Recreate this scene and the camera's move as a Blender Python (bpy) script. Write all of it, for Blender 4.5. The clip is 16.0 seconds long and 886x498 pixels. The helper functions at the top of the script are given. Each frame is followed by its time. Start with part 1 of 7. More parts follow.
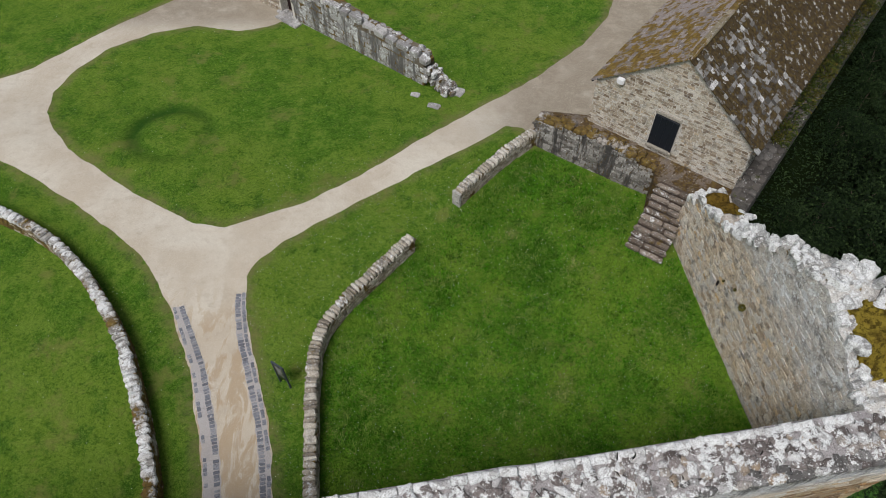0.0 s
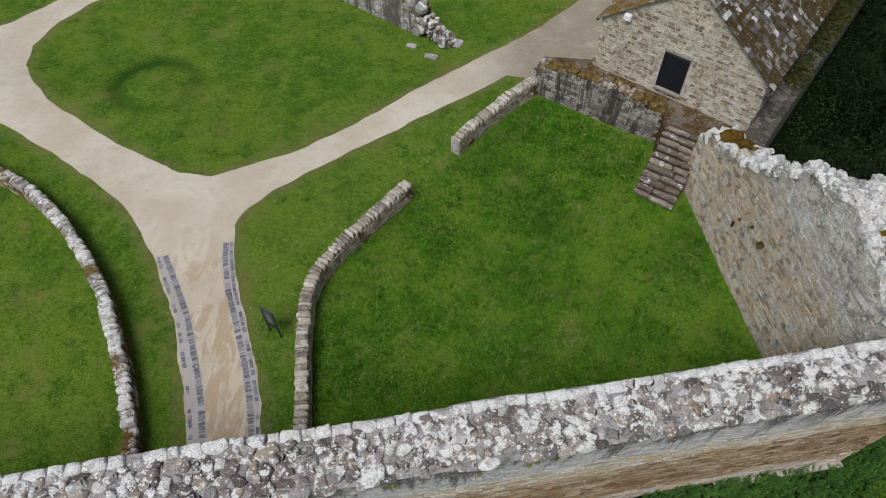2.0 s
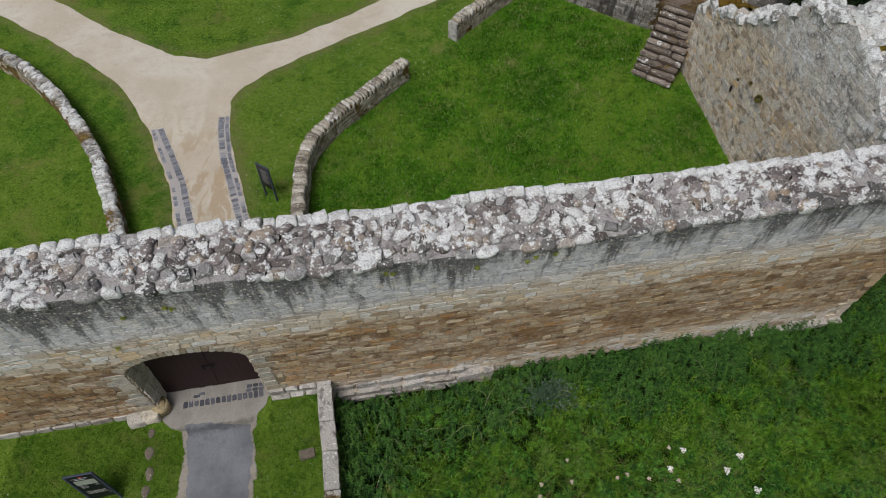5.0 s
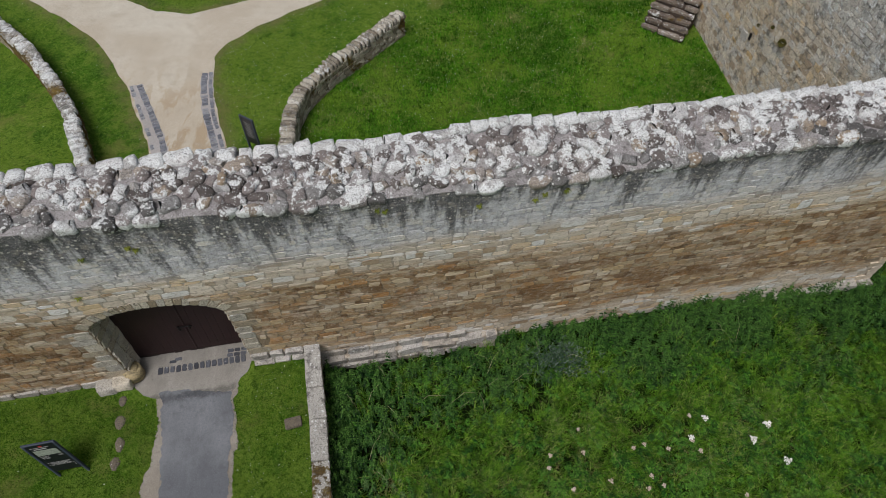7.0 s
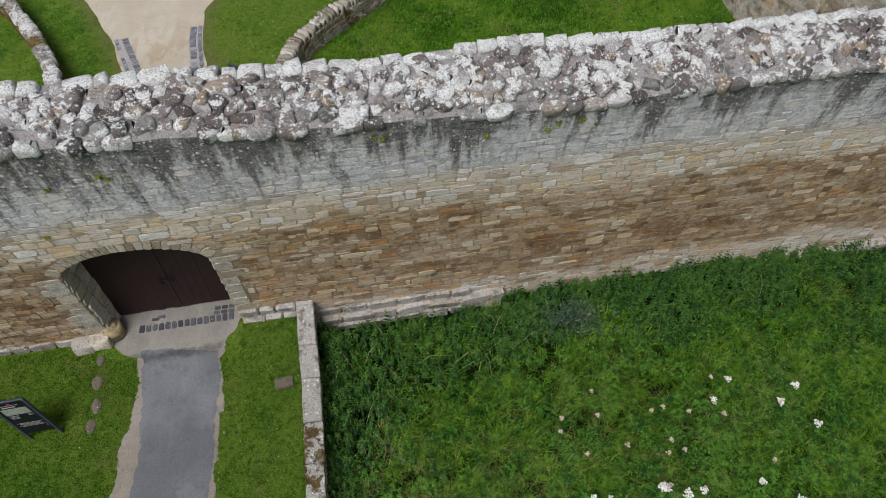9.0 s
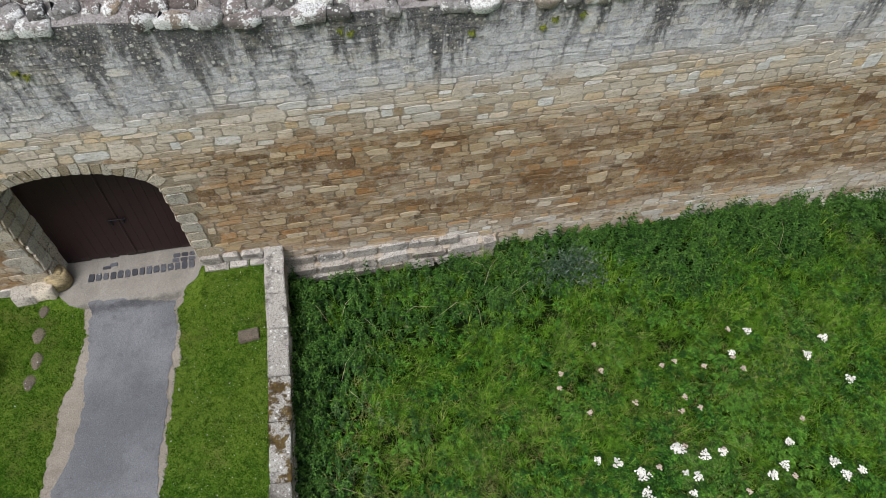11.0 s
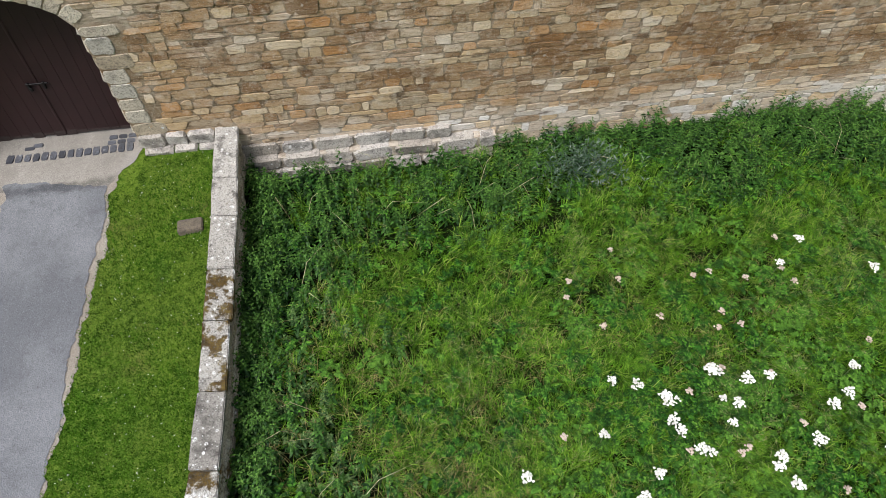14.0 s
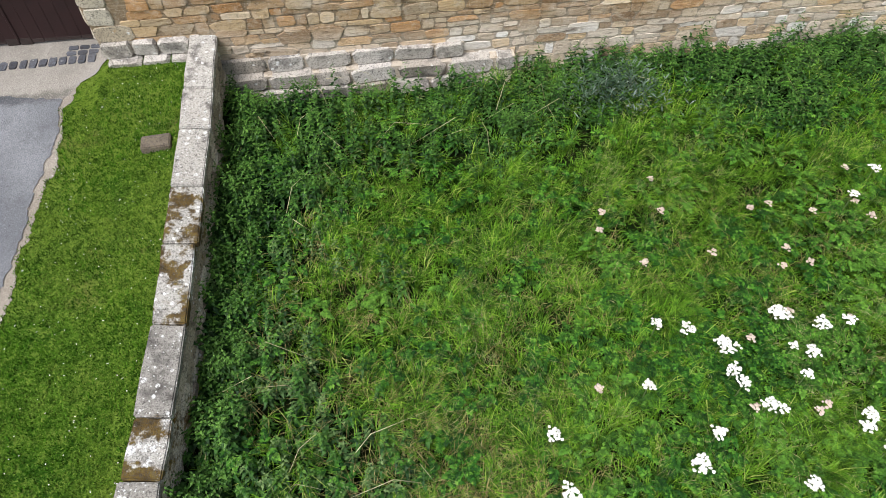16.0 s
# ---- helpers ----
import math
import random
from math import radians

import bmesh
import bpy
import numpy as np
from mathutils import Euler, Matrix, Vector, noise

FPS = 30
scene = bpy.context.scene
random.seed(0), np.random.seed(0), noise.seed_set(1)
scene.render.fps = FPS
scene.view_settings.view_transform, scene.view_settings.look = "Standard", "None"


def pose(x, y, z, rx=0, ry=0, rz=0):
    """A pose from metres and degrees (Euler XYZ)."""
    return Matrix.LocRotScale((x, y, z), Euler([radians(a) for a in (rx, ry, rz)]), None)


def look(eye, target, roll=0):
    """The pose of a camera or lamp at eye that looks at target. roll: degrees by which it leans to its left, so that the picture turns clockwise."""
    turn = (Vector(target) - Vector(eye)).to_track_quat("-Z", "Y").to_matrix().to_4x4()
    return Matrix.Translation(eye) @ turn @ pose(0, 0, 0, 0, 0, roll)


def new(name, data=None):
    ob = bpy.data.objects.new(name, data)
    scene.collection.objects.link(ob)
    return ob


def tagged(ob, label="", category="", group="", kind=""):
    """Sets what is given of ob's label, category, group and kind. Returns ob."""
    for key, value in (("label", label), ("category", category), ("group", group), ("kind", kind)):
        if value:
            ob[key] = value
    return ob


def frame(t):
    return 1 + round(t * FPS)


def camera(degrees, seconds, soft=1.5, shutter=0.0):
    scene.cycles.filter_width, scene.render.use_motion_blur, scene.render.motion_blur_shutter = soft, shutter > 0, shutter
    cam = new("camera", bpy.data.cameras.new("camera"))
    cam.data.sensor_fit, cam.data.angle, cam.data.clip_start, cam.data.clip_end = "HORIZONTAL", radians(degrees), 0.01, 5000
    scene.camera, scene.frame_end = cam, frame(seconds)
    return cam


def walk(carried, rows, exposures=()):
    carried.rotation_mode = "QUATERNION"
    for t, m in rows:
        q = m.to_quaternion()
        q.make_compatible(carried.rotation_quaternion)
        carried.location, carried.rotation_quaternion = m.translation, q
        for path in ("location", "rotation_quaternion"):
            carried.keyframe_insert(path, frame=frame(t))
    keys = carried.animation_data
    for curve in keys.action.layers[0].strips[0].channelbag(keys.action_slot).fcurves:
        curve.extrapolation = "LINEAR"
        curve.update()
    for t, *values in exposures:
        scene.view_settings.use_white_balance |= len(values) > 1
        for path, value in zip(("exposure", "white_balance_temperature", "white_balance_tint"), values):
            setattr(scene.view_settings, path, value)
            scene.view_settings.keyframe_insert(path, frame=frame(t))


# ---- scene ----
cam = camera(65.8, 16.0, soft=0.8)
PATH = [
    (0, (0.048, 0.069, 26.143), (0.045, 1.274, 24.547), -0.0),
    (0.5, (0.007, 0.039, 25.498), (0.007, 1.243, 23.901), 0.0),
    (1, (-0.02, -0.054, 24.819), (-0.018, 1.15, 23.222), -0.0),
    (1.5, (-0.06, -0.3, 24.13), (-0.055, 0.904, 22.533), 0.1),
    (2, (-0.043, -0.849, 23.45), (-0.037, 0.358, 21.856), 0.0),
    (2.5, (-0.034, -1.643, 22.842), (-0.026, -0.435, 21.247), 0.2),
    (3, (-0.008, -2.538, 22.286), (0.004, -1.328, 20.693), 0.3),
    (3.5, (-0.008, -3.485, 21.786), (0.005, -2.274, 20.194), 0.3),
    (4, (-0.018, -4.485, 21.22), (-0.004, -3.276, 19.627), 0.3),
    (4.2, (-0.038, -4.713, 21.079), (-0.022, -3.509, 19.482), 0.4),
    (6.3, (-0.101, -5.04, 18.419), (-0.086, -3.82, 16.834), 0.2),
    (6.5, (-0.087, -4.987, 18.283), (-0.07, -3.775, 16.692), 0.3),
    (7, (-0.052, -5.012, 17.79), (-0.035, -3.801, 16.199), 0.2),
    (7.5, (-0.064, -5.128, 17.336), (-0.049, -3.914, 15.747), 0.1),
    (8, (-0.073, -5.229, 16.823), (-0.058, -4.015, 15.234), 0.1),
    (8.5, (-0.103, -5.271, 16.304), (-0.087, -4.056, 14.715), 0.1),
    (8.7, (-0.124, -5.26, 16.144), (-0.107, -4.049, 14.552), 0.2),
    (10.8, (0.126, -5.361, 13.585), (0.139, -4.138, 12.003), -0.2),
    (11, (0.27, -5.319, 13.383), (0.284, -4.101, 11.796), -0.1),
    (11.5, (0.58, -5.351, 12.765), (0.596, -4.135, 11.177), -0.1),
    (12, (0.67, -5.376, 12.21), (0.686, -4.161, 10.622), -0.1),
    (12.5, (0.737, -5.369, 11.566), (0.753, -4.152, 9.978), -0.1),
    (13, (0.838, -5.413, 10.935), (0.847, -4.197, 9.348), -0.2),
    (13.5, (0.846, -5.454, 10.334), (0.844, -4.239, 8.745), -0.1),
    (14, (0.848, -5.418, 9.759), (0.823, -4.201, 8.171), -0.2),
    (14.5, (0.821, -5.328, 9.198), (0.774, -4.114, 7.61), -0.2),
    (15, (0.823, -5.278, 8.626), (0.775, -4.064, 7.037), -0.2),
    (15.5, (0.814, -5.254, 8.01), (0.766, -4.041, 6.421), -0.2),
    (16, (0.811, -5.225, 7.396), (0.765, -3.997, 5.818), -0.2),
]
walk(cam, [(t, look(eye, target, roll)) for t, eye, target, roll in PATH],
     [(0, -0.30), (3.5, -0.42), (7, -0.46), (8.7, -0.37), (11, -0.01), (13.5, 0.30), (16, 0.58)])

# ---- light ----
world = bpy.data.worlds.new("overcast_sky")
scene.world = world
world.use_nodes = True
wn = world.node_tree
sky = wn.nodes.new("ShaderNodeTexSky")
sky.sky_type = "NISHITA"
sky.sun_disc = False
sky.sun_elevation, sky.sun_rotation = radians(60), radians(213)
sky.air_density, sky.dust_density, sky.ozone_density = 1.0, 4.0, 1.0
cloud = wn.nodes.new("ShaderNodeHueSaturation")
cloud.inputs["Saturation"].default_value = 0.58
wn.links.new(sky.outputs[0], cloud.inputs["Color"])
wn.links.new(cloud.outputs[0], wn.nodes["Background"].inputs[0])
wn.nodes["Background"].inputs[1].default_value = 0.098
sun = new("sun", bpy.data.lights.new("sun", "SUN"))
sun.data.energy, sun.data.angle, sun.data.color = 3.05, radians(30), (1.0, 0.972, 0.978)
sun.matrix_world = look((0, 0, 60), (60 * 0.33, 60 * 0.50, 0))


# ---- material helpers ----
def sock(nt, value, socket):
    if isinstance(value, bpy.types.NodeSocket):
        nt.links.new(value, socket)
    elif isinstance(value, tuple):
        socket.default_value = (*value, 1.0) if len(value) == 3 and socket.type == "RGBA" else value
    else:
        socket.default_value = value


def start(name, rough=0.9, metal=0.0, spec=0.3):
    m = bpy.data.materials.new(name)
    m.use_nodes = True
    nt = m.node_tree
    b = nt.nodes["Principled BSDF"]
    b.inputs["Roughness"].default_value, b.inputs["Metallic"].default_value = rough, metal
    b.inputs["Specular IOR Level"].default_value = spec
    return m, nt, b


def place(nt):
    return nt.nodes.new("ShaderNodeNewGeometry").outputs["Position"]


def scaled(nt, vec, by):
    n = nt.nodes.new("ShaderNodeMapping")
    nt.links.new(vec, n.inputs[0])
    n.inputs["Scale"].default_value = by
    return n.outputs[0]


def noisy(nt, vec, scale, detail=4.0, rough=0.6, warp=0.0):
    n = nt.nodes.new("ShaderNodeTexNoise")
    nt.links.new(vec, n.inputs["Vector"])
    n.inputs["Scale"].default_value, n.inputs["Detail"].default_value = scale, detail
    n.inputs["Roughness"].default_value, n.inputs["Distortion"].default_value = rough, warp
    return n.outputs[0]


def cells(nt, vec, scale, feature="F1"):
    n = nt.nodes.new("ShaderNodeTexVoronoi")
    n.feature = feature
    nt.links.new(vec, n.inputs["Vector"])
    n.inputs["Scale"].default_value = scale
    return n.outputs


def span(nt, value, a, b, c=0.0, d=1.0):
    n = nt.nodes.new("ShaderNodeMapRange")
    n.interpolation_type = "SMOOTHSTEP"
    sock(nt, value, n.inputs[0])
    for i, v in enumerate((a, b, c, d)):
        n.inputs[i + 1].default_value = v
    return n.outputs[0]


def calc(nt, op, a, b=0.0):
    n = nt.nodes.new("ShaderNodeMath")
    n.operation = op
    sock(nt, a, n.inputs[0])
    sock(nt, b, n.inputs[1])
    return n.outputs[0]


def mix(nt, fac, a, b, mode="MIX"):
    n = nt.nodes.new("ShaderNodeMix")
    n.data_type, n.blend_type = "RGBA", mode
    sock(nt, fac, n.inputs[0])
    sock(nt, a, n.inputs[6])
    sock(nt, b, n.inputs[7])
    return n.outputs[2]


def ramp(nt, value, stops, sharp=False):
    n = nt.nodes.new("ShaderNodeValToRGB")
    if sharp:
        n.color_ramp.interpolation = "CONSTANT"
    nt.links.new(value, n.inputs[0])
    e = n.color_ramp.elements
    while len(e) < len(stops):
        e.new(0.5)
    for el, (at, col) in zip(e, stops):
        el.position, el.color = at, (*col, 1.0)
    return n.outputs[0]


def relief(nt, b, height, strength=0.5, dist=0.01):
    n = nt.nodes.new("ShaderNodeBump")
    n.inputs["Strength"].default_value, n.inputs["Distance"].default_value = strength, dist
    nt.links.new(height, n.inputs["Height"])
    nt.links.new(n.outputs[0], b.inputs["Normal"])


def chance(nt, island):
    if island:
        return nt.nodes.new("ShaderNodeNewGeometry").outputs["Random Per Island"]
    return nt.nodes.new("ShaderNodeObjectInfo").outputs["Random"]


def height_of(nt, p):
    n = nt.nodes.new("ShaderNodeSeparateXYZ")
    nt.links.new(p, n.inputs[0])
    return n.outputs


def lichen(nt, p, col, amount, scale=9.0, white=(0.72, 0.71, 0.66)):
    """White lichen discs and flecks over a stone colour; amount: 0 none, 1 much (a number or a socket)."""
    c = cells(nt, p, scale)
    wob = noisy(nt, p, scale * 3.0, 3.0)
    d = calc(nt, "ADD", c["Distance"], calc(nt, "MULTIPLY", calc(nt, "SUBTRACT", wob, 0.5), 0.35))
    spot = span(nt, d, 0.30, 0.20)
    pick = nt.nodes.new("ShaderNodeSeparateColor")
    nt.links.new(c["Color"], pick.inputs[0])
    keep = span(nt, calc(nt, "SUBTRACT", pick.outputs[0], calc(nt, "SUBTRACT", 1.0, amount)), -0.02, 0.05)
    return mix(nt, calc(nt, "MULTIPLY", calc(nt, "MULTIPLY", spot, keep), 0.85), col, white)


def curtain_stone(name, island=True, mortar=False):
    """Sandstone of the curtain wall: blackened and grey at the head, a pale course line, brown below, pale at the foot."""
    m, nt, b = start(name, 0.92, spec=0.2)
    p = place(nt)
    h = height_of(nt, p)
    wav = noisy(nt, scaled(nt, p, (0.35, 0.35, 0.5)), 1.0, 3.0)
    z = calc(nt, "ADD", h[2], calc(nt, "MULTIPLY", calc(nt, "SUBTRACT", wav, 0.5), 1.6))
    r = chance(nt, island)
    if mortar:
        brown = mix(nt, noisy(nt, p, 1.3), (0.225, 0.160, 0.098), (0.310, 0.240, 0.158))
        pale = mix(nt, noisy(nt, p, 1.7), (0.42, 0.37, 0.30), (0.54, 0.49, 0.42))
        grey = mix(nt, noisy(nt, p, 2.3), (0.36, 0.36, 0.40), (0.52, 0.52, 0.57))
    else:
        brown = ramp(nt, r, [(0.0, (0.140, 0.074, 0.035)), (0.12, (0.281, 0.170, 0.086)), (0.32, (0.378, 0.249, 0.137)), (0.52, (0.432, 0.308, 0.181)),
                             (0.64, (0.475, 0.234, 0.081)), (0.70, (0.367, 0.293, 0.206)), (0.82, (0.497, 0.388, 0.252)), (0.92, (0.583, 0.425, 0.242)), (1.0, (0.756, 0.637, 0.474))])
        pale = ramp(nt, r, [(0.0, (0.410, 0.298, 0.188)), (0.15, (0.591, 0.504, 0.401)), (0.5, (0.773, 0.700, 0.613)), (0.66, (0.704, 0.538, 0.337)), (0.8, (0.665, 0.628, 0.577)), (1.0, (0.840, 0.840, 0.840))])
        grey = ramp(nt, r, [(0.0, (0.46, 0.46, 0.49)), (0.4, (0.62, 0.62, 0.66)), (0.75, (0.72, 0.71, 0.74)), (1.0, (0.78, 0.73, 0.67))])
    if not mortar:
        even = ramp(nt, noisy(nt, scaled(nt, p, (2.0, 2.0, 5.0)), 1.6, 6.0, 0.7), [(0.3, (0.19, 0.125, 0.065)), (0.5, (0.36, 0.26, 0.145)), (0.7, (0.48, 0.37, 0.22))])
        brown = mix(nt, 0.15, brown, even)
    col = mix(nt, span(nt, z, 0.35, -0.35, 0.0, 0.85), brown, pale)
    col = mix(nt, span(nt, z, 3.55, 4.10), col, pale)
    col = mix(nt, span(nt, z, 4.5, 5.5), col, grey)
    # pale, rusty and dark patches in the brown stretch
    wash = span(nt, noisy(nt, scaled(nt, p, (0.42, 0.42, 0.9)), 1.0, 5.0, 0.6), 0.50, 0.64)
    col = mix(nt, calc(nt, "MULTIPLY", wash, calc(nt, "MULTIPLY", span(nt, z, 4.6, 3.8), 0.40)), col, pale)
    soot = span(nt, noisy(nt, scaled(nt, p, (0.8, 0.8, 1.6)), 1.7, 4.0), 0.60, 0.70)
    col = mix(nt, calc(nt, "MULTIPLY", soot, calc(nt, "MULTIPLY", span(nt, z, 4.2, 3.4), 0.75)), col, (0.085, 0.058, 0.035))
    patch = span(nt, noisy(nt, scaled(nt, p, (0.55, 0.55, 1.2)), 1.0, 4.0), 0.52, 0.64)
    mid = calc(nt, "MULTIPLY", patch, calc(nt, "MULTIPLY", span(nt, z, 0.5, 1.2), span(nt, z, 4.0, 3.2)))
    col = mix(nt, calc(nt, "MULTIPLY", mid, 0.7), col, (0.17, 0.085, 0.03))
    # sandstone bedding: thin darker and paler lines along the courses
    bed = noisy(nt, scaled(nt, p, (2.6, 2.6, 34.0)), 1.0, 6.0, 0.72, 0.3)
    low_ = span(nt, z, 5.6, 4.6)
    col = mix(nt, calc(nt, "MULTIPLY", span(nt, bed, 0.47, 0.34), calc(nt, "MULTIPLY", low_, 0.65)), col, (0.34, 0.27, 0.20), "MULTIPLY")
    col = mix(nt, calc(nt, "MULTIPLY", span(nt, bed, 0.56, 0.70), calc(nt, "MULTIPLY", low_, 0.45)), col, (0.66, 0.58, 0.46))
    # mottled grey lichen, then black water streaks broken into grains, running down from the head
    up_ = span(nt, z, 4.7, 5.6)
    crust = noisy(nt, p, 4.2, 7.0, 0.75)
    col = mix(nt, calc(nt, "MULTIPLY", span(nt, crust, 0.44, 0.60), calc(nt, "MULTIPLY", up_, 0.85)), col, (0.74, 0.75, 0.78))
    grain_ = noisy(nt, p, 15.0, 6.0, 0.8)
    st = noisy(nt, scaled(nt, p, (2.4, 2.4, 0.24)), 1.0, 5.0, 0.65, 0.35)
    wide = noisy(nt, scaled(nt, p, (0.55, 0.55, 0.2)), 1.0, 3.0)
    run_ = calc(nt, "ADD", calc(nt, "ADD", st, calc(nt, "MULTIPLY", calc(nt, "SUBTRACT", grain_, 0.5), 0.55)), calc(nt, "MULTIPLY", calc(nt, "SUBTRACT", wide, 0.5), 0.55))
    run_ = calc(nt, "ADD", run_, span(nt, z, 5.3, 7.0, -0.09, 0.17))
    black = calc(nt, "MULTIPLY", span(nt, run_, 0.45, 0.63), span(nt, z, 4.6, 5.5))
    col = mix(nt, calc(nt, "MULTIPLY", black, 0.88), col, (0.055, 0.055, 0.061))
    speck = noisy(nt, p, 30.0, 5.0, 0.8)
    col = mix(nt, calc(nt, "MULTIPLY", span(nt, speck, 0.46, 0.36), calc(nt, "MULTIPLY", up_, 0.6)), col, (0.05, 0.05, 0.052))
    col = mix(nt, calc(nt, "MULTIPLY", span(nt, speck, 0.56, 0.64), calc(nt, "MULTIPLY", up_, 0.7)), col, (0.74, 0.75, 0.76))
    col = lichen(nt, p, col, span(nt, z, 4.5, 6.8, 0.02, 0.5), 8.0)
    col = lichen(nt, p, col, span(nt, z, 4.5, 6.8, 0.0, 0.35), 21.0)
    fine = noisy(nt, scaled(nt, p, (11.0, 11.0, 19.0)), 1.0, 7.0, 0.78)
    col = mix(nt, span(nt, fine, 0.34, 0.50, 0.55, 0.0), col, (0.28, 0.25, 0.22), "MULTIPLY")
    blot = noisy(nt, p, 5.5, 5.0)
    col = mix(nt, span(nt, blot, 0.52, 0.66, 0.0, 0.32), col, (0.60, 0.54, 0.45))
    col = mix(nt, span(nt, noisy(nt, p, 46.0, 4.0, 0.8), 0.54, 0.66, 0.0, 0.4), col, (0.78, 0.73, 0.65))
    nt.links.new(col, b.inputs["Base Color"])
    relief(nt, b, noisy(nt, scaled(nt, p, (12.0, 12.0, 22.0)), 1.0, 9.0, 0.75), 1.0, 0.03)
    return m


MOSS_BROWN = [(0.3, (0.06, 0.04, 0.012)), (0.5, (0.15, 0.095, 0.02)), (0.7, (0.22, 0.16, 0.035))]


def rubble_stone(name, island=True, stops=None, white=0.45, moss=0.0, dark=0.35, spread_at=1.1, grey_from=None, streak=0.0, mossy=MOSS_BROWN, each=0.0):
    """Weathered grey stone with lichen and, where asked, moss."""
    m, nt, b = start(name, 0.93, spec=0.2)
    p = place(nt)
    r = chance(nt, island)
    col = ramp(nt, r, stops or [(0.0, (0.15, 0.13, 0.12)), (0.25, (0.25, 0.23, 0.21)), (0.5, (0.33, 0.30, 0.26)), (0.75, (0.40, 0.37, 0.33)), (1.0, (0.55, 0.53, 0.49))])
    col = mix(nt, span(nt, noisy(nt, p, 3.1, 5.0), 0.5, 0.68, 0.0, dark), col, (0.07, 0.065, 0.06))
    if grey_from:
        hz = calc(nt, "ADD", height_of(nt, p)[2], calc(nt, "MULTIPLY", calc(nt, "SUBTRACT", noisy(nt, p, 0.5, 4.0), 0.5), 5.0))
        aged = span(nt, hz, grey_from, grey_from + 2.5)
        col = mix(nt, calc(nt, "MULTIPLY", aged, 0.55), col, (0.66, 0.67, 0.66))
        col = mix(nt, calc(nt, "MULTIPLY", aged, span(nt, noisy(nt, p, 1.6, 6.0, 0.7), 0.50, 0.66, 0.0, 0.75)), col, (0.12, 0.12, 0.12))
        white = calc(nt, "ADD", calc(nt, "MULTIPLY", aged, 0.35), white)
    amount = calc(nt, "ADD", span(nt, noisy(nt, p, 0.9, 3.0), 0.35, 0.7, -0.15, 0.2), white)
    blotch = noisy(nt, p, 4.5, 6.0, 0.7)
    edge_ = calc(nt, "SUBTRACT", 0.80, calc(nt, "MULTIPLY", amount, 0.42))
    col = mix(nt, span(nt, calc(nt, "SUBTRACT", blotch, edge_), 0.0, 0.05, 0.0, 0.95), col, (0.77, 0.79, 0.785))
    col = lichen(nt, p, col, amount, 9.0, (0.78, 0.80, 0.79))
    col = lichen(nt, p, col, amount, 24.0, (0.64, 0.66, 0.65))
    if moss:
        uneven = calc(nt, "MULTIPLY", calc(nt, "SUBTRACT", calc(nt, "FRACT", calc(nt, "MULTIPLY", r, 7.3)), 0.5), each)
        spread = span(nt, calc(nt, "ADD", calc(nt, "ADD", noisy(nt, p, spread_at, 5.0), uneven), calc(nt, "MULTIPLY", noisy(nt, p, 9.0), 0.35)), 0.86 - moss, 0.95 - moss)
        col = mix(nt, spread, col, ramp(nt, noisy(nt, p, 6.0), mossy))
    if streak:
        run_ = noisy(nt, scaled(nt, p, (1.7, 1.7, 0.22)), 1.0, 6.0, 0.7, 0.3)
        col = mix(nt, span(nt, run_, 0.47, 0.57, 0.0, streak), col, (0.05, 0.048, 0.045))
    pits = noisy(nt, p, 16.0, 5.0, 0.8)
    col = mix(nt, span(nt, pits, 0.45, 0.36, 0.0, 0.75), col, (0.045, 0.04, 0.037))
    grain = noisy(nt, p, 38.0, 5.0, 0.7)
    col = mix(nt, span(nt, grain, 0.36, 0.54, 0.65, 0.0), col, (0.07, 0.065, 0.06))
    nt.links.new(col, b.inputs["Base Color"])
    relief(nt, b, noisy(nt, p, 14.0, 9.0, 0.75), 1.0, 0.03)
    return m


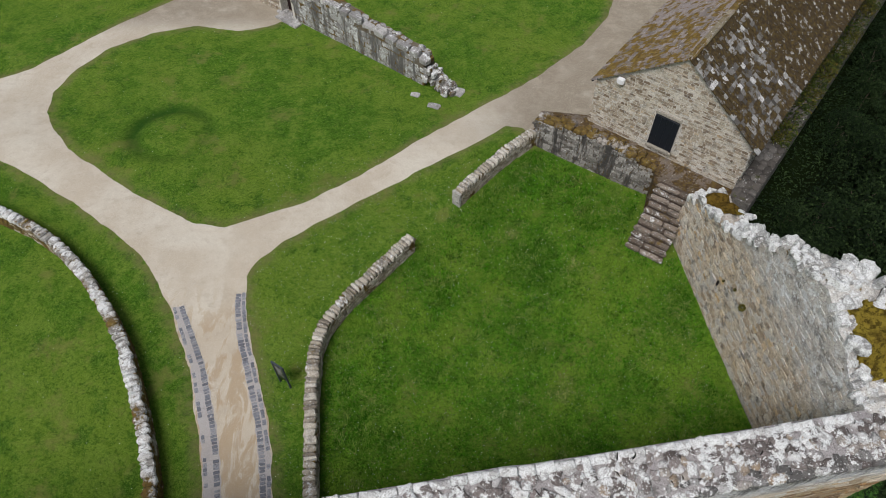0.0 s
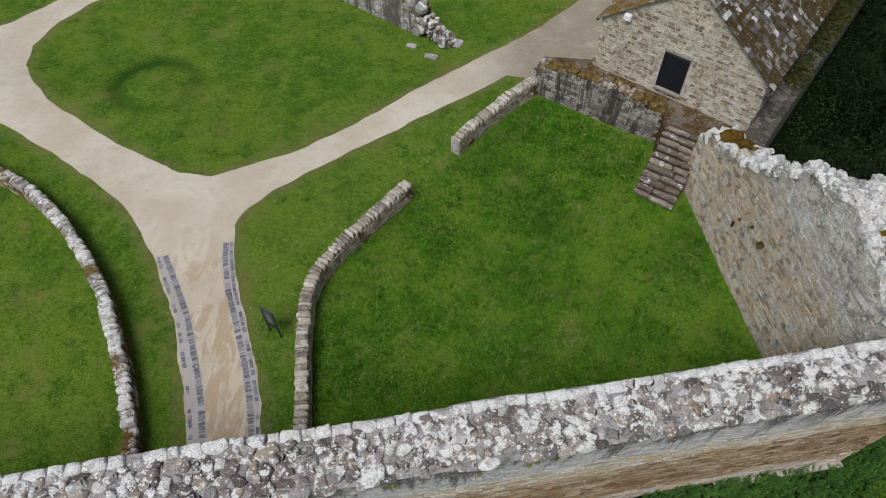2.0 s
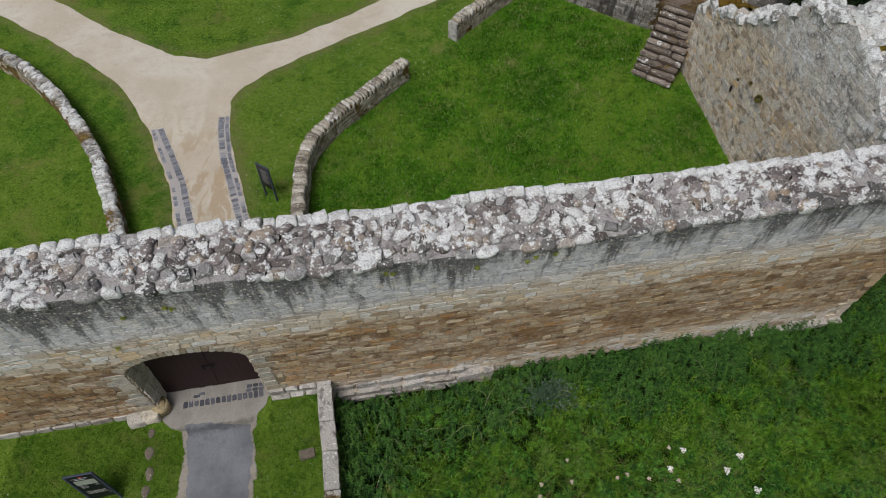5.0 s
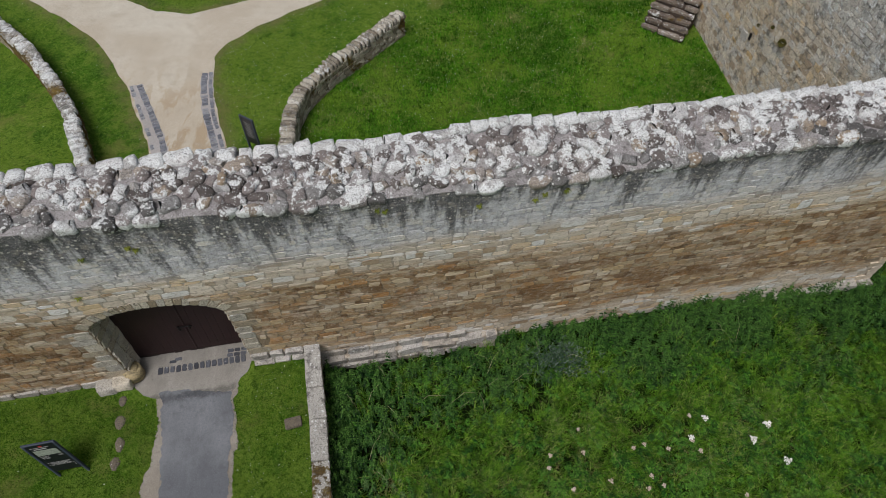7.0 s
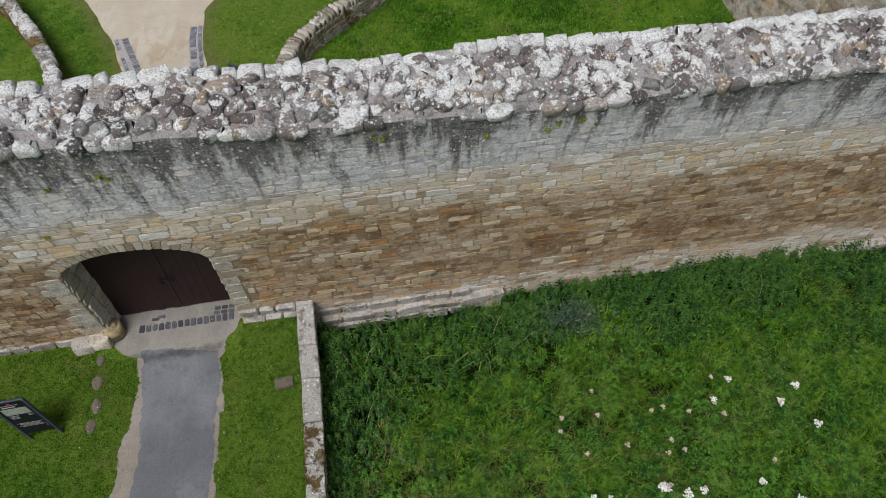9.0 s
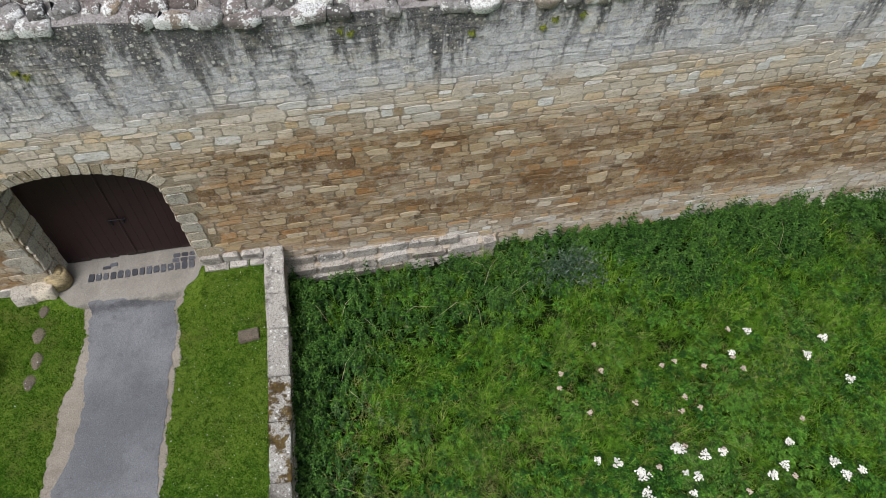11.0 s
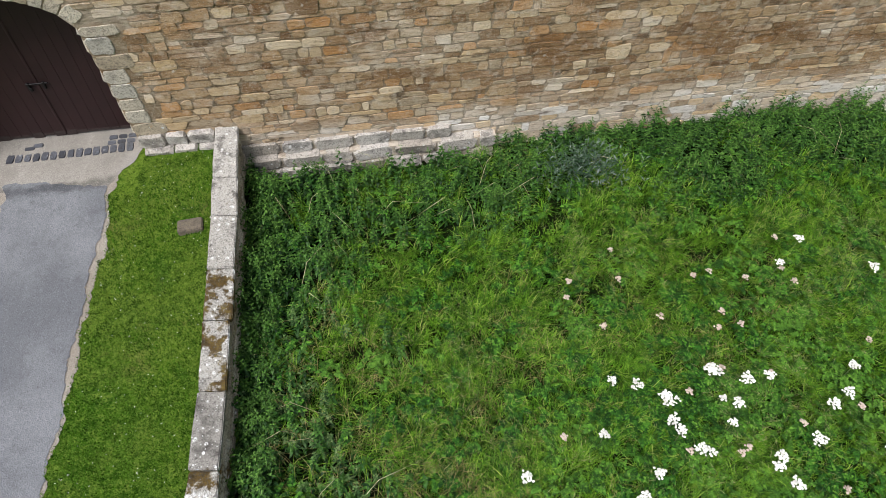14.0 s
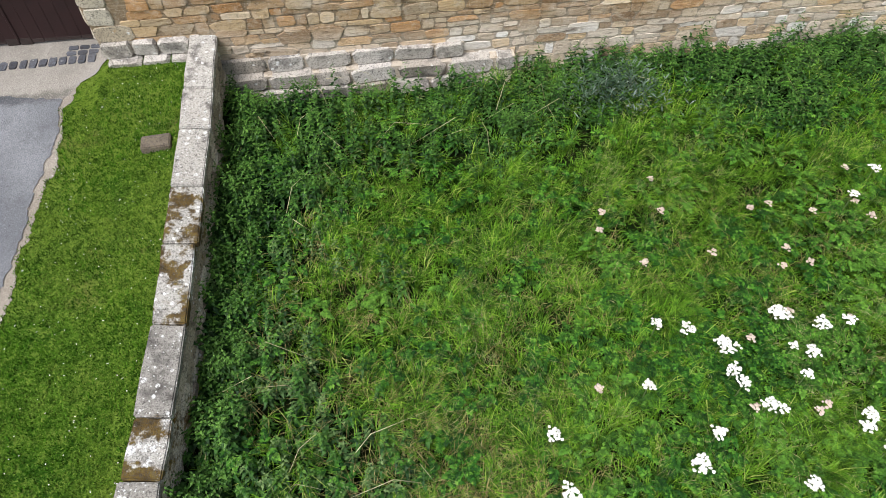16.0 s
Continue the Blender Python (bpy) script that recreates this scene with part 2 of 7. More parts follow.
def lawn_material(name, blades=False):
    m, nt, b = start(name, 0.9, spec=0.05)
    p = place(nt)
    big, mid_, small = noisy(nt, p, 0.16, 4.0), noisy(nt, p, 0.9, 6.0, 0.7), noisy(nt, p, 8.0, 6.0, 0.8)
    col = mix(nt, span(nt, big, 0.38, 0.62), (0.053, 0.142, 0.009), (0.118, 0.200, 0.020))
    col = mix(nt, span(nt, mid_, 0.50, 0.60, 0.0, 0.7), col, (0.140, 0.225, 0.030))
    col = mix(nt, span(nt, mid_, 0.47, 0.36, 0.0, 0.75), col, (0.029, 0.100, 0.008))
    mott = noisy(nt, p, 3.0, 7.0, 0.8)
    col = mix(nt, span(nt, mott, 0.48, 0.36, 0.0, 0.5), col, (0.024, 0.084, 0.007))
    col = mix(nt, span(nt, mott, 0.53, 0.64, 0.0, 0.7), col, (0.166, 0.240, 0.037))
    col = mix(nt, span(nt, small, 0.49, 0.38, 0.0, 0.65), col, (0.017, 0.058, 0.005))
    col = mix(nt, span(nt, small, 0.53, 0.62, 0.0, 0.7), col, (0.175, 0.275, 0.040))
    tiny = noisy(nt, p, 26.0, 5.0, 0.85)
    col = mix(nt, span(nt, tiny, 0.49, 0.38, 0.0, 0.8), col, (0.009, 0.032, 0.003))
    col = mix(nt, span(nt, tiny, 0.53, 0.63, 0.0, 0.75), col, (0.230, 0.330, 0.062))
    dry = span(nt, noisy(nt, p, 0.55, 6.0, 0.7), 0.54, 0.68, 0.0, 0.5)
    col = mix(nt, dry, col, (0.198, 0.190, 0.060))
    if blades:
        col = mix(nt, 0.45, col, ramp(nt, chance(nt, True), [(0.0, (0.026, 0.090, 0.006)), (0.5, (0.069, 0.185, 0.012)), (0.85, (0.124, 0.26, 0.026)), (1.0, (0.248, 0.30, 0.09))]))
    else:
        rim = nt.nodes.new("ShaderNodeAttribute")
        rim.attribute_name = "path_rim"
        worn = calc(nt, "MULTIPLY", rim.outputs["Fac"], span(nt, noisy(nt, p, 1.7, 6.0, 0.7), 0.34, 0.62, 0.05, 0.75))
        ring = nt.nodes.new("ShaderNodeAttribute")
        ring.attribute_name = "lush_ring"
        col = mix(nt, ring.outputs["Fac"], col, (0.018, 0.062, 0.008))
        col = mix(nt, worn, col, (0.184, 0.165, 0.075))
        dots = cells(nt, p, 4.6)
        pick = nt.nodes.new("ShaderNodeSeparateColor")
        nt.links.new(dots["Color"], pick.inputs[0])
        many = span(nt, noisy(nt, p, 0.35, 3.0), 0.4, 0.65, 0.04, 0.4)
        bloom = calc(nt, "MULTIPLY", span(nt, dots["Distance"], 0.11, 0.07), span(nt, calc(nt, "SUBTRACT", many, pick.outputs[0]), -0.01, 0.02, 0.0, 0.8))
        col = mix(nt, bloom, col, (0.506, 0.57, 0.45))
    nt.links.new(col, b.inputs["Base Color"])
    if not blades:
        relief(nt, b, noisy(nt, p, 30.0, 5.0, 0.85), 1.0, 0.05)
    return m


def gravel_material(name, light=(0.585, 0.555, 0.475), dark=(0.37, 0.32, 0.255), worn=(0.47, 0.415, 0.33), track=False, banded=False):
    m, nt, b = start(name, 0.95, spec=0.15)
    p = place(nt)
    col = mix(nt, span(nt, noisy(nt, p, 0.35, 5.0, 0.6), 0.35, 0.65), light, worn)
    if track:
        h = height_of(nt, p)
        apron = calc(nt, "MULTIPLY", calc(nt, "MAXIMUM", span(nt, h[0], 0.5, 5.0), span(nt, h[1], 36.0, 38.5)), span(nt, noisy(nt, p, 0.8, 6.0, 0.7), 0.25, 0.55, 0.5, 0.98))
        col = mix(nt, apron, col, (0.215, 0.185, 0.14))
        ruts = span(nt, noisy(nt, scaled(nt, p, (1.6, 0.45, 1.0)), 1.3, 5.0, 0.65, 0.6), 0.45, 0.54)
        col = mix(nt, calc(nt, "MULTIPLY", calc(nt, "ADD", calc(nt, "MULTIPLY", ruts, 0.75), 0.18), span(nt, h[1], 18.5, 14.0)), col, (0.37, 0.275, 0.165))
    col = mix(nt, span(nt, noisy(nt, p, 2.4, 6.0, 0.7), 0.48, 0.72, 0.0, 0.55), col, dark)
    # darker band along the threshold joint, then paler streaks along the drive
    if banded:
        h = height_of(nt, p)
        line = calc(nt, "ABSOLUTE", calc(nt, "ADD", calc(nt, "SUBTRACT", h[1], 4.72), calc(nt, "MULTIPLY", h[0], -0.17)))
        line = calc(nt, "ADD", line, calc(nt, "MULTIPLY", calc(nt, "SUBTRACT", noisy(nt, p, 3.0, 5.0, 0.7), 0.5), 0.5))
        col = mix(nt, span(nt, line, 0.20, 0.03, 0.0, 0.75), col, tuple(v * 0.45 for v in dark))
        col = mix(nt, span(nt, noisy(nt, scaled(nt, p, (1.6, 0.35, 1.0)), 1.2, 5.0, 0.65), 0.50, 0.72, 0.0, 0.3), col, tuple(v * 1.25 for v in light))
    g = cells(nt, p, 55.0)
    spec = nt.nodes.new("ShaderNodeSeparateColor")
    nt.links.new(g["Color"], spec.inputs[0])
    col = mix(nt, calc(nt, "MULTIPLY", spec.outputs[0], 0.5), col, dark)
    col = mix(nt, span(nt, noisy(nt, p, 38.0, 5.0, 0.8), 0.53, 0.66, 0.0, 0.5), col, tuple(min(0.85, v * 1.35) for v in light))
    col = mix(nt, span(nt, noisy(nt, p, 17.0, 6.0, 0.8), 0.44, 0.32, 0.0, 0.6), col, tuple(v * 0.6 for v in dark))
    nt.links.new(col, b.inputs["Base Color"])
    relief(nt, b, g["Distance"], 0.5, 0.01)
    return m


def leaf_material(name, stops, rough=0.7, spec=0.08, island=True):
    m, nt, b = start(name, rough, spec=spec)
    p = place(nt)
    col = ramp(nt, chance(nt, island), stops)
    col = mix(nt, span(nt, noisy(nt, p, 0.8, 4.0), 0.42, 0.7, 0.0, 0.5), col, stops[-1][1])
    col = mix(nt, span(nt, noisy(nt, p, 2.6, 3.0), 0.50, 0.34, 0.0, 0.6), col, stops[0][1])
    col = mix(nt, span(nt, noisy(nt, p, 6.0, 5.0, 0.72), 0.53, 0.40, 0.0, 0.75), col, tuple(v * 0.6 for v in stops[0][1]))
    nt.links.new(col, b.inputs["Base Color"])
    return m


def sward_material(name):
    """Uncut grass: dark and yellow-green drifts a stride across, tufts within them, each blade its own tone."""
    m, nt, b = start(name, 0.9, spec=0.04)
    p = place(nt)
    col = ramp(nt, chance(nt, True), [(0.0, (0.014, 0.075, 0.003)), (0.4, (0.045, 0.185, 0.006)), (0.8, (0.100, 0.290, 0.012)), (0.95, (0.17, 0.37, 0.03)), (1.0, (0.32, 0.36, 0.11))])
    drift = noisy(nt, p, 0.42, 5.0, 0.65)
    col = mix(nt, span(nt, drift, 0.50, 0.60, 0.0, 0.9), col, (0.170, 0.310, 0.028))
    col = mix(nt, span(nt, drift, 0.49, 0.39, 0.0, 0.8), col, (0.016, 0.088, 0.003))
    tuft = noisy(nt, p, 2.0, 6.0, 0.75)
    col = mix(nt, span(nt, tuft, 0.48, 0.38, 0.0, 0.85), col, (0.012, 0.062, 0.003))
    col = mix(nt, span(nt, tuft, 0.54, 0.64, 0.0, 0.75), col, (0.150, 0.300, 0.030))
    seedy = span(nt, noisy(nt, p, 1.1, 6.0, 0.75), 0.57, 0.66, 0.0, 0.6)
    col = mix(nt, seedy, col, (0.215, 0.235, 0.070))
    knot = noisy(nt, p, 7.0, 5.0, 0.8)
    col = mix(nt, span(nt, knot, 0.48, 0.38, 0.0, 0.85), col, (0.007, 0.034, 0.002))
    nt.links.new(col, b.inputs["Base Color"])
    return m


def plain(name, col, rough=0.6, metal=0.0, spec=0.4, vary=0.25, scale=8.0):
    m, nt, b = start(name, rough, metal, spec)
    p = place(nt)
    c = mix(nt, span(nt, noisy(nt, p, scale, 5.0), 0.3, 0.75, 0.0, vary), col, tuple(v * 0.45 for v in col))
    nt.links.new(c, b.inputs["Base Color"])
    relief(nt, b, noisy(nt, p, scale * 6), 0.25, 0.004)
    return m


CURTAIN_JOINED = curtain_stone("curtain_sandstone_joined")
CURTAIN_PIECE = curtain_stone("curtain_sandstone_piece", island=False)
CURTAIN_MORTAR = curtain_stone("curtain_mortar", mortar=True)
CAP_STOPS = [(0.0, (0.09, 0.075, 0.07)), (0.25, (0.19, 0.165, 0.155)), (0.45, (0.27, 0.235, 0.225)), (0.6, (0.36, 0.345, 0.34)), (0.72, (0.33, 0.25, 0.17)), (0.85, (0.44, 0.435, 0.43)), (1.0, (0.66, 0.66, 0.65))]
CAP_PIECE = rubble_stone("wall_head_stone", False, CAP_STOPS, white=0.72, dark=0.55)
CAP_JOINED = rubble_stone("wall_head_stone_joined", True, CAP_STOPS, white=0.72, dark=0.55)
CAP_GRIMY = rubble_stone("wall_head_grimy_stone", True, [(0.0, (0.08, 0.078, 0.076)), (0.5, (0.18, 0.175, 0.17)), (1.0, (0.36, 0.355, 0.35))], white=0.55, dark=0.75)
CAP_MORTAR = rubble_stone("wall_head_mortar", True, [(0.0, (0.34, 0.32, 0.32)), (1.0, (0.40, 0.38, 0.375))], white=0.3, dark=0.7)
KERB_STONE = rubble_stone("wall_kerb_stone", False, [(0.0, (0.40, 0.39, 0.38)), (0.5, (0.58, 0.58, 0.57)), (1.0, (0.74, 0.74, 0.73))], white=0.85, dark=0.45)
PLINTH_STONE = rubble_stone("plinth_stone", False, [(0.0, (0.38, 0.34, 0.29)), (0.5, (0.47, 0.44, 0.395)), (1.0, (0.58, 0.555, 0.52))], white=0.2, dark=0.6)
LOW_STOPS = [(0.0, (0.290, 0.239, 0.174)), (0.3, (0.435, 0.377, 0.290)), (0.6, (0.580, 0.522, 0.420)), (1.0, (0.754, 0.696, 0.594))]
COPE_PIECE = rubble_stone("drystone_coping", False, [(0.0, (0.24, 0.20, 0.15)), (0.3, (0.40, 0.36, 0.29)), (0.65, (0.54, 0.50, 0.42)), (1.0, (0.68, 0.65, 0.57))], white=0.50, moss=0.06, dark=0.65)
LOW_PIECE = rubble_stone("low_wall_stone", False, [(0.0, (0.30, 0.29, 0.265)), (0.5, (0.44, 0.425, 0.39)), (1.0, (0.56, 0.545, 0.51))], white=0.42, moss=0.05, dark=0.75)
LOW_MOSSY = rubble_stone("low_wall_mossy_stone", False, [(0.0, (0.32, 0.31, 0.28)), (1.0, (0.50, 0.49, 0.455))], white=0.55, moss=0.23, dark=0.6, spread_at=2.5, mossy=[(0.3, (0.035, 0.026, 0.010)), (0.5, (0.10, 0.065, 0.018)), (0.7, (0.15, 0.115, 0.03))])
LOW_JOINED = rubble_stone("low_wall_stone_joined", True, LOW_STOPS, white=0.25, moss=0.12)
RING_PIECE = rubble_stone("ring_wall_stone", False, [(0.0, (0.22, 0.21, 0.19)), (0.4, (0.42, 0.41, 0.38)), (1.0, (0.64, 0.63, 0.60))], white=0.75, moss=0.17, dark=0.7, spread_at=0.6)
RING_JOINED = rubble_stone("ring_wall_stone_joined", True, LOW_STOPS, white=0.3, moss=0.3)
EAST_STOPS = [(0.0, (0.40, 0.31, 0.22)), (0.14, (0.60, 0.49, 0.36)), (0.35, (0.66, 0.56, 0.42)), (0.6, (0.74, 0.66, 0.54)), (0.8, (0.60, 0.57, 0.52)), (0.93, (0.82, 0.75, 0.62)), (1.0, (0.70, 0.50, 0.26))]
EAST_JOINED = rubble_stone("east_wall_stone", True, EAST_STOPS, white=0.30, dark=0.65, grey_from=4.0)
EAST_MORTAR = rubble_stone("east_wall_mortar", True, [(0.0, (0.34, 0.30, 0.24)), (1.0, (0.40, 0.36, 0.30))], white=0.1)
HOUSE_STOPS = [(0.0, (0.22, 0.165, 0.11)), (0.2, (0.40, 0.33, 0.245)), (0.45, (0.52, 0.46, 0.36)), (0.7, (0.62, 0.57, 0.47)), (0.88, (0.72, 0.69, 0.62)), (1.0, (0.52, 0.39, 0.23))]
HOUSE_JOINED = rubble_stone("house_stone", True, HOUSE_STOPS, white=0.12, dark=0.45)
HOUSE_MORTAR = rubble_stone("house_mortar", True, [(0.0, (0.64, 0.61, 0.54)), (1.0, (0.72, 0.69, 0.62))], white=0.06, dark=0.35)
RETAIN_STOPS = [(0.0, (0.14, 0.13, 0.115)), (0.5, (0.29, 0.275, 0.25)), (1.0, (0.48, 0.465, 0.43))]
RETAIN_JOINED = rubble_stone("retaining_stone", True, RETAIN_STOPS, white=0.26, moss=0.05, dark=0.6, streak=0.92)
# mossy stone with the shade beside the house put into its tones
SHADED_LEDGE = rubble_stone("shaded_wall_walk_stone", True, [(0.0, (0.05, 0.045, 0.04)), (0.6, (0.10, 0.09, 0.08)), (1.0, (0.19, 0.18, 0.165))], white=0.14, moss=0.10, dark=0.7, mossy=[(0.3, (0.02, 0.035, 0.006)), (0.6, (0.07, 0.075, 0.015)), (0.8, (0.13, 0.09, 0.02))])
RETAIN_CORE = rubble_stone("retaining_mortar", True, [(0.0, (0.14, 0.12, 0.09)), (1.0, (0.2, 0.17, 0.13))], white=0.05, moss=0.22)
MOSS_TOP = rubble_stone("mossy_ledge", True, [(0.0, (0.13, 0.10, 0.075)), (1.0, (0.20, 0.165, 0.13))], white=0.18, moss=0.25, mossy=[(0.3, (0.030, 0.018, 0.008)), (0.5, (0.085, 0.050, 0.014)), (0.7, (0.14, 0.10, 0.02))])
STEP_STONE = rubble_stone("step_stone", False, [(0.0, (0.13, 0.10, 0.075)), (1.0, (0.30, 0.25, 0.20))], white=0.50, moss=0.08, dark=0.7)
# darker copy of the step stone: the risers' shade put into colour
SHADED_RISER = rubble_stone("step_riser_shaded", True, [(0.0, (0.05, 0.036, 0.028)), (1.0, (0.09, 0.065, 0.05))], white=0.05, moss=0.08, dark=0.5)
GATE_SETT = rubble_stone("gate_sett_stone", False, [(0.0, (0.05, 0.055, 0.07)), (1.0, (0.13, 0.14, 0.165))], white=0.02, dark=0.3)
GUARD_STONE = rubble_stone("guard_stone", False, [(0.0, (0.46, 0.37, 0.20)), (1.0, (0.52, 0.43, 0.26))], white=0.1, dark=0.4)
JAMB_STONE = rubble_stone("gate_jamb_stone", False, [(0.0, (0.38, 0.31, 0.22)), (0.4, (0.52, 0.45, 0.34)), (0.7, (0.54, 0.51, 0.45)), (1.0, (0.68, 0.61, 0.49))], white=0.08, dark=0.35)
GATE_STONE = rubble_stone("gate_dressed_stone", False, [(0.0, (0.56, 0.48, 0.36)), (0.5, (0.66, 0.60, 0.49)), (1.0, (0.74, 0.69, 0.60))], white=0.08, dark=0.3)
ROOF_W = rubble_stone("roof_slate_mossy", False, [(0.0, (0.20, 0.175, 0.165)), (1.0, (0.36, 0.315, 0.30))], white=0.14, moss=0.26, spread_at=2.6, each=0.28, mossy=[(0.3, (0.09, 0.055, 0.012)), (0.5, (0.20, 0.125, 0.022)), (0.7, (0.28, 0.20, 0.04))])
ROOF_E = rubble_stone("roof_slate", False, [(0.0, (0.07, 0.065, 0.06)), (0.4, (0.20, 0.195, 0.185)), (0.75, (0.32, 0.32, 0.31)), (0.93, (0.50, 0.50, 0.49)), (1.0, (0.78, 0.78, 0.78))], white=0.0, moss=0.27, spread_at=3.0, dark=0.3, each=0.30, mossy=[(0.3, (0.022, 0.014, 0.006)), (0.5, (0.060, 0.038, 0.011)), (0.72, (0.13, 0.09, 0.02))])
RIDGE_STONE = rubble_stone("ridge_stone", True, [(0.0, (0.22, 0.19, 0.12)), (1.0, (0.34, 0.30, 0.22))], white=0.10, moss=0.22, dark=0.3)
ROOF_DECK = plain("roof_deck", (0.10, 0.08, 0.06))
SETT = rubble_stone("sett_stone", False, [(0.0, (0.15, 0.16, 0.19)), (0.6, (0.23, 0.245, 0.28)), (1.0, (0.34, 0.35, 0.37))], white=0.03, dark=0.2)
LAWN = lawn_material("mown_grass")
BLADE = lawn_material("grass_blade", True)
GRAVEL = gravel_material("pale_gravel", track=True)
VERGE = gravel_material("verge_grit", (0.33, 0.305, 0.265), (0.15, 0.13, 0.105), (0.24, 0.215, 0.18))
SETT_BED = gravel_material("sett_mortar", (0.42, 0.405, 0.40), (0.29, 0.275, 0.27), (0.37, 0.345, 0.32))
ASPHALT = gravel_material("worn_asphalt", (0.211, 0.221, 0.239), (0.090, 0.095, 0.104), (0.126, 0.133, 0.147), banded=True)
CONCRETE = gravel_material("threshold_concrete", (0.344, 0.327, 0.297), (0.172, 0.162, 0.144), (0.258, 0.241, 0.215), banded=True)
DOOR_WOOD = plain("dark_brown_plank", (0.026, 0.010, 0.011), 0.55, spec=0.4, vary=0.5, scale=3.0)
DOOR_FOOT = plain("weathered_plank_foot", (0.040, 0.028, 0.026), 0.9, vary=0.6, scale=12.0)
IRON = plain("black_iron", (0.018, 0.017, 0.018), 0.5, 0.6)
SLATE_BLUE = plain("blue_black_board", (0.012, 0.014, 0.022), 0.45)
SIGN_FRAME = plain("blue_grey_frame", (0.045, 0.058, 0.085), 0.45)
SIGN_FACE = plain("black_sign_face", (0.010, 0.012, 0.014), 0.35)
SIGN_WHITE = plain("sign_print_white", (0.34, 0.34, 0.33), 0.5)
SIGN_RED = plain("sign_mark_red", (0.45, 0.03, 0.03), 0.5)
SIGN_PICTURE = plain("sign_picture_grey_green", (0.30, 0.34, 0.28), 0.5, vary=0.8, scale=18.0)
WHITE_BOX = plain("white_plastic", (0.78, 0.79, 0.80), 0.4, vary=0.1)
# undergrowth with the shade beneath plants put into its near-black colour
SHADED_UNDERGROWTH = plain("shaded_undergrowth", (0.008, 0.013, 0.004), 1.0, spec=0.02, vary=0.6, scale=2.0)
BARK = plain("bark", (0.09, 0.07, 0.05), 0.9, vary=0.6)


# ---- mesh helpers ----
rng = np.random.default_rng(7)


def mesh_np(name, verts, faces, flat=True):
    verts, faces = np.asarray(verts, np.float32), np.asarray(faces, np.int32)
    me = bpy.data.meshes.new(name)
    k = faces.shape[1]
    me.vertices.add(len(verts))
    me.vertices.foreach_set("co", verts.ravel())
    me.loops.add(faces.size)
    me.loops.foreach_set("vertex_index", faces.ravel())
    me.polygons.add(len(faces))
    me.polygons.foreach_set("loop_start", np.arange(0, faces.size, k, dtype=np.int32))
    me.update(calc_edges=True)
    if flat:
        me.shade_flat()
    return me


def part(name, data, material, parent=None, label="", kind=""):
    """Links a bmesh or a mesh as one object, under parent where there is one."""
    if isinstance(data, bmesh.types.BMesh):
        me = bpy.data.meshes.new(name)
        data.to_mesh(me)
        data.free()
    else:
        me = data
    if material and not me.materials:
        me.materials.append(material)
    ob = new(name, me)
    if parent:
        ob.parent = parent
    return tagged(ob, label, kind=kind)


def empty(name, label, category, at=(0, 0, 0), group="", kind=""):
    ob = new(name)
    ob.empty_display_size = 0.2
    ob.location = at
    return tagged(ob, label, category, group, kind)


# a stone: three rings of ten points, 24 quads; x along, y out of the wall, z up, one unit each way
RING = np.array([(-.5, -.27), (-.41, -.5), (0, -.5), (.41, -.5), (.5, -.27), (.5, .27), (.41, .5), (0, .5), (-.41, .5), (-.5, .27)])
STONE_FACES = np.array([[i + 10 * r, (i + 1) % 10 + 10 * r, (i + 1) % 10 + 10 * r + 10, i + 10 * r + 10] for r in (0, 1) for i in range(10)]
                       + [[20, 21, 28, 29], [21, 22, 27, 28], [22, 23, 26, 27], [23, 24, 25, 26]])
ROUND = 0.53 * np.array([(math.cos(t), math.sin(t)) for t in np.radians(198 + 36 * np.arange(10))])


def stone_shape(seed, jag=0.085, inset=0.94, corner=0.12, ring=RING, shoulder=0.72):
    g = np.random.default_rng(seed)
    a = ring * (1 - corner * g.random((10, 1)) * 0.5) + g.normal(0, jag, (10, 2)) * 0.6
    a = a.clip(-.53, .53)
    tilt = g.normal(0, 0.16, 2)
    out = [np.c_[a[:, 0], np.zeros(10), a[:, 1]], np.c_[a[:, 0], shoulder + 0.10 * g.random(10) + a @ tilt, a[:, 1]]]
    b = a * inset + g.normal(0, jag * 0.4, (10, 2))
    out.append(np.c_[b[:, 0], 0.95 + 0.10 * g.random(10) + b @ tilt, b[:, 1]])
    return np.concatenate(out)


BLOCKS = [stone_shape(s, 0.075, 0.955, shoulder=0.90) for s in range(18)]
LUMPS = [stone_shape(s + 50, 0.085, 0.76, 0.2, RING * 0.96 if s % 2 else ROUND) for s in range(16)]
TIGHT = [stone_shape(s + 150, 0.025, 0.955) for s in range(10)]


def stones_joined(name, shapes, mats, seed=1, flat=True):
    """One mesh of many stones; mats is an (n, 3, 4) array of poses with sizes."""
    mats = np.asarray(mats, float)
    pick = np.random.default_rng(seed).integers(0, len(shapes), len(mats))
    v = np.einsum("nij,nkj->nki", mats[:, :, :3], np.array(shapes)[pick]) + mats[:, None, :, 3]
    f = STONE_FACES[None] + 30 * np.arange(len(mats))[:, None, None]
    return mesh_np(name, v.reshape(-1, 3), f.reshape(-1, 4), flat)


def stone_meshes(name, shapes, material, flat=True):
    out = []
    for s in shapes:
        me = mesh_np(name, s, STONE_FACES, flat)
        me.materials.append(material)
        out.append(me)
    return out


def stone_parts(name, meshes, mats, parent, seed=1):
    pick = np.random.default_rng(seed).integers(0, len(meshes), len(mats))
    for k, m in zip(pick, mats):
        ob = new(name, meshes[k])
        ob.parent = parent
        ob.matrix_basis = Matrix([list(r) for r in m] + [[0, 0, 0, 1]])


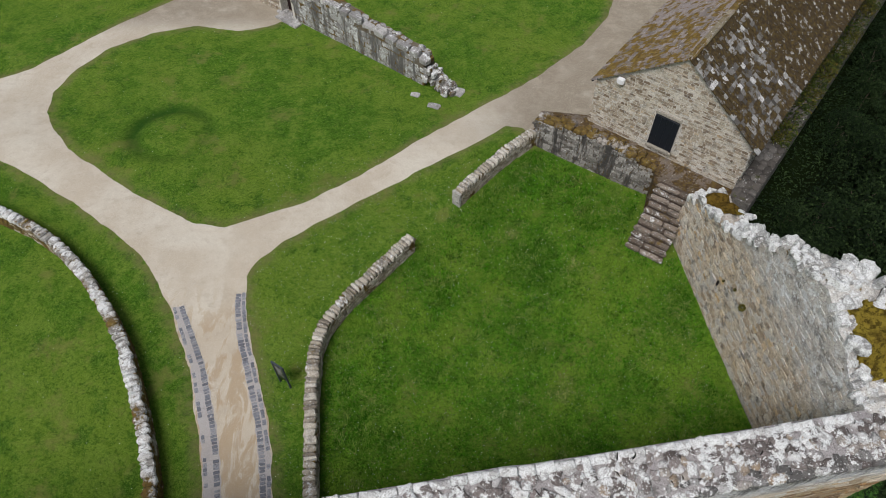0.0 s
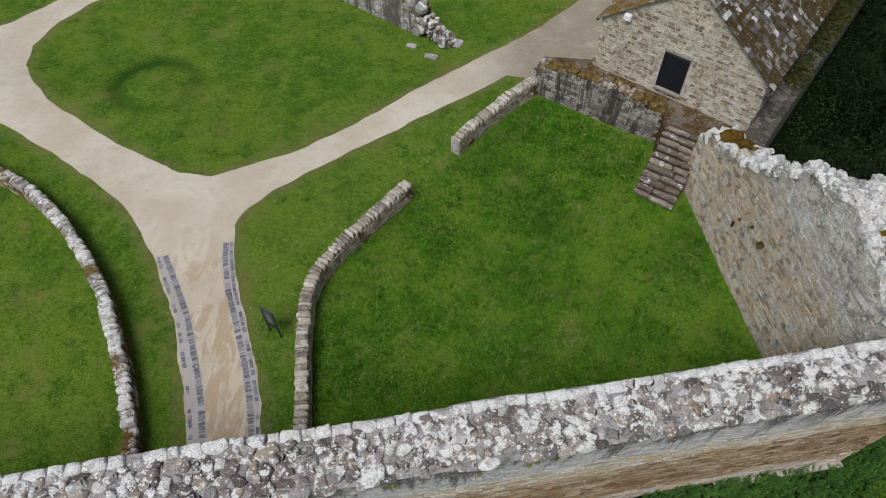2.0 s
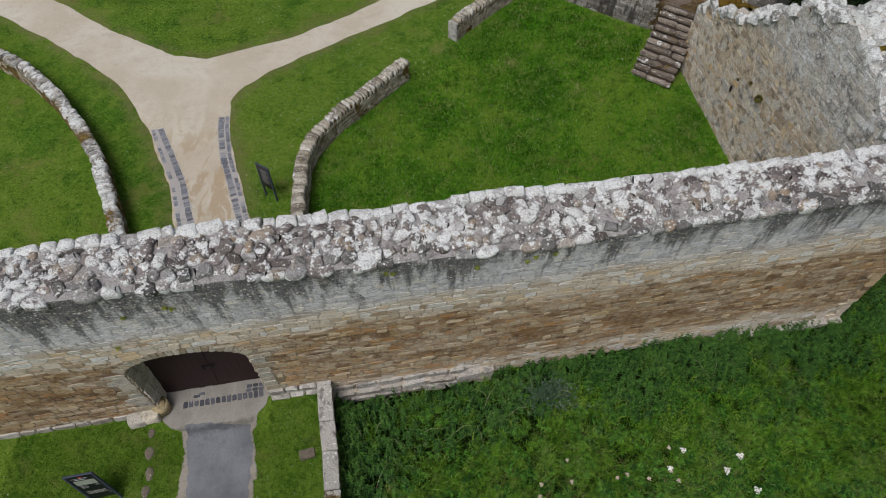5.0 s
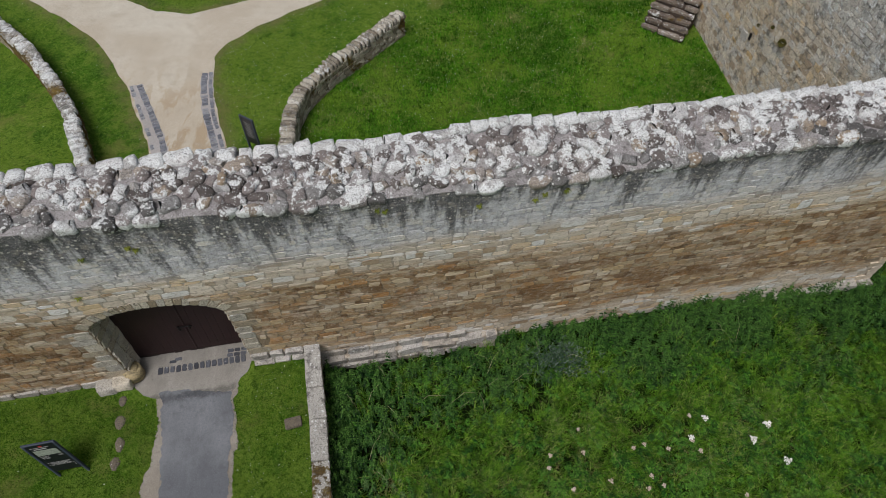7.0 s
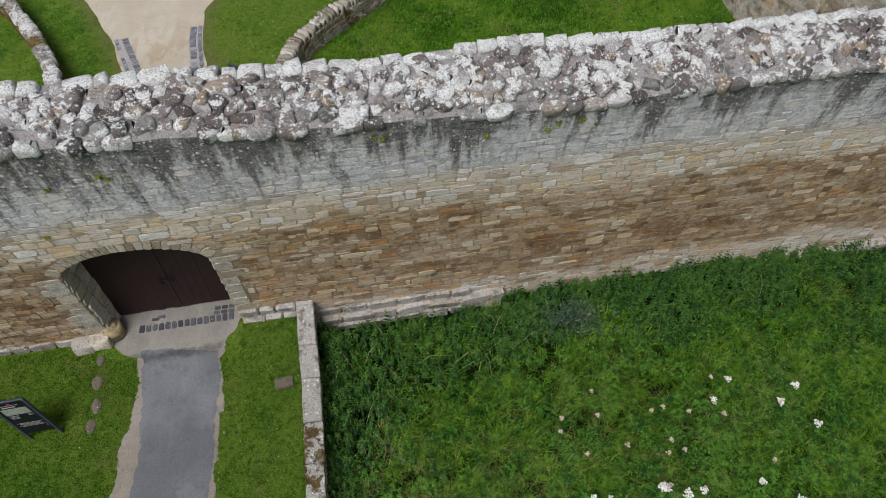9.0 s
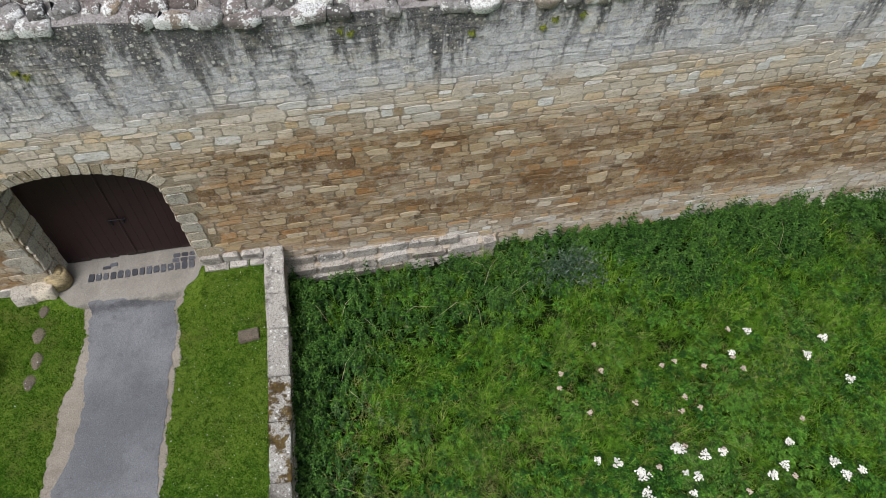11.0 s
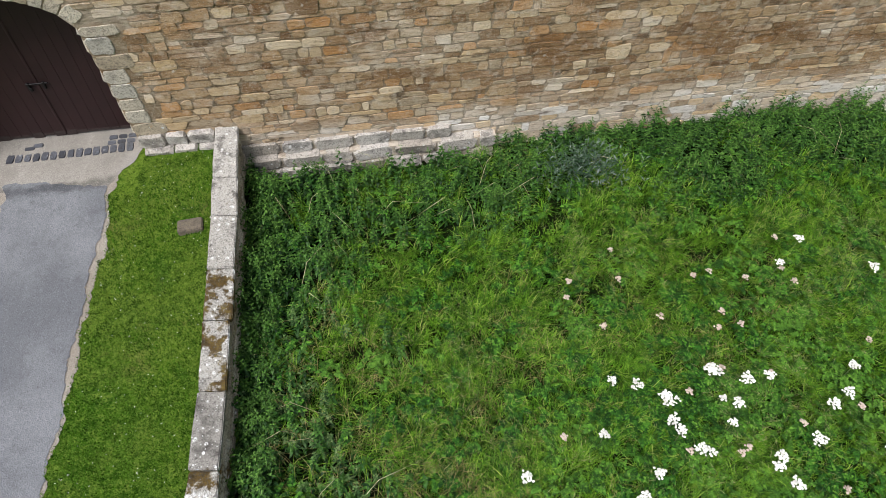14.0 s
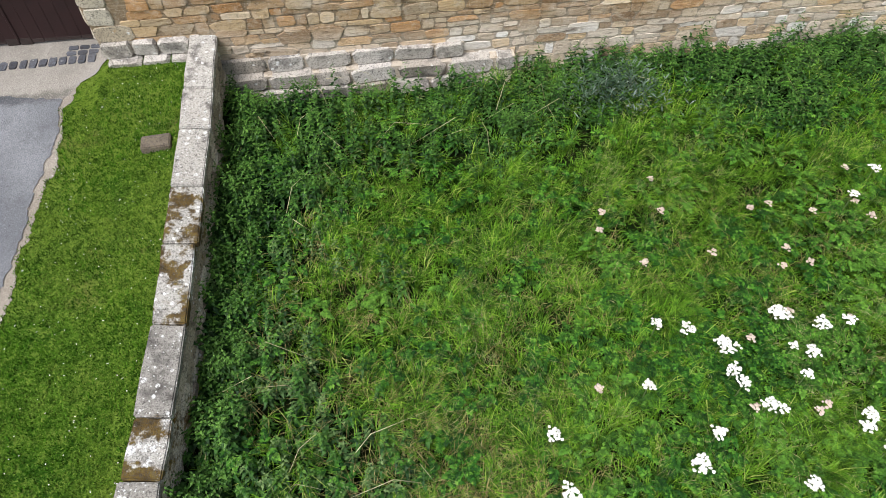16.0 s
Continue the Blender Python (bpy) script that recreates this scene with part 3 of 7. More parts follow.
def posed(c, u, n, v, l, d, h):
    """A stone's pose: centre of its bed, along, out, up, and its sizes."""
    return np.c_[np.array(u) * l, np.array(n) * d, np.array(v) * h, np.array(c)]


def tidy(v):
    v = np.array(v, float)
    return v / np.linalg.norm(v)


def box_bm(bm, m, size):
    r = bmesh.ops.create_cube(bm, size=1.0)
    bmesh.ops.transform(bm, matrix=m @ Matrix.Diagonal((*size, 1)), verts=r["verts"])
    return r["verts"]


def bevelled(m, size, edge=0.01, seg=1):
    bm = bmesh.new()
    box_bm(bm, m, size)
    bmesh.ops.bevel(bm, geom=bm.edges[:], offset=edge, segments=seg, affect="EDGES")
    return bm


def smooth(a, b, x):
    t = np.clip((np.asarray(x, float) - a) / (b - a), 0, 1)
    return t * t * (3 - 2 * t)


def inside(poly, x, y):
    """Signed distance to a closed polygon, negative within."""
    x, y = np.asarray(x, float), np.asarray(y, float)
    d, odd = np.full(x.shape, 1e9), np.zeros(x.shape, bool)
    for (ax, ay), (bx, by) in zip(poly, poly[1:] + poly[:1]):
        ex, ey = bx - ax, by - ay
        t = np.clip(((x - ax) * ex + (y - ay) * ey) / (ex * ex + ey * ey + 1e-12), 0, 1)
        d = np.minimum(d, np.hypot(x - ax - t * ex, y - ay - t * ey))
        if ey:
            odd ^= ((ay > y) != (by > y)) & (x < ex * (y - ay) / ey + ax)
    return np.where(odd, -d, d)


def lumpy(x, y, scale, amount):
    return amount * (np.sin(x * scale + 1.3 * np.sin(y * scale * 0.7)) * np.cos(y * scale * 1.1 + 0.8 * np.sin(x * scale * 0.6)))


# ---- the lie of the land ----
def low_line(y):
    """Middle line of the low wall beside the drive, which bends a little."""
    return np.interp(y, [-14, -5, -2.67, -1.93, -0.71, 1.5, 2.64, 4.85, 6], [-1.7, -2.52, -2.71, -2.75, -2.87, -3.19, -3.34, -3.73, -3.93])


def low_top(y):
    return float(np.interp(y, [-14, -2.67, -0.71, 1.5, 4.85, 6], [-1.06, -0.256, -0.116, 0.107, 0.31, 0.38]))


def court_z(x, y):
    return np.interp(y, [-50, 5, 12, 20, 26, 30, 40, 200], [0, 0, .3, .72, .8, .45, .1, .1])


def ground_z(x, y):
    x, y = np.asarray(x, float), np.asarray(y, float)
    road = 0.1 * (np.clip(y, -12, 5) - 5)
    field = -1.15 + 0.03 * (np.clip(y, -12, 8) - 5) - 0.5 * smooth(8, 15, x)
    lw = low_line(y) + 0.05
    out = road + (field - road) * smooth(-0.05, 0.25, x - lw)
    mid = 6.08 + 0.169 * x
    z = out + (court_z(x, y) - out) * smooth(-0.35, 0.35, y - mid)
    z = z + lumpy(x, y, 1.1, 0.025) + lumpy(x, y, 0.31, 0.05) * smooth(7, 12, y)
    # the hollow ring in the lawn
    r = np.hypot((x + 14.6) / 2.0, (y - 27.2) / 2.0)
    z = z - 0.16 * np.exp(-((r - 1.0) / 0.22) ** 2)
    edge = np.interp(y, [-50, 9, 20.3, 60], [15.2, 15.2, 14.5, 44.6])
    return z - 9.0 * smooth(0.0, 7.0, x - edge) * smooth(5.0, 11.0, y)


def axis(lo, hi, step, far):
    near = np.arange(lo, hi + step / 2, step)
    grow = np.cumsum(np.geomspace(step * 1.5, far / 3, 16))
    return np.concatenate([lo - grow[::-1], near, hi + grow])


def sheet(name, xs, ys, zf):
    gx, gy = np.meshgrid(xs, ys)
    v = np.c_[gx.ravel(), gy.ravel(), zf(gx, gy).ravel()]
    nx, ny = len(xs), len(ys)
    i = (np.arange(ny - 1)[:, None] * nx + np.arange(nx - 1)[None]).ravel()
    return mesh_np(name, v, np.c_[i, i + 1, i + nx + 1, i + nx])


ground = part("ground", sheet("ground", axis(-30, 30, 0.25, 400), axis(-12, 46, 0.25, 400), ground_z), LAWN, None,
              "short mown green lawn with dry and mossy patches", kind="structure")
ground["category"] = "grass"
for poly in ground.data.polygons:
    poly.use_smooth = True


def clipped_sheet(name, box, step, sdf, zf, lift):
    """The part of a fine sheet where sdf is below nought, cut along its edge."""
    xs, ys = np.arange(box[0], box[1], step), np.arange(box[2], box[3], step)
    gx, gy = np.meshgrid(xs, ys)
    s = sdf(gx, gy)
    nx, ny = len(xs), len(ys)
    verts, faces, known = [], [], {}

    def vert(x, y):
        key = (round(x, 4), round(y, 4))
        if key not in known:
            known[key] = len(verts)
            verts.append(key)
        return known[key]
    low = s[:-1, :-1] < 0
    cnt = low.astype(int) + (s[1:, :-1] < 0) + (s[:-1, 1:] < 0) + (s[1:, 1:] < 0)
    for j, i in zip(*np.nonzero(cnt)):
        for tri in (((j, i), (j, i + 1), (j + 1, i + 1)), ((j, i), (j + 1, i + 1), (j + 1, i))):
            poly = []
            for a, b in zip(tri, tri[1:] + tri[:1]):
                sa, sb = s[a], s[b]
                pa, pb = (xs[a[1]], ys[a[0]]), (xs[b[1]], ys[b[0]])
                if sa < 0:
                    poly.append(vert(*pa))
                if (sa < 0) != (sb < 0):
                    t = sa / (sa - sb)
                    poly.append(vert(pa[0] + t * (pb[0] - pa[0]), pa[1] + t * (pb[1] - pa[1])))
            for k in range(1, len(poly) - 1):
                faces.append((poly[0], poly[k], poly[k + 1]))
    p = np.array(verts)
    me = mesh_np(name, np.c_[p, zf(p[:, 0], p[:, 1]) + lift], np.array(faces))
    for f in me.polygons:
        f.use_smooth = True
    return me


PATH_W = [(-8.65, 6.2), (-9.08, 8.47), (-9.40, 9.76), (-9.74, 10.88), (-10.15, 12.07), (-10.58, 13.32), (-11.24, 14.63), (-12.02, 16.14), (-12.61, 17.01), (-13.29, 18.05), (-14.29, 19.13),
          (-15.65, 20.26), (-18.09, 22.01), (-20.62, 23.67), (-22.78, 24.84), (-32, 29)]
PATH_NW = [(-32, 30.3), (-25.73, 31.81), (-24.17, 32.89), (-22.51, 34.87), (-20.49, 37.28), (-17.65, 40.2), (-14, 45), (-6, 45), (-8.8, 39.0)]
ISLAND_W = [(-9.74, 38.13), (-10.87, 37.31), (-12.89, 36.68), (-15.47, 37.17), (-18.1, 36.36), (-20.11, 34.87), (-21.5, 32.9), (-22.15, 30.53), (-21.84, 28.73),
            (-21.4, 27.95), (-19.5, 25.64), (-16.0, 23.13), (-13.5, 21.6), (-11.85, 20.75), (-10.31, 20.46)]
ISLAND_E = [(-9.0, 21.10), (-6.5, 22.21), (-4.66, 23.52), (-2.47, 25.29), (-0.74, 26.82), (1.41, 28.79), (3.7, 30.6), (5.79, 32.43), (8.45, 35.24), (10.46, 38.31), (11.12, 40.28), (12, 45)]
PATH_E = [(18.5, 45), (15.02, 40.29), (8.2, 28.81), (6.6, 25.4), (4.7, 26.6), (4.3, 27.5), (3.38, 27.6), (1.95, 26.36), (-0.13, 24.89), (-2.39, 23.34), (-4.0, 22.22), (-6.06, 20.8), (-7.52, 19.62), (-8.54, 18.52),
          (-8.91, 17.76), (-8.78, 16.9), (-8.65, 16.15), (-8.26, 14.62), (-7.76, 13.31), (-7.30, 12.06), (-6.93, 10.89), (-6.61, 9.76), (-6.41, 8.48), (-6.06, 6.2)]
path_poly = PATH_W + PATH_NW + ISLAND_W + ISLAND_E + PATH_E


def path_edge(x, y):
    return inside(path_poly, x, y) + lumpy(x, y, 2.3, 0.05) + lumpy(x, y, 9.0, 0.025)


rim = ground.data.attributes.new("path_rim", "FLOAT", "POINT")
co = np.zeros(len(ground.data.vertices) * 3, np.float32)
ground.data.vertices.foreach_get("co", co)
co = co.reshape(-1, 3)
far = path_edge(co[:, 0], co[:, 1])
rim.data.foreach_set("value", (smooth(0.7, 0.03, far) * (co[:, 1] > 6.5)).astype(np.float32))
ring = ground.data.attributes.new("lush_ring", "FLOAT", "POINT")
turn = np.arctan2(co[:, 1] - 27.2, co[:, 0] + 14.6)
away = np.hypot((co[:, 0] + 14.6) / 2.0, (co[:, 1] - 27.2) / 2.0)
ring.data.foreach_set("value", (np.exp(-((away - 1.0) / 0.22) ** 2) * (0.58 + 0.32 * np.sin(turn - 0.9))).clip(0, 0.85).astype(np.float32))
gravel_path = part("path", clipped_sheet("path", (-30, 18, 6.3, 44), 0.2, path_edge, ground_z, 0.012), GRAVEL, None, "pale sandy gravel path forking across the lawn", kind="structure")
gravel_path["category"] = "path"
# road outside the gate: a strip of grit with the asphalt upon it
verge_poly = [(-8.45, 4.6), (-8.3, 3.7), (-8.0, 3.4), (-7.82, 2.66), (-7.78, 1.98), (-7.9, 1.08), (-7.82, 0.11), (-7.85, -0.8), (-8.0, -12), (-5.0, -12), (-5.28, -2), (-5.42, 0.1), (-5.55, 1.3), (-5.6, 2.4), (-5.78, 3.42), (-5.72, 3.9), (-5.6, 4.6)]
tar_poly = [(-8.0, 3.62), (-7.82, 3.40), (-7.68, 2.66), (-7.55, 1.6), (-7.45, 1.33), (-7.38, 0.23), (-7.55, -0.79), (-7.7, -12), (-5.15, -12), (-5.38, -1.5), (-5.5, -0.2), (-5.62, 1.07), (-5.75, 2.48), (-5.88, 3.64)]


def verge_edge(x, y):
    return inside(verge_poly, x, y) + lumpy(x, y, 5.0, 0.05) + lumpy(x, y, 17.0, 0.035) + lumpy(x, y, 37.0, 0.018)


def tar_edge(x, y):
    return inside(tar_poly, x, y) + lumpy(x, y, 3.0, 0.05) + lumpy(x, y, 13.0, 0.035) + lumpy(x, y, 31.0, 0.02)


verge = part("road_verge", clipped_sheet("road_verge", (-9, -4.8, -11, 4.7), 0.06, verge_edge, ground_z, 0.010), VERGE, None, "strip of sandy grit along the asphalt drive", kind="structure")
verge["category"] = "gravel"
road = part("road", clipped_sheet("road", (-9, -4.8, -11, 3.75), 0.06, tar_edge, ground_z, 0.024), ASPHALT, None, "worn grey asphalt drive leading to the gate", kind="structure")
road["category"] = "road"


# ---- the curtain wall ----
SLOPE, LEAN = 0.169, -0.085
U = tidy((1, SLOPE, 0))
VUP = tidy((0, LEAN, 1))
OUT = tidy(np.cross(U, VUP))  # towards the field
X0, X1 = -20.0, 14.45
GATE = (-8.75, -5.45)


def face_pt(x, z, o=0.0):
    return np.array((x, 5.5 + SLOPE * x + LEAN * z, z)) + OUT * o


def inner_y(x):
    return 6.45 + SLOPE * x


def head_in(x):
    return float(np.interp(x, [-20, -8, -5.5, -3, 0.1, 0.3, 1.9, 2.1, 4.3, 8.6, 15], [7.5, 7.45, 7.42, 7.22, 7.18, 7.32, 7.33, 7.2, 7.1, 7.05, 7.0]))


def head_out(x):
    return float(np.interp(x, [-20, -8, -5, -3, -0.4, 2.3, 3.8, 6.8, 15], [7.3, 7.22, 7.08, 6.9, 6.78, 6.62, 6.62, 6.75, 6.7]))


def arch_z(x):
    t = (x - GATE[0]) / (GATE[1] - GATE[0])
    return 2.95 + 0.77 * max(0.0, 1 - (2 * t - 1) ** 2) ** 0.6


curtain = empty("wall_south", "high curtain wall of coursed brown sandstone, head grey with lichen", "wall", kind="structure")


def wall_core(bm, xs, low, depth=0.004):
    rows = []
    for x in xs:
        a = face_pt(x, low(x), -depth)
        b = face_pt(x, head_out(x) - 0.05, -depth)
        k = Vector((x, inner_y(x), head_in(x) - 0.08))
        mid_ = (Vector(b) + k) / 2 + Vector((0, 0, 0.10))
        d = Vector((x, inner_y(x) + 0.05, low(x)))
        rows.append([bm.verts.new(p) for p in (a, (a + b) / 2, b, mid_, k, d)])
    for r, s in zip(rows, rows[1:]):
        for i in range(6):
            bm.faces.new((r[i], s[i], s[(i + 1) % 6], r[(i + 1) % 6]))
    bm.faces.new(rows[0])
    bm.faces.new(rows[-1][::-1])


core = bmesh.new()
wall_core(core, np.linspace(X0, GATE[0], 26), lambda x: -2.0)
wall_core(core, np.linspace(GATE[0], GATE[1], 17), arch_z)
wall_core(core, np.linspace(GATE[1], X1, 44), lambda x: -3.0)
bmesh.ops.recalc_face_normals(core, faces=core.faces[:])
part("core", core, CURTAIN_MORTAR, curtain, "mortar and rubble core of the wall")


def lay_courses(g, x0, x1, z0, z1, frame_of, keep, lo=(0.10, 0.21), lengths=(0.20, 0.62), depth=(0.03, 0.07), big=0.0):
    """Rows of stones of uneven height and length; frame_of(x, z) gives the point, along, out and up."""
    mats, z = [], z0
    while z < z1:
        h = g.uniform(*lo)
        x = x0 - g.uniform(0, 0.4)
        while x < x1:
            l = g.uniform(*lengths) * (0.7 if g.random() < 0.2 else 1.0)
            cx, cz = x + l / 2, z + h / 2 + 0.02 * math.sin(x * 0.9 + z * 3.1) + 0.02 * math.sin(x * 0.37 + z)
            if x0 <= cx <= x1 and keep(cx, cz, l, h):
                c, u, n, v = frame_of(cx, cz)
                a = g.normal(0, 0.02)
                u2, v2 = u * math.cos(a) + v * math.sin(a), v * math.cos(a) - u * math.sin(a)
                if g.random() < 0.10 and h > 0.16:
                    for k in (-0.25, 0.25):
                        mats.append(posed(c + v2 * k * h - n * 0.045, u2, n, v2, l - 0.020, 0.045 + g.uniform(*depth), h / 2 - 0.016))
                elif big and g.random() < big:
                    mats.append(posed(c - n * 0.045, u2, n, v2, l * 1.02, 0.050 + g.uniform(*depth), h * g.uniform(1.3, 1.7)))
                else:
                    mats.append(posed(c - n * 0.045, u2, n, v2, l - 0.017, 0.045 + g.uniform(*depth), h - 0.016))
            x += l
        z += h
    return mats


def curtain_frame(x, z):
    return face_pt(x, z), U, OUT, VUP


def curtain_keep(x, z, l, h):
    if z > head_out(x) - 0.16 or x + l / 2 > X1 - 0.25:
        return False
    if GATE[0] - 0.30 - l / 2 < x < GATE[1] + 0.30 + l / 2 and z < 3.0:
        return False
    if GATE[0] - 0.2 < x < GATE[1] + 0.2 and z < arch_z(min(max(x, GATE[0]), GATE[1])) + 0.32:
        return False
    return z > float(ground_z(x, 5.2 + SLOPE * x)) - 0.25


face = lay_courses(np.random.default_rng(3), -16, X1, -1.9, 7.0, curtain_frame, curtain_keep, lo=(0.10, 0.25), lengths=(0.20, 0.66), depth=(0.004, 0.012), big=0.05)
for m in face:
    if m[2, 3] > 4.7:
        m[:, 3] -= OUT * 0.009 * min(1.0, (m[2, 3] - 4.7) / 0.8)
near = [m for m in face if -5.2 < m[0, 3] < 5.4 and -0.9 < m[2, 3] < 2.6]
near = near[:300]
ids = {id(m) for m in near}
part("stonework", stones_joined("stonework", BLOCKS, [m for m in face if id(m) not in ids], 4), CURTAIN_JOINED, curtain, "coursed sandstone rubble facing", kind="stuff")
CURTAIN_MESHES = stone_meshes("stone", BLOCKS, CURTAIN_PIECE)
stone_parts("stone", CURTAIN_MESHES, near, curtain, 5)
# quoins of the far corner
g = np.random.default_rng(8)
quoins, z = [], -2.0
while z < 6.5:
    h = g.uniform(0.24, 0.36)
    l = g.choice([0.35, 0.6])
    quoins.append(posed(face_pt(X1 - l / 2 + 0.03, z + h / 2, -0.05), U, OUT, VUP, l, 0.10, h - 0.015))
    quoins.append(posed(np.array((X1 - 0.02, face_pt(X1, z + h / 2)[1] + (0.98 - l) / 2, z + h / 2)), -OUT, U, VUP, 0.98 - l, 0.06, h - 0.015))
    z += h
stone_parts("quoin", CURTAIN_MESHES, quoins, curtain, 6)
# wall head: rubble crowded in mortar
heads, kerbs, grimy = [], [], []
for row in range(7):
    x = -16.0 + g.uniform(0, 0.2)
    f = row / 6
    while x < X1 - 0.2:
        edge_row = row in (0, 6)
        l = g.uniform(0.26, 0.60) if edge_row else g.uniform(0.18, 0.50) * (0.7 if g.random() < 0.3 else 1.0)
        d = g.uniform(0.24, 0.34) if edge_row else g.uniform(0.22, 0.40)
        a = face_pt(x, head_out(x) - 0.05, -0.09)
        b = np.array((x, inner_y(x) - 0.14, head_in(x) - 0.07))
        c = a + (b - a) * f + np.array((0, 0, 0.10 * 4 * f * (1 - f))) + np.array((l / 2, 0 if edge_row else g.normal(0, 0.04), 0))
        across = tidy(b - a)
        turn = g.normal(0, 0.06 if edge_row else 0.5)
        u = tidy(U * math.cos(turn) + across * math.sin(turn))
        n = tidy(np.cross(u, tidy(across - u * (across @ u))))
        n = n if n[2] > 0 else -n
        v = np.cross(n, u)
        if g.random() > (0.25 if row == 0 else 0.06):
            (kerbs if row == 6 else grimy if row < 2 and g.random() < 0.45 else heads).append(posed(c - n * 0.11, u, n, v, l * 1.12, g.uniform(0.16, 0.25) + (0.05 if row == 6 else 0), d))
        x += l + g.uniform(0.0, 0.03)
stone_parts("kerb_stone", stone_meshes("kerb_stone", [stone_shape(s + 300, 0.06, 0.85, 0.15) for s in range(12)], KERB_STONE, False), kerbs, curtain, 11)
headn = [m for m in heads if -6.5 < m[0, 3] < 8.0]
headn = headn[::max(1, -(-len(headn) // 300))]
ids = {id(m) for m in headn}
part("head_rubble", stones_joined("head_rubble", LUMPS, [m for m in heads if id(m) not in ids], 9, False), CAP_JOINED, curtain, "lichened rubble bedded in the wall head", kind="stuff")
stone_parts("head_stone", stone_meshes("head_stone", LUMPS, CAP_PIECE, False), headn, curtain, 10)
part("edge_rubble", stones_joined("edge_rubble", LUMPS, grimy, 13, False), CAP_GRIMY, curtain, "blackened rubble along the wall head's edge", kind="stuff")
cap = bmesh.new()
rows = []
for x in np.linspace(X0, X1 - 0.02, 140):
    a = face_pt(x, head_out(x) - 0.03, -0.005)
    b = np.array((x, inner_y(x) - 0.02, head_in(x) - 0.05))
    row = [face_pt(x, head_out(x) - 0.25, -0.01)] + [a + (b - a) * t + np.array((0, 0, 0.10 * 4 * t * (1 - t) + 0.015 * math.sin(x * 7 + t * 9))) for t in np.linspace(0, 1, 6)] + [b + np.array((0, 0.03, -0.3))]
    rows.append([cap.verts.new(p) for p in row])
for r, s in zip(rows, rows[1:]):
    for i in range(len(r) - 1):
        cap.faces.new((r[i], s[i], s[i + 1], r[i + 1]))
part("head_mortar", cap, CAP_MORTAR, curtain, "grey mortar capping")
# plinth courses at the foot
plinth = []
for z, o, x0, x1 in ((-0.40, 0.15, -3.7, 0.8), (-0.70, 0.30, -3.7, 1.75), (-1.02, 0.34, -3.7, 1.7)):
    x = x0
    while x < x1 - 0.1:
        l = min(g.uniform(0.5, 0.95), x1 - x)
        plinth.append(posed(face_pt(x + l / 2, z, -0.05), U, OUT, VUP, l - 0.004, o + g.uniform(-0.03, 0.02), 0.295))
        x += l
bm = bmesh.new()
for z, o, x0, x1 in ((-0.40, 0.10, -3.7, 0.8), (-0.70, 0.25, -3.7, 1.75), (-1.02, 0.29, -3.7, 1.7)):
    q = [bm.verts.new(face_pt(x, zz, oo)) for x in (x0, x1) for zz, oo in ((z + 0.13, -0.2), (z + 0.13, o - 0.06), (z - 0.16, o - 0.06), (z - 0.16, -0.2))]
    for k in ((0, 1, 5, 4), (1, 2, 6, 5), (0, 3, 2, 1), (4, 5, 6, 7)):
        bm.faces.new([q[i] for i in k])
part("plinth_bed", bm, CURTAIN_MORTAR, curtain)
for z, o, x0, x1 in ((0.20, 0.12, -5.45, -3.75), (-0.08, 0.27, -5.40, -3.75)):
    x = x0
    while x < x1 - 0.1:
        l = min(g.uniform(0.35, 0.6), x1 - x)
        plinth.append(posed(face_pt(x + l / 2, z, -0.05), U, OUT, VUP, l - 0.008, 0.05 + o + g.uniform(-0.03, 0.02), 0.285))
        x += l
x = -16.0
while x < -8.9:
    l = g.uniform(0.35, 0.7)
    for z, o in ((-0.05, 0.07), (-0.34, 0.12)):
        plinth.append(posed(face_pt(x + l / 2, z + 0.05, -0.05), U, OUT, VUP, l - 0.012, o + 0.05, 0.27))
    x += l
for x in np.arange(9.6, 14.3, 0.55):
    plinth.append(posed(face_pt(x + 0.27, -1.25, -0.05), U, OUT, VUP, 0.53, 0.28, 0.35))
stone_parts("plinth_stone", stone_meshes("plinth_stone", TIGHT, PLINTH_STONE), plinth, curtain, 12)


# ---- the gate ----
gate_n = tidy((SLOPE, -1, 0))
jambs, fronts = [], []
for side, x in ((-1, GATE[0]), (1, GATE[1])):
    z = -0.05
    while z < 2.85:
        h = g.uniform(0.26, 0.40)
        h = min(h, 2.98 - z)
        l = 0.44 if int(z * 3) % 2 else 0.66
        fronts.append(posed(face_pt(x + side * l / 2, z + h / 2, -0.06), U, OUT, VUP, l - 0.006, 0.076, h - 0.008))
        for o in (0.0, 0.38):
            c = face_pt(x, z + h / 2) + np.array((side * 0.05, 0.20 + o, 0))
            jambs.append(posed(c, (0, -side, 0), (-side, 0, 0), (0, 0, 1), 0.37, 0.09 + g.uniform(-0.015, 0.015), h - 0.012))
        z += h
for i in range(19):
    t = (i + 0.5) / 19
    x = GATE[0] + t * (GATE[1] - GATE[0])
    e = 0.02
    slope = math.atan2(arch_z(min(x + e, GATE[1])) - arch_z(max(x - e, GATE[0])), 2 * e)
    u = U * math.cos(slope) + VUP * math.sin(slope)
    v = VUP * math.cos(slope) - U * math.sin(slope)
    fronts.append(posed(face_pt(x, arch_z(x), -0.06) + v * 0.15, u, OUT, v, 0.178 / max(0.42, math.cos(slope)), 0.076, 0.30))
stone_parts("reveal_stone", stone_meshes("reveal_stone", TIGHT, GATE_STONE), jambs, curtain, 14)
stone_parts("arch_stone", stone_meshes("arch_stone", TIGHT, JAMB_STONE), fronts, curtain, 14)

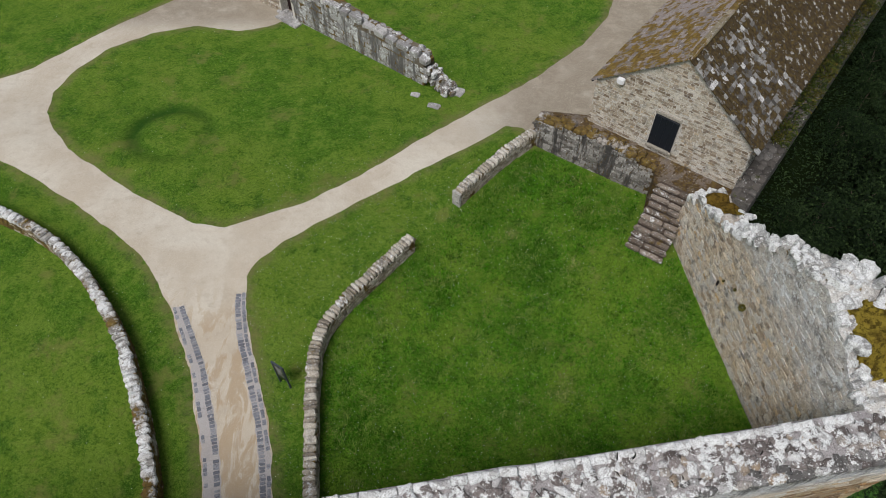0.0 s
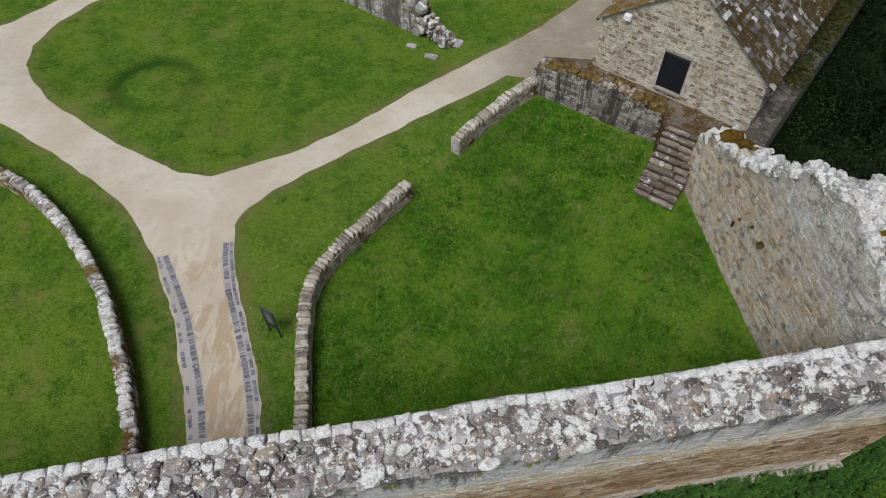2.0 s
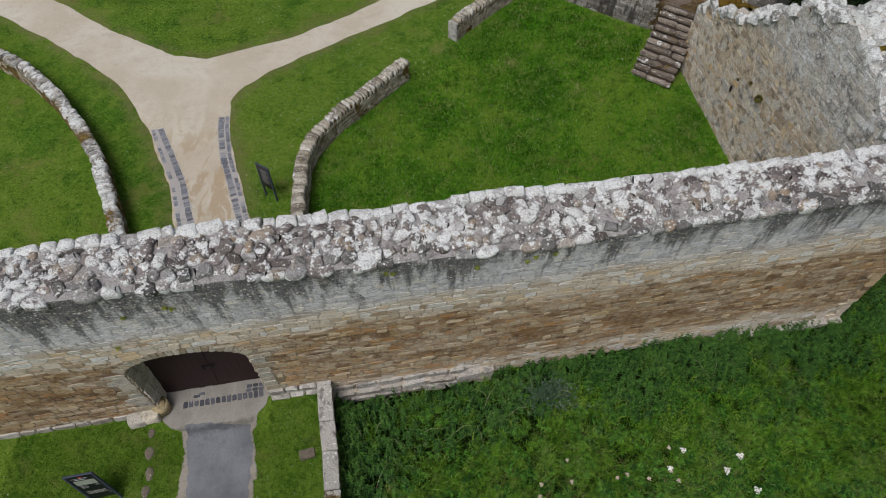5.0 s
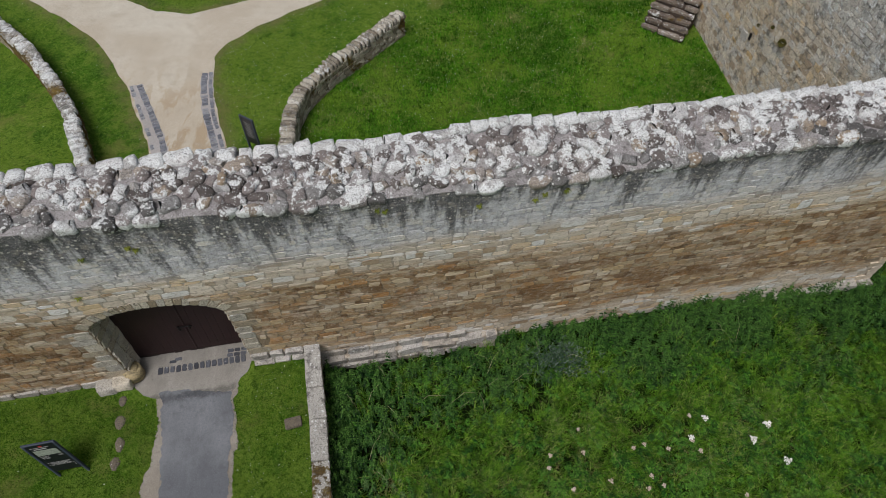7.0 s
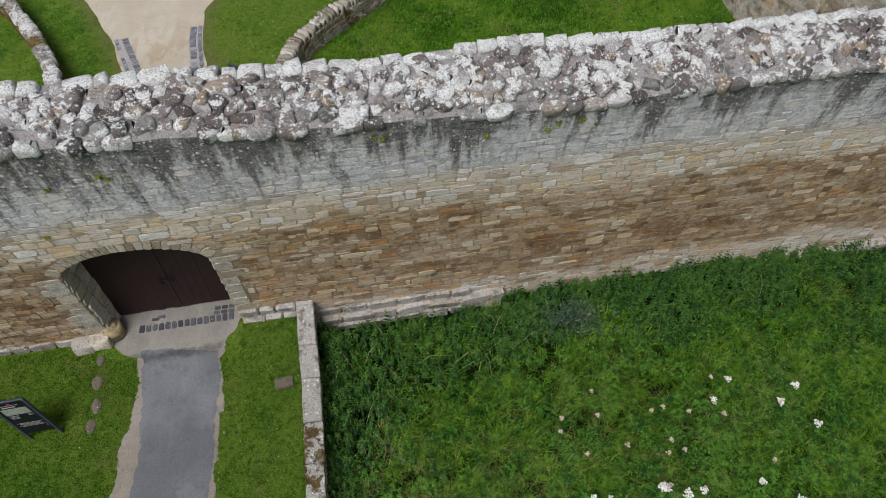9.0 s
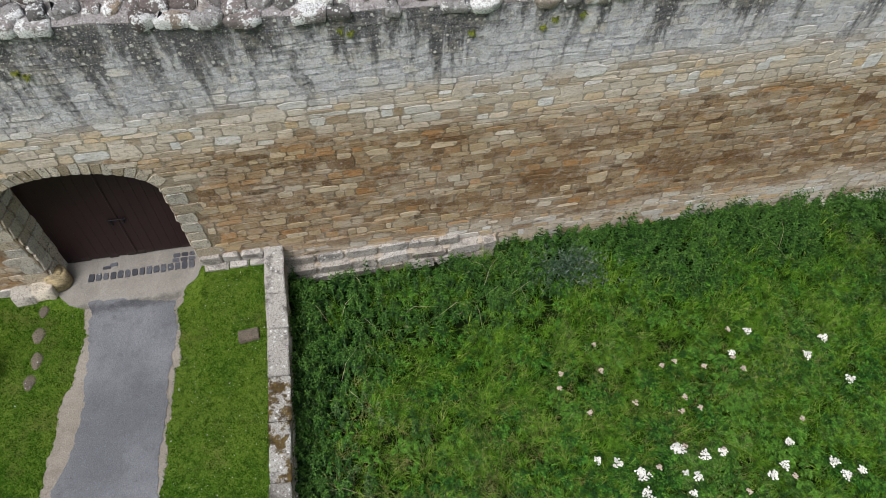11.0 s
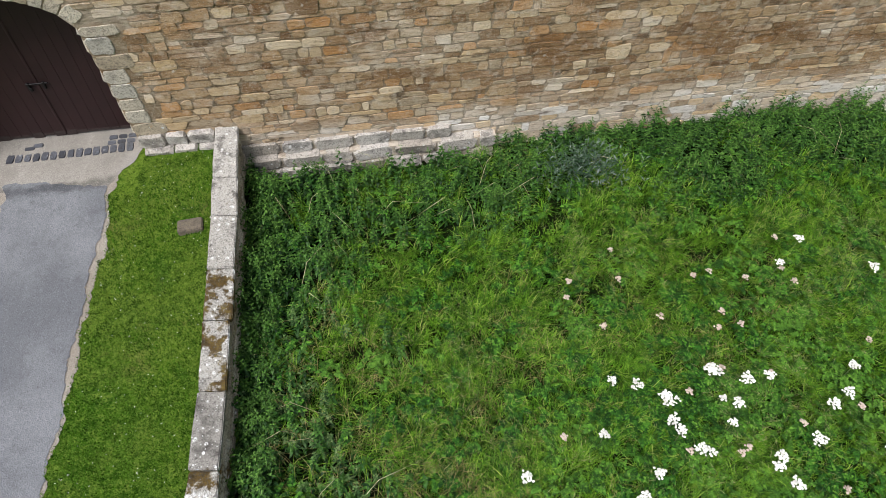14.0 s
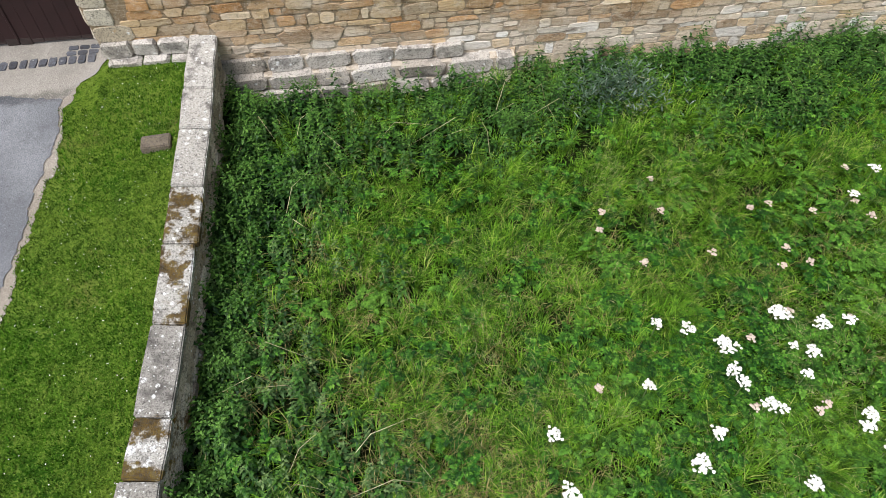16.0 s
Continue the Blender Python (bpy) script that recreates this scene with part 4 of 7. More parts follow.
bm = bmesh.new()
bmesh.ops.create_cone(bm, cap_ends=True, segments=20, radius1=0.28, radius2=0.25, depth=0.52)
bmesh.ops.bevel(bm, geom=[e for e in bm.edges if abs(e.verts[0].co.z - e.verts[1].co.z) < 0.01], offset=0.07, segments=3, affect="EDGES")
bmesh.ops.translate(bm, vec=(-8.72, 4.10, 0.16), verts=bm.verts)
guard = part("guard_stone", bm, GUARD_STONE, curtain, "rounded yellowish guard stone at the jamb's foot")
for f in guard.data.polygons:
    f.use_smooth = True
stone_parts("guard_base", stone_meshes("guard_base", BLOCKS[:4], JAMB_STONE, False), [posed((-8.98, 3.86, -0.12), (1, 0.17, 0), (0, 0, 1), (-0.17, 1, 0), 0.5, 0.36, 0.42), posed((-9.4, 3.72, -0.14), (1, 0.17, 0), (0, 0, 1), (-0.17, 1, 0), 0.5, 0.3, 0.4)], curtain, 17)
gate = empty("gate", "closed double gate of dark brown vertical planks", "gate")
RECESS = 0.62


def gate_pt(x, z, o=0.0):
    return Vector((x, 5.5 + RECESS + SLOPE * x, z)) + Vector(gate_n) * o


gate_turn = Matrix.Rotation(math.atan(SLOPE), 4, "Z")
for leaf, (x0, x1) in (("left_leaf", (-8.80, -7.10)), ("right_leaf", (-7.09, -5.40))):
    n_pl = 8
    w = (x1 - x0) / n_pl
    for i in range(n_pl):
        bm = bevelled(Matrix.Translation(gate_pt(x0 + (i + 0.5) * w, 1.86)) @ gate_turn, (w - 0.0005, 0.05 + 0.003 * (i % 2), 3.62), 0.0012)
        part("plank", bm, DOOR_WOOD, gate)
    for i in range(n_pl):
        bm = bevelled(Matrix.Translation(gate_pt(x0 + (i + 0.5) * w, 0.07, 0.004)) @ gate_turn, (w - 0.008, 0.054, 0.05 + 0.12 * rng.random() ** 2), 0.004)
        part("plank_foot", bm, DOOR_FOOT, gate, "pale weathered plank foot")
bm = bevelled(Matrix.Translation(gate_pt(-7.095, 1.85, 0.02)) @ gate_turn, (0.05, 0.05, 3.5), 0.008)
part("cover_strip", bm, DOOR_WOOD, gate)
bolt = bevelled(Matrix.Translation(gate_pt(-7.10, 1.35, 0.06)) @ gate_turn, (0.42, 0.03, 0.03), 0.008)
bolt = part("bolt", bolt, IRON, gate, "black iron slide bolt")
for dx in (-0.16, 0.12):
    part("bolt_hasp", bevelled(Matrix.Translation(gate_pt(-7.10 + dx, 1.30, 0.06)) @ gate_turn, (0.05, 0.05, 0.16), 0.008), IRON, bolt)
bm = bmesh.new()
bmesh.ops.create_uvsphere(bm, u_segments=10, v_segments=6, radius=0.045)
bmesh.ops.transform(bm, matrix=Matrix.Translation(gate_pt(-7.24, 1.24, 0.08)) @ Matrix.Diagonal((1, 0.5, 1.2, 1)), verts=bm.verts)
part("padlock", bm, IRON, bolt)
# threshold slab with setts let into it
TH = [(-8.85, 5.2), (-8.8, 3.9), (-8.4, 3.5), (-7.9, 3.38), (-5.85, 3.62), (-5.74, 3.95), (-5.5, 4.25), (-5.3, 5.4)]
threshold = part("threshold", clipped_sheet("threshold", (-9, -5, 3.2, 6.0), 0.1, lambda x, y: inside(TH, x, y) + lumpy(x, y, 6, 0.03), ground_z, 0.016), CONCRETE, None, "worn pale concrete threshold before the gate", kind="structure")
threshold["category"] = "threshold"
SETT_MESHES = stone_meshes("sett", TIGHT, SETT)


def lay_setts(parent, spots, lift=0.0, meshes=None):
    mats = []
    for x, y, ang, l, w in spots:
        u = np.array((math.cos(ang), math.sin(ang), 0))
        v = np.array((-math.sin(ang), math.cos(ang), 0))
        mats.append(posed((x, y, float(ground_z(x, y)) - 0.03 + lift), u, (0, 0, 1), v, l, 0.05 + 0.006 * rng.random(), w))
    stone_parts("sett", meshes or SETT_MESHES, mats, parent, 15)


spots = []
for i in range(15):
    x = -8.05 + i * 0.166
    spots.append((x, 4.24 + SLOPE * (x + 8.05) * 0.95, 0.16 + rng.normal(0, 0.04), rng.uniform(0.125, 0.15), rng.uniform(0.20, 0.24)))
for i in range(3):
    for j in range(2):
        spots.append((-6.13 + i * 0.19, 4.72 + j * 0.14 + i * 0.03, 0.16, 0.17, 0.11))
for x, y in ((-7.75, 4.52), (-7.60, 4.60)):
    spots.append((x, y, 0.2, 0.2, 0.09))
gate_setts = empty("gate_setts", "row of dark stone setts let into the threshold", "paving", kind="structure")
lay_setts(gate_setts, spots, 0.010, stone_meshes("sett", TIGHT, GATE_SETT))

# ---- low wall dividing the drive from the rough field ----
low = empty("low_wall", "low stone wall with pale flat coping slabs spotted with lichen", "wall", kind="structure")


ys = [4.90, 3.55, 2.64, 1.50, 0.52, -0.71, -1.93, -2.67, -4.0, -5.3, -6.6, -8.0, -9.4, -11]
copers = []
for i, (a, b) in enumerate(zip(ys, ys[1:])):
    y = (a + b) / 2
    d = Vector((low_line(b) - low_line(a), b - a, 0))
    ang = math.atan2(d.y, d.x)
    bm = bmesh.new()
    box_bm(bm, Matrix.Translation((low_line(y) + rng.normal(0, 0.012), y, low_top(y) - 0.075)) @ Matrix.Rotation(ang + rng.normal(0, 0.012), 4, "Z") @ Matrix.Rotation(math.asin((low_top(a) - low_top(b)) / d.length), 4, "Y") @ Matrix.Rotation(-0.12, 4, "X"),
           (d.length - 0.018, 0.46 + rng.normal(0, 0.015), 0.15))
    bmesh.ops.subdivide_edges(bm, edges=bm.edges[:], cuts=3, use_grid_fill=True)
    for v in bm.verts:
        v.co += Vector(noise.noise_vector(v.co * 2.2)) * 0.022
    bmesh.ops.bevel(bm, geom=[e for e in bm.edges if len(e.link_faces) == 2 and e.calc_face_angle() > 1.0], offset=0.018, segments=2, affect="EDGES")
    part("coping_slab", bm, LOW_PIECE if i not in (3, 4, 6) else LOW_MOSSY, low)
fill = []
for side in (1, -1):
    def low_frame(s, z, side=side):
        y = 4.95 - s
        u = tidy((low_line(y - 0.3) - low_line(y + 0.3), -0.6, 0))
        n = np.array((-u[1], u[0], 0)) * side
        return np.array((low_line(y), y, z)) + n * 0.17, u * -side, n, np.array((0, 0, 1.0))
    fill += lay_courses(np.random.default_rng(21 + side), 0.0, 16.0, -2.6, 0.4, low_frame, lambda s, z, l, h: low_top(4.95 - s) - 0.16 - h / 2 > z > low_top(4.95 - s) - 1.7, depth=(0.0, 0.03))
part("facing", stones_joined("facing", BLOCKS, fill, 22), LOW_JOINED, low, "rubble facing under the coping", kind="stuff")
bm = bmesh.new()
rows = []
for y in np.linspace(5.05, -11, 24):
    x, t = low_line(y), low_top(y) - 0.1
    rows.append([bm.verts.new(p) for p in ((x - 0.17, y, t - 2.4), (x - 0.17, y, t), (x + 0.17, y, t), (x + 0.17, y, t - 2.4))])
for r, s in zip(rows, rows[1:]):
    for i in range(3):
        bm.faces.new((r[i], s[i], s[i + 1], r[i + 1]))
bm.faces.new(rows[0])
part("core", bm, EAST_MORTAR, low)

# ---- drystone walls in the court ----


def along(pts):
    pts = [np.array(p, float) for p in pts]
    cum = np.concatenate([[0], np.cumsum([np.linalg.norm(b - a) for a, b in zip(pts, pts[1:])])])
    px, py = [p[0] for p in pts], [p[1] for p in pts]

    def at(s):
        return np.array((np.interp(s, cum, px), np.interp(s, cum, py)))

    def tangent(s):
        return tidy(at(min(s + 0.4, cum[-1])) - at(max(s - 0.4, 0)))
    return at, tangent, cum[-1]


def drystone(name, label, pts, height, width, piece, joined, seed, cope=(0.18, 0.34), rise=None):
    at, tangent, length = along(pts)
    g = np.random.default_rng(seed)
    wall = empty(name, label, "wall", kind="structure")
    rise = rise or (lambda s: height)

    def top(s):
        p = at(s)
        return float(ground_z(p[0], p[1])) + rise(s) + 0.03 * math.sin(s * 2.1)
    mats = []
    s = 0.0
    while s < length - 0.05:
        l = min(g.uniform(*cope), length - s + 0.05)
        p, d = at(s + l / 2), tangent(s + l / 2)
        u = np.array((d[0], d[1], 0))
        v = np.array((-d[1], d[0], 0))
        n = np.array((0, 0, 1.0))
        tip = g.normal(0, 0.05)
        n2, v2 = n * math.cos(tip) + v * math.sin(tip), v * math.cos(tip) - n * math.sin(tip)
        mats.append(posed((p[0], p[1], top(s + l / 2) - 0.26), u, n2, v2, l * 1.06, 0.26 + g.uniform(-0.02, 0.03), width * g.uniform(0.98, 1.10)))
        s += l
    stone_parts("coping_stone", stone_meshes("coping_stone", LUMPS, piece, False), mats[:300], wall, seed)
    body = []
    for side in (1, -1):
        def fr(s, z, side=side):
            p, d = at(s), tangent(s)
            n = np.array((-d[1], d[0], 0)) * side
            zt = top(s)
            return np.array((p[0], p[1], zt + z)) + n * (width * 0.5 - 0.03), np.array((d[0], d[1], 0)) * -side, n, np.array((0, 0, 1.0))
        body += lay_courses(g, 0.0, length, -height - 0.3, -0.20, fr, lambda s, z, l, h: z + h / 2 < -0.14, lo=(0.09, 0.17), lengths=(0.16, 0.42), depth=(0.0, 0.04))
    for s in (0.0, length):
        p, d = at(s), tangent(s)
        n = np.array((d[0], d[1], 0)) * (1 if s else -1)
        v = np.array((-n[1], n[0], 0))
        z = -height - 0.2
        while z < -0.2:
            h = g.uniform(0.14, 0.26)
            body.append(posed(np.array((p[0], p[1], top(s) + z + h / 2)) - n * 0.06, v, n, (0, 0, 1), width * 0.95, 0.12, h - 0.01))
            z += h
    part("walling", stones_joined("walling", BLOCKS, body, seed + 1), joined, wall, kind="stuff")
    bm = bmesh.new()
    rows = []
    for s in np.linspace(0, length, max(4, int(length / 0.5))):
        p, d = at(s), tangent(s)
        n = np.array((-d[1], d[0])) * (width * 0.5 - 0.05)
        t = top(s) - 0.12
        rows.append([bm.verts.new(q) for q in ((p[0] - n[0], p[1] - n[1], t - height - 0.3), (p[0] - n[0], p[1] - n[1], t), (p[0] + n[0], p[1] + n[1], t), (p[0] + n[0], p[1] + n[1], t - height - 0.3))])
    for r, q in zip(rows, rows[1:]):
        for i in range(3):
            bm.faces.new((r[i], q[i], q[i + 1], r[i + 1]))
    bm.faces.new(rows[0])
    bm.faces.new(rows[-1][::-1])
    part("hearting", bm, RETAIN_CORE, wall)
    return wall


drystone("ring_wall", "long curving low drystone wall crusted with white lichen and moss",
         [(-10.3, 6.0), (-10.72, 8.3), (-11.4, 10.1), (-12.2, 11.9), (-13.35, 14.15), (-14.3, 15.5), (-15.8, 17.3), (-17.55, 18.95), (-19.2, 20.05), (-20.9, 20.85), (-24, 22.2), (-29, 23.5)], 0.95, 0.52, RING_PIECE, RING_JOINED, 31, cope=(0.22, 0.42))
drystone("enclosure_wall", "low drystone wall with rounded pale coping bending across the grass",
         [(-4.70, 7.4), (-4.85, 8.3), (-5.05, 10.3), (-5.22, 12.1), (-5.25, 13.7), (-5.02, 14.8), (-4.40, 15.85), (-3.46, 17.0), (-2.3, 18.38), (-1.5, 19.3)], 1.0, 0.50, COPE_PIECE, LOW_JOINED, 32, cope=(0.14, 0.32))
drystone("enclosure_wall_north", "short drystone wall ending in an upright slab",
         [(0.78, 22.1), (2.2, 23.75), (3.4, 25.05), (4.6, 26.15)], 1.0, 0.48, COPE_PIECE, LOW_JOINED, 33, cope=(0.14, 0.32))
# upright slab closing its end
bm = bevelled(Matrix.Translation((0.66, 21.98, float(ground_z(0.6, 21.9)) + 0.42)) @ Matrix.Rotation(radians(50), 4, "Z"), (0.14, 0.50, 0.98), 0.03, 2)
tagged(part("end_slab", bm, LOW_PIECE), "upright grey stone slab closing the wall's end", "stone slab")

# sett strips beside the track
strips = empty("sett_strips", "two curving double rows of grey stone setts edging the track", "paving", kind="structure")
spots = []
for inner, outer in (([(-7.95, 6.3), (-8.36, 8.47), (-8.67, 9.76), (-9.01, 10.89), (-9.45, 12.07), (-9.91, 13.33), (-10.58, 14.63), (-11.44, 16.25)],
                      [(-8.6, 6.3), (-9.0, 8.47), (-9.32, 9.76), (-9.66, 10.88), (-10.07, 12.07), (-10.5, 13.32), (-11.16, 14.63), (-11.91, 16.15)]),
                     ([(-6.5, 6.3), (-6.87, 8.48), (-7.13, 9.76), (-7.42, 10.89), (-7.83, 12.06), (-8.28, 13.32), (-8.78, 14.62), (-9.14, 16.14), (-9.20, 16.8)],
                      [(-6.1, 6.3), (-6.45, 8.48), (-6.65, 9.76), (-6.97, 10.89), (-7.34, 12.06), (-7.8, 13.31), (-8.3, 14.62), (-8.68, 16.15), (-8.79, 16.86)])):
    ai, ti, li = along(inner)
    ao, to, lo_ = along(outer)
    left = inner[0][0] < -7
    bed = bmesh.new()
    rows = []
    for k in np.linspace(0.02, 1.0, 60):
        q0, q1 = ai(k * li), ao(k * lo_)
        q0, q1 = q0 - (q1 - q0) * 0.05, q1 + (q1 - q0) * 0.02
        rows.append([bed.verts.new((*(q0 * (1 - f) + q1 * f + 0.02 * math.sin(k * 90 + f * 7)), float(ground_z(*(q0 * (1 - f) + q1 * f))) + 0.016)) for f in (0, 0.33, 0.67, 1)])
    for r, q in zip(rows, rows[1:]):
        for k in range(3):
            bed.faces.new((r[k], r[k + 1], q[k + 1], q[k]))
    part("mortar_bed", bed, SETT_BED, strips, "pale grey mortar bedding the setts")
    wide = (0.20, 0.25) if left else (0.21, 0.26)
    for f, across in ((0.20 if left else 0.25, True), (0.86 if left else 0.80, False)):
        s = 0.1
        while s < li:
            near_top = s > li - 2.2
            p = ai(s) * (1 - f) + ao(s / li * lo_) * f
            d = ti(s)
            l = rng.uniform(0.10, 0.15) if across else rng.uniform(0.13, 0.26)
            turn = math.atan2(d[1], d[0]) + rng.normal(0, 0.06)
            if rng.random() > (0.03 if across else (0.15 if near_top else 0.42) if left else 0.10):
                spots.append((p[0], p[1], turn, l, rng.uniform(*wide) if across else rng.uniform(0.12, 0.16)))
            s += l + rng.uniform(0.012, 0.026)
lay_setts(strips, [s for s in spots if s[1] > 7.4], 0.014)


# ---- ruined east wall ----
east = empty("wall_east", "tall ruined rubble wall, broken head bright with lichen and moss", "wall", kind="structure")
EA, EB = np.array((10.70, 20.0)), np.array((12.62, 8.4))
ED = tidy((*(EB - EA), 0))
EL = float(np.linalg.norm(EB - EA))
EN = np.array((ED[1], -ED[0], 0))
EN = EN if EN[0] < 0 else -EN
EZ = np.array((0, 0, 1.0))


def east_top(s):
    y = 20.0 + ED[1] * s
    jag = 0.10 * math.sin(s * 3.3) + 0.08 * math.sin(s * 7.7 + 1)
    return float(np.interp(y, [8.4, 9.7, 10.2, 11.4, 12.9, 13.7, 14.6, 15.4, 16.6, 18.0, 19.1, 20.0], [6.95, 7.15, 7.65, 8.2, 8.3, 7.9, 7.15, 6.4, 5.55, 4.8, 4.45, 3.5])) + jag


def east_thick(s):
    return float(np.interp(s, [0, 1.5, 2.7, 4.3, 5.6, 6.5, 7.3, 9, 12], [1.3, 1.35, 1.05, 0.7, 0.55, 0.8, 1.7, 2.1, 2.4]))


def east_frame(s, z):
    return np.array((*EA, z)) + ED * s, ED, EN, EZ


stones = lay_courses(np.random.default_rng(41), 0.0, EL, 0.4, 8.4, east_frame, lambda s, z, l, h: z + h < east_top(s), lo=(0.13, 0.27), lengths=(0.18, 0.50), depth=(0.0, 0.026), big=0.14)
cut = [m for m in stones if m[1, 3] > 12.5 and m[2, 3] < 3.6][:300]
ids = {id(m) for m in cut}
part("stonework", stones_joined("stonework", BLOCKS, [m for m in stones if id(m) not in ids], 42), EAST_JOINED, east, "rubble facing", kind="stuff")
EAST_PIECE = rubble_stone("east_wall_stone_piece", False, EAST_STOPS, white=0.30, dark=0.65, grey_from=4.0)
stone_parts("stone", stone_meshes("stone", BLOCKS, EAST_PIECE), cut, east, 43)
bm = bmesh.new()
rows = []
for s in np.linspace(0, EL, 40):
    p = np.array((*EA, 0)) + ED * s
    t, w = east_top(s) - 0.06, east_thick(s)
    q = p - EN * w
    pts = [p - EN * 0.012 + EZ * 0.2, p - EN * 0.012 + EZ * t]
    pts += [p - EN * w * f + EZ * (t + 0.12 * math.sin(f * 9 + s * 2)) for f in (0.3, 0.6)]
    pts += [q + EZ * (t - 0.1), q + EZ * -4.0]
    rows.append([bm.verts.new(v) for v in pts])
for r, q in zip(rows, rows[1:]):
    for i in range(5):
        bm.faces.new((r[i], q[i], q[i + 1], r[i + 1]))
bm.faces.new(rows[0])
bm.faces.new(rows[-1][::-1])
part("core", bm, rubble_stone("east_wall_heart", True, [(0.0, (0.48, 0.43, 0.36)), (1.0, (0.56, 0.51, 0.43))], white=0.25, moss=0.08, dark=0.6, grey_from=4.0), east)
caps = []
gE = np.random.default_rng(44)


def moss_spread(s, f):
    """How thickly moss lies on the broken head: two mats, one at each end."""
    near_steps = math.exp(-((s - 1.3) / 1.5) ** 2 - ((f - 0.52) / 0.46) ** 2)
    by_curtain = math.exp(-((s - 9.7) / 1.3) ** 2 - ((f - 0.55) / 0.5) ** 2)
    return max(near_steps, by_curtain)


for k, f in enumerate((0.07, 0.22, 0.38, 0.54, 0.70, 0.88)):
    s = 0.0
    while s < EL - 0.6:
        l = gE.uniform(0.2, 0.62)
        w = east_thick(s)
        c = np.array((*EA, 0)) + ED * (s + l / 2) - EN * w * f + EZ * (east_top(s + l / 2) - (0.26 if k == 0 else 0.16))
        a = gE.normal(0, 0.12 if k == 0 else 0.6)
        u = ED * math.cos(a) - EN * math.sin(a)
        tilt = math.atan2(east_top(s + 0.3) - east_top(max(0, s - 0.3)), 0.6)
        n = tidy(EZ - ED * math.tan(tilt) * 0.6 + EN * gE.normal(0, 0.28) + ED * gE.normal(0, 0.28))
        u = tidy(u - n * (u @ n))
        bare = moss_spread(s, f) < 0.5
        if bare and gE.random() > (0.10 if w > 1.2 or k % 2 == 0 else 0.8):
            caps.append(posed(c, u, n, np.cross(n, u), l, gE.uniform(0.22, 0.36) if k == 0 else gE.uniform(0.14, 0.42), gE.uniform(0.22, 0.46)))
        s += l * gE.uniform(0.95, 1.05)
for s, f, l in ((9.9, 0.14, 0.75), (10.5, 0.2, 0.5), (7.6, 0.95, 0.8), (7.2, 0.85, 0.55)):
    caps.append(posed(np.array((*EA, 0)) + ED * s - EN * east_thick(s) * f + EZ * (east_top(s) - 0.15), tidy(ED * 0.8 - EN * 0.6), EZ, tidy(ED * 0.6 + EN * 0.8), l, 0.34, l * 0.75))
moss_mat = bmesh.new()
gridv = {}
for i, s in enumerate(np.linspace(0.1, EL - 0.2, 150)):
    for j, f in enumerate(np.linspace(0.06, 0.96, 22)):
        lump = noise.noise(Vector((s * 2.1, f * 5.0, 0.0))) * 0.10 + noise.noise(Vector((s * 6.0, f * 14.0, 3.0))) * 0.05
        m_ = moss_spread(s, f) + lump * 2.0
        if m_ > 0.42:
            v = np.array((*EA, 0)) + ED * s - EN * east_thick(s) * f + EZ * (east_top(s) - 0.06 + 0.22 * min(1.0, (m_ - 0.42) * 2.5) + lump * 0.8)
            gridv[i, j] = moss_mat.verts.new(v)
for (i, j) in list(gridv):
    ring_ = [(i, j), (i + 1, j), (i + 1, j + 1), (i, j + 1)]
    if all(k in gridv for k in ring_):
        moss_mat.faces.new([gridv[k] for k in ring_])
MOSS_MAT = leaf_material("ochre_moss", [(0.0, (0.045, 0.030, 0.008)), (0.5, (0.15, 0.095, 0.018)), (1.0, (0.20, 0.17, 0.025))], 0.95, 0.02)
part("moss_mat", moss_mat, MOSS_MAT, east, "ochre and green moss mat on the broken head")
stone_parts("head_stone", stone_meshes("head_stone", [stone_shape(s + 500, 0.10, 0.74, 0.3, RING if s % 2 else ROUND, 0.6) for s in range(14)], rubble_stone("east_head_stone", False, [(0.0, (0.26, 0.26, 0.25)), (0.5, (0.48, 0.49, 0.48)), (1.0, (0.72, 0.74, 0.72))], white=0.8, moss=0.05, dark=0.6)), caps, east, 45)
# a near-black block for the shade in a putlog hole, a pale stone beside it, and a moss tuft on the face
HOLE_SHADE = plain("hole_shade", (0.012, 0.010, 0.008), 1.0)
for y, z, l, h in ((16.02, 2.72, 0.14, 0.30),):
    s = (20.0 - y) / -ED[1]
    p = np.array((*EA, z)) + ED * s + EN * 0.005
    stone_parts("putlog_hole_block", stone_meshes("putlog_hole_block", TIGHT[:1], HOLE_SHADE), [posed(p - EN * 0.03, ED, EN, EZ, l, 0.05, h)], east)
for y, z, l, h in ((16.35, 2.55, 0.42, 0.36), (13.1, 2.1, 0.5, 0.16), (12.9, 2.3, 0.16, 0.5)):
    s = (20.0 - y) / -ED[1]
    p = np.array((*EA, z)) + ED * s
    stone_parts("pale_stone", stone_meshes("pale_stone", TIGHT[1:2], PLINTH_STONE), [posed(p - EN * 0.03, ED, EN, EZ, l, 0.075, h)], east)

# ---- house ----
HN = tidy((0.605, 0.796, 0))      # along the ridge, away
HG = tidy((0.796, -0.605, 0))     # along the gable
HO = np.array((10.22, 23.38, 0))
HALF, EAVE, APEX, HLEN = 3.82, 5.40, 8.30, 24.0
house = empty("house", "stone house with mossy stone-slate roof and a dark doorway", "house", kind="structure")
HB = 1.2


def hp(a, b, z):
    return HO + HG * a + HN * b + EZ * z


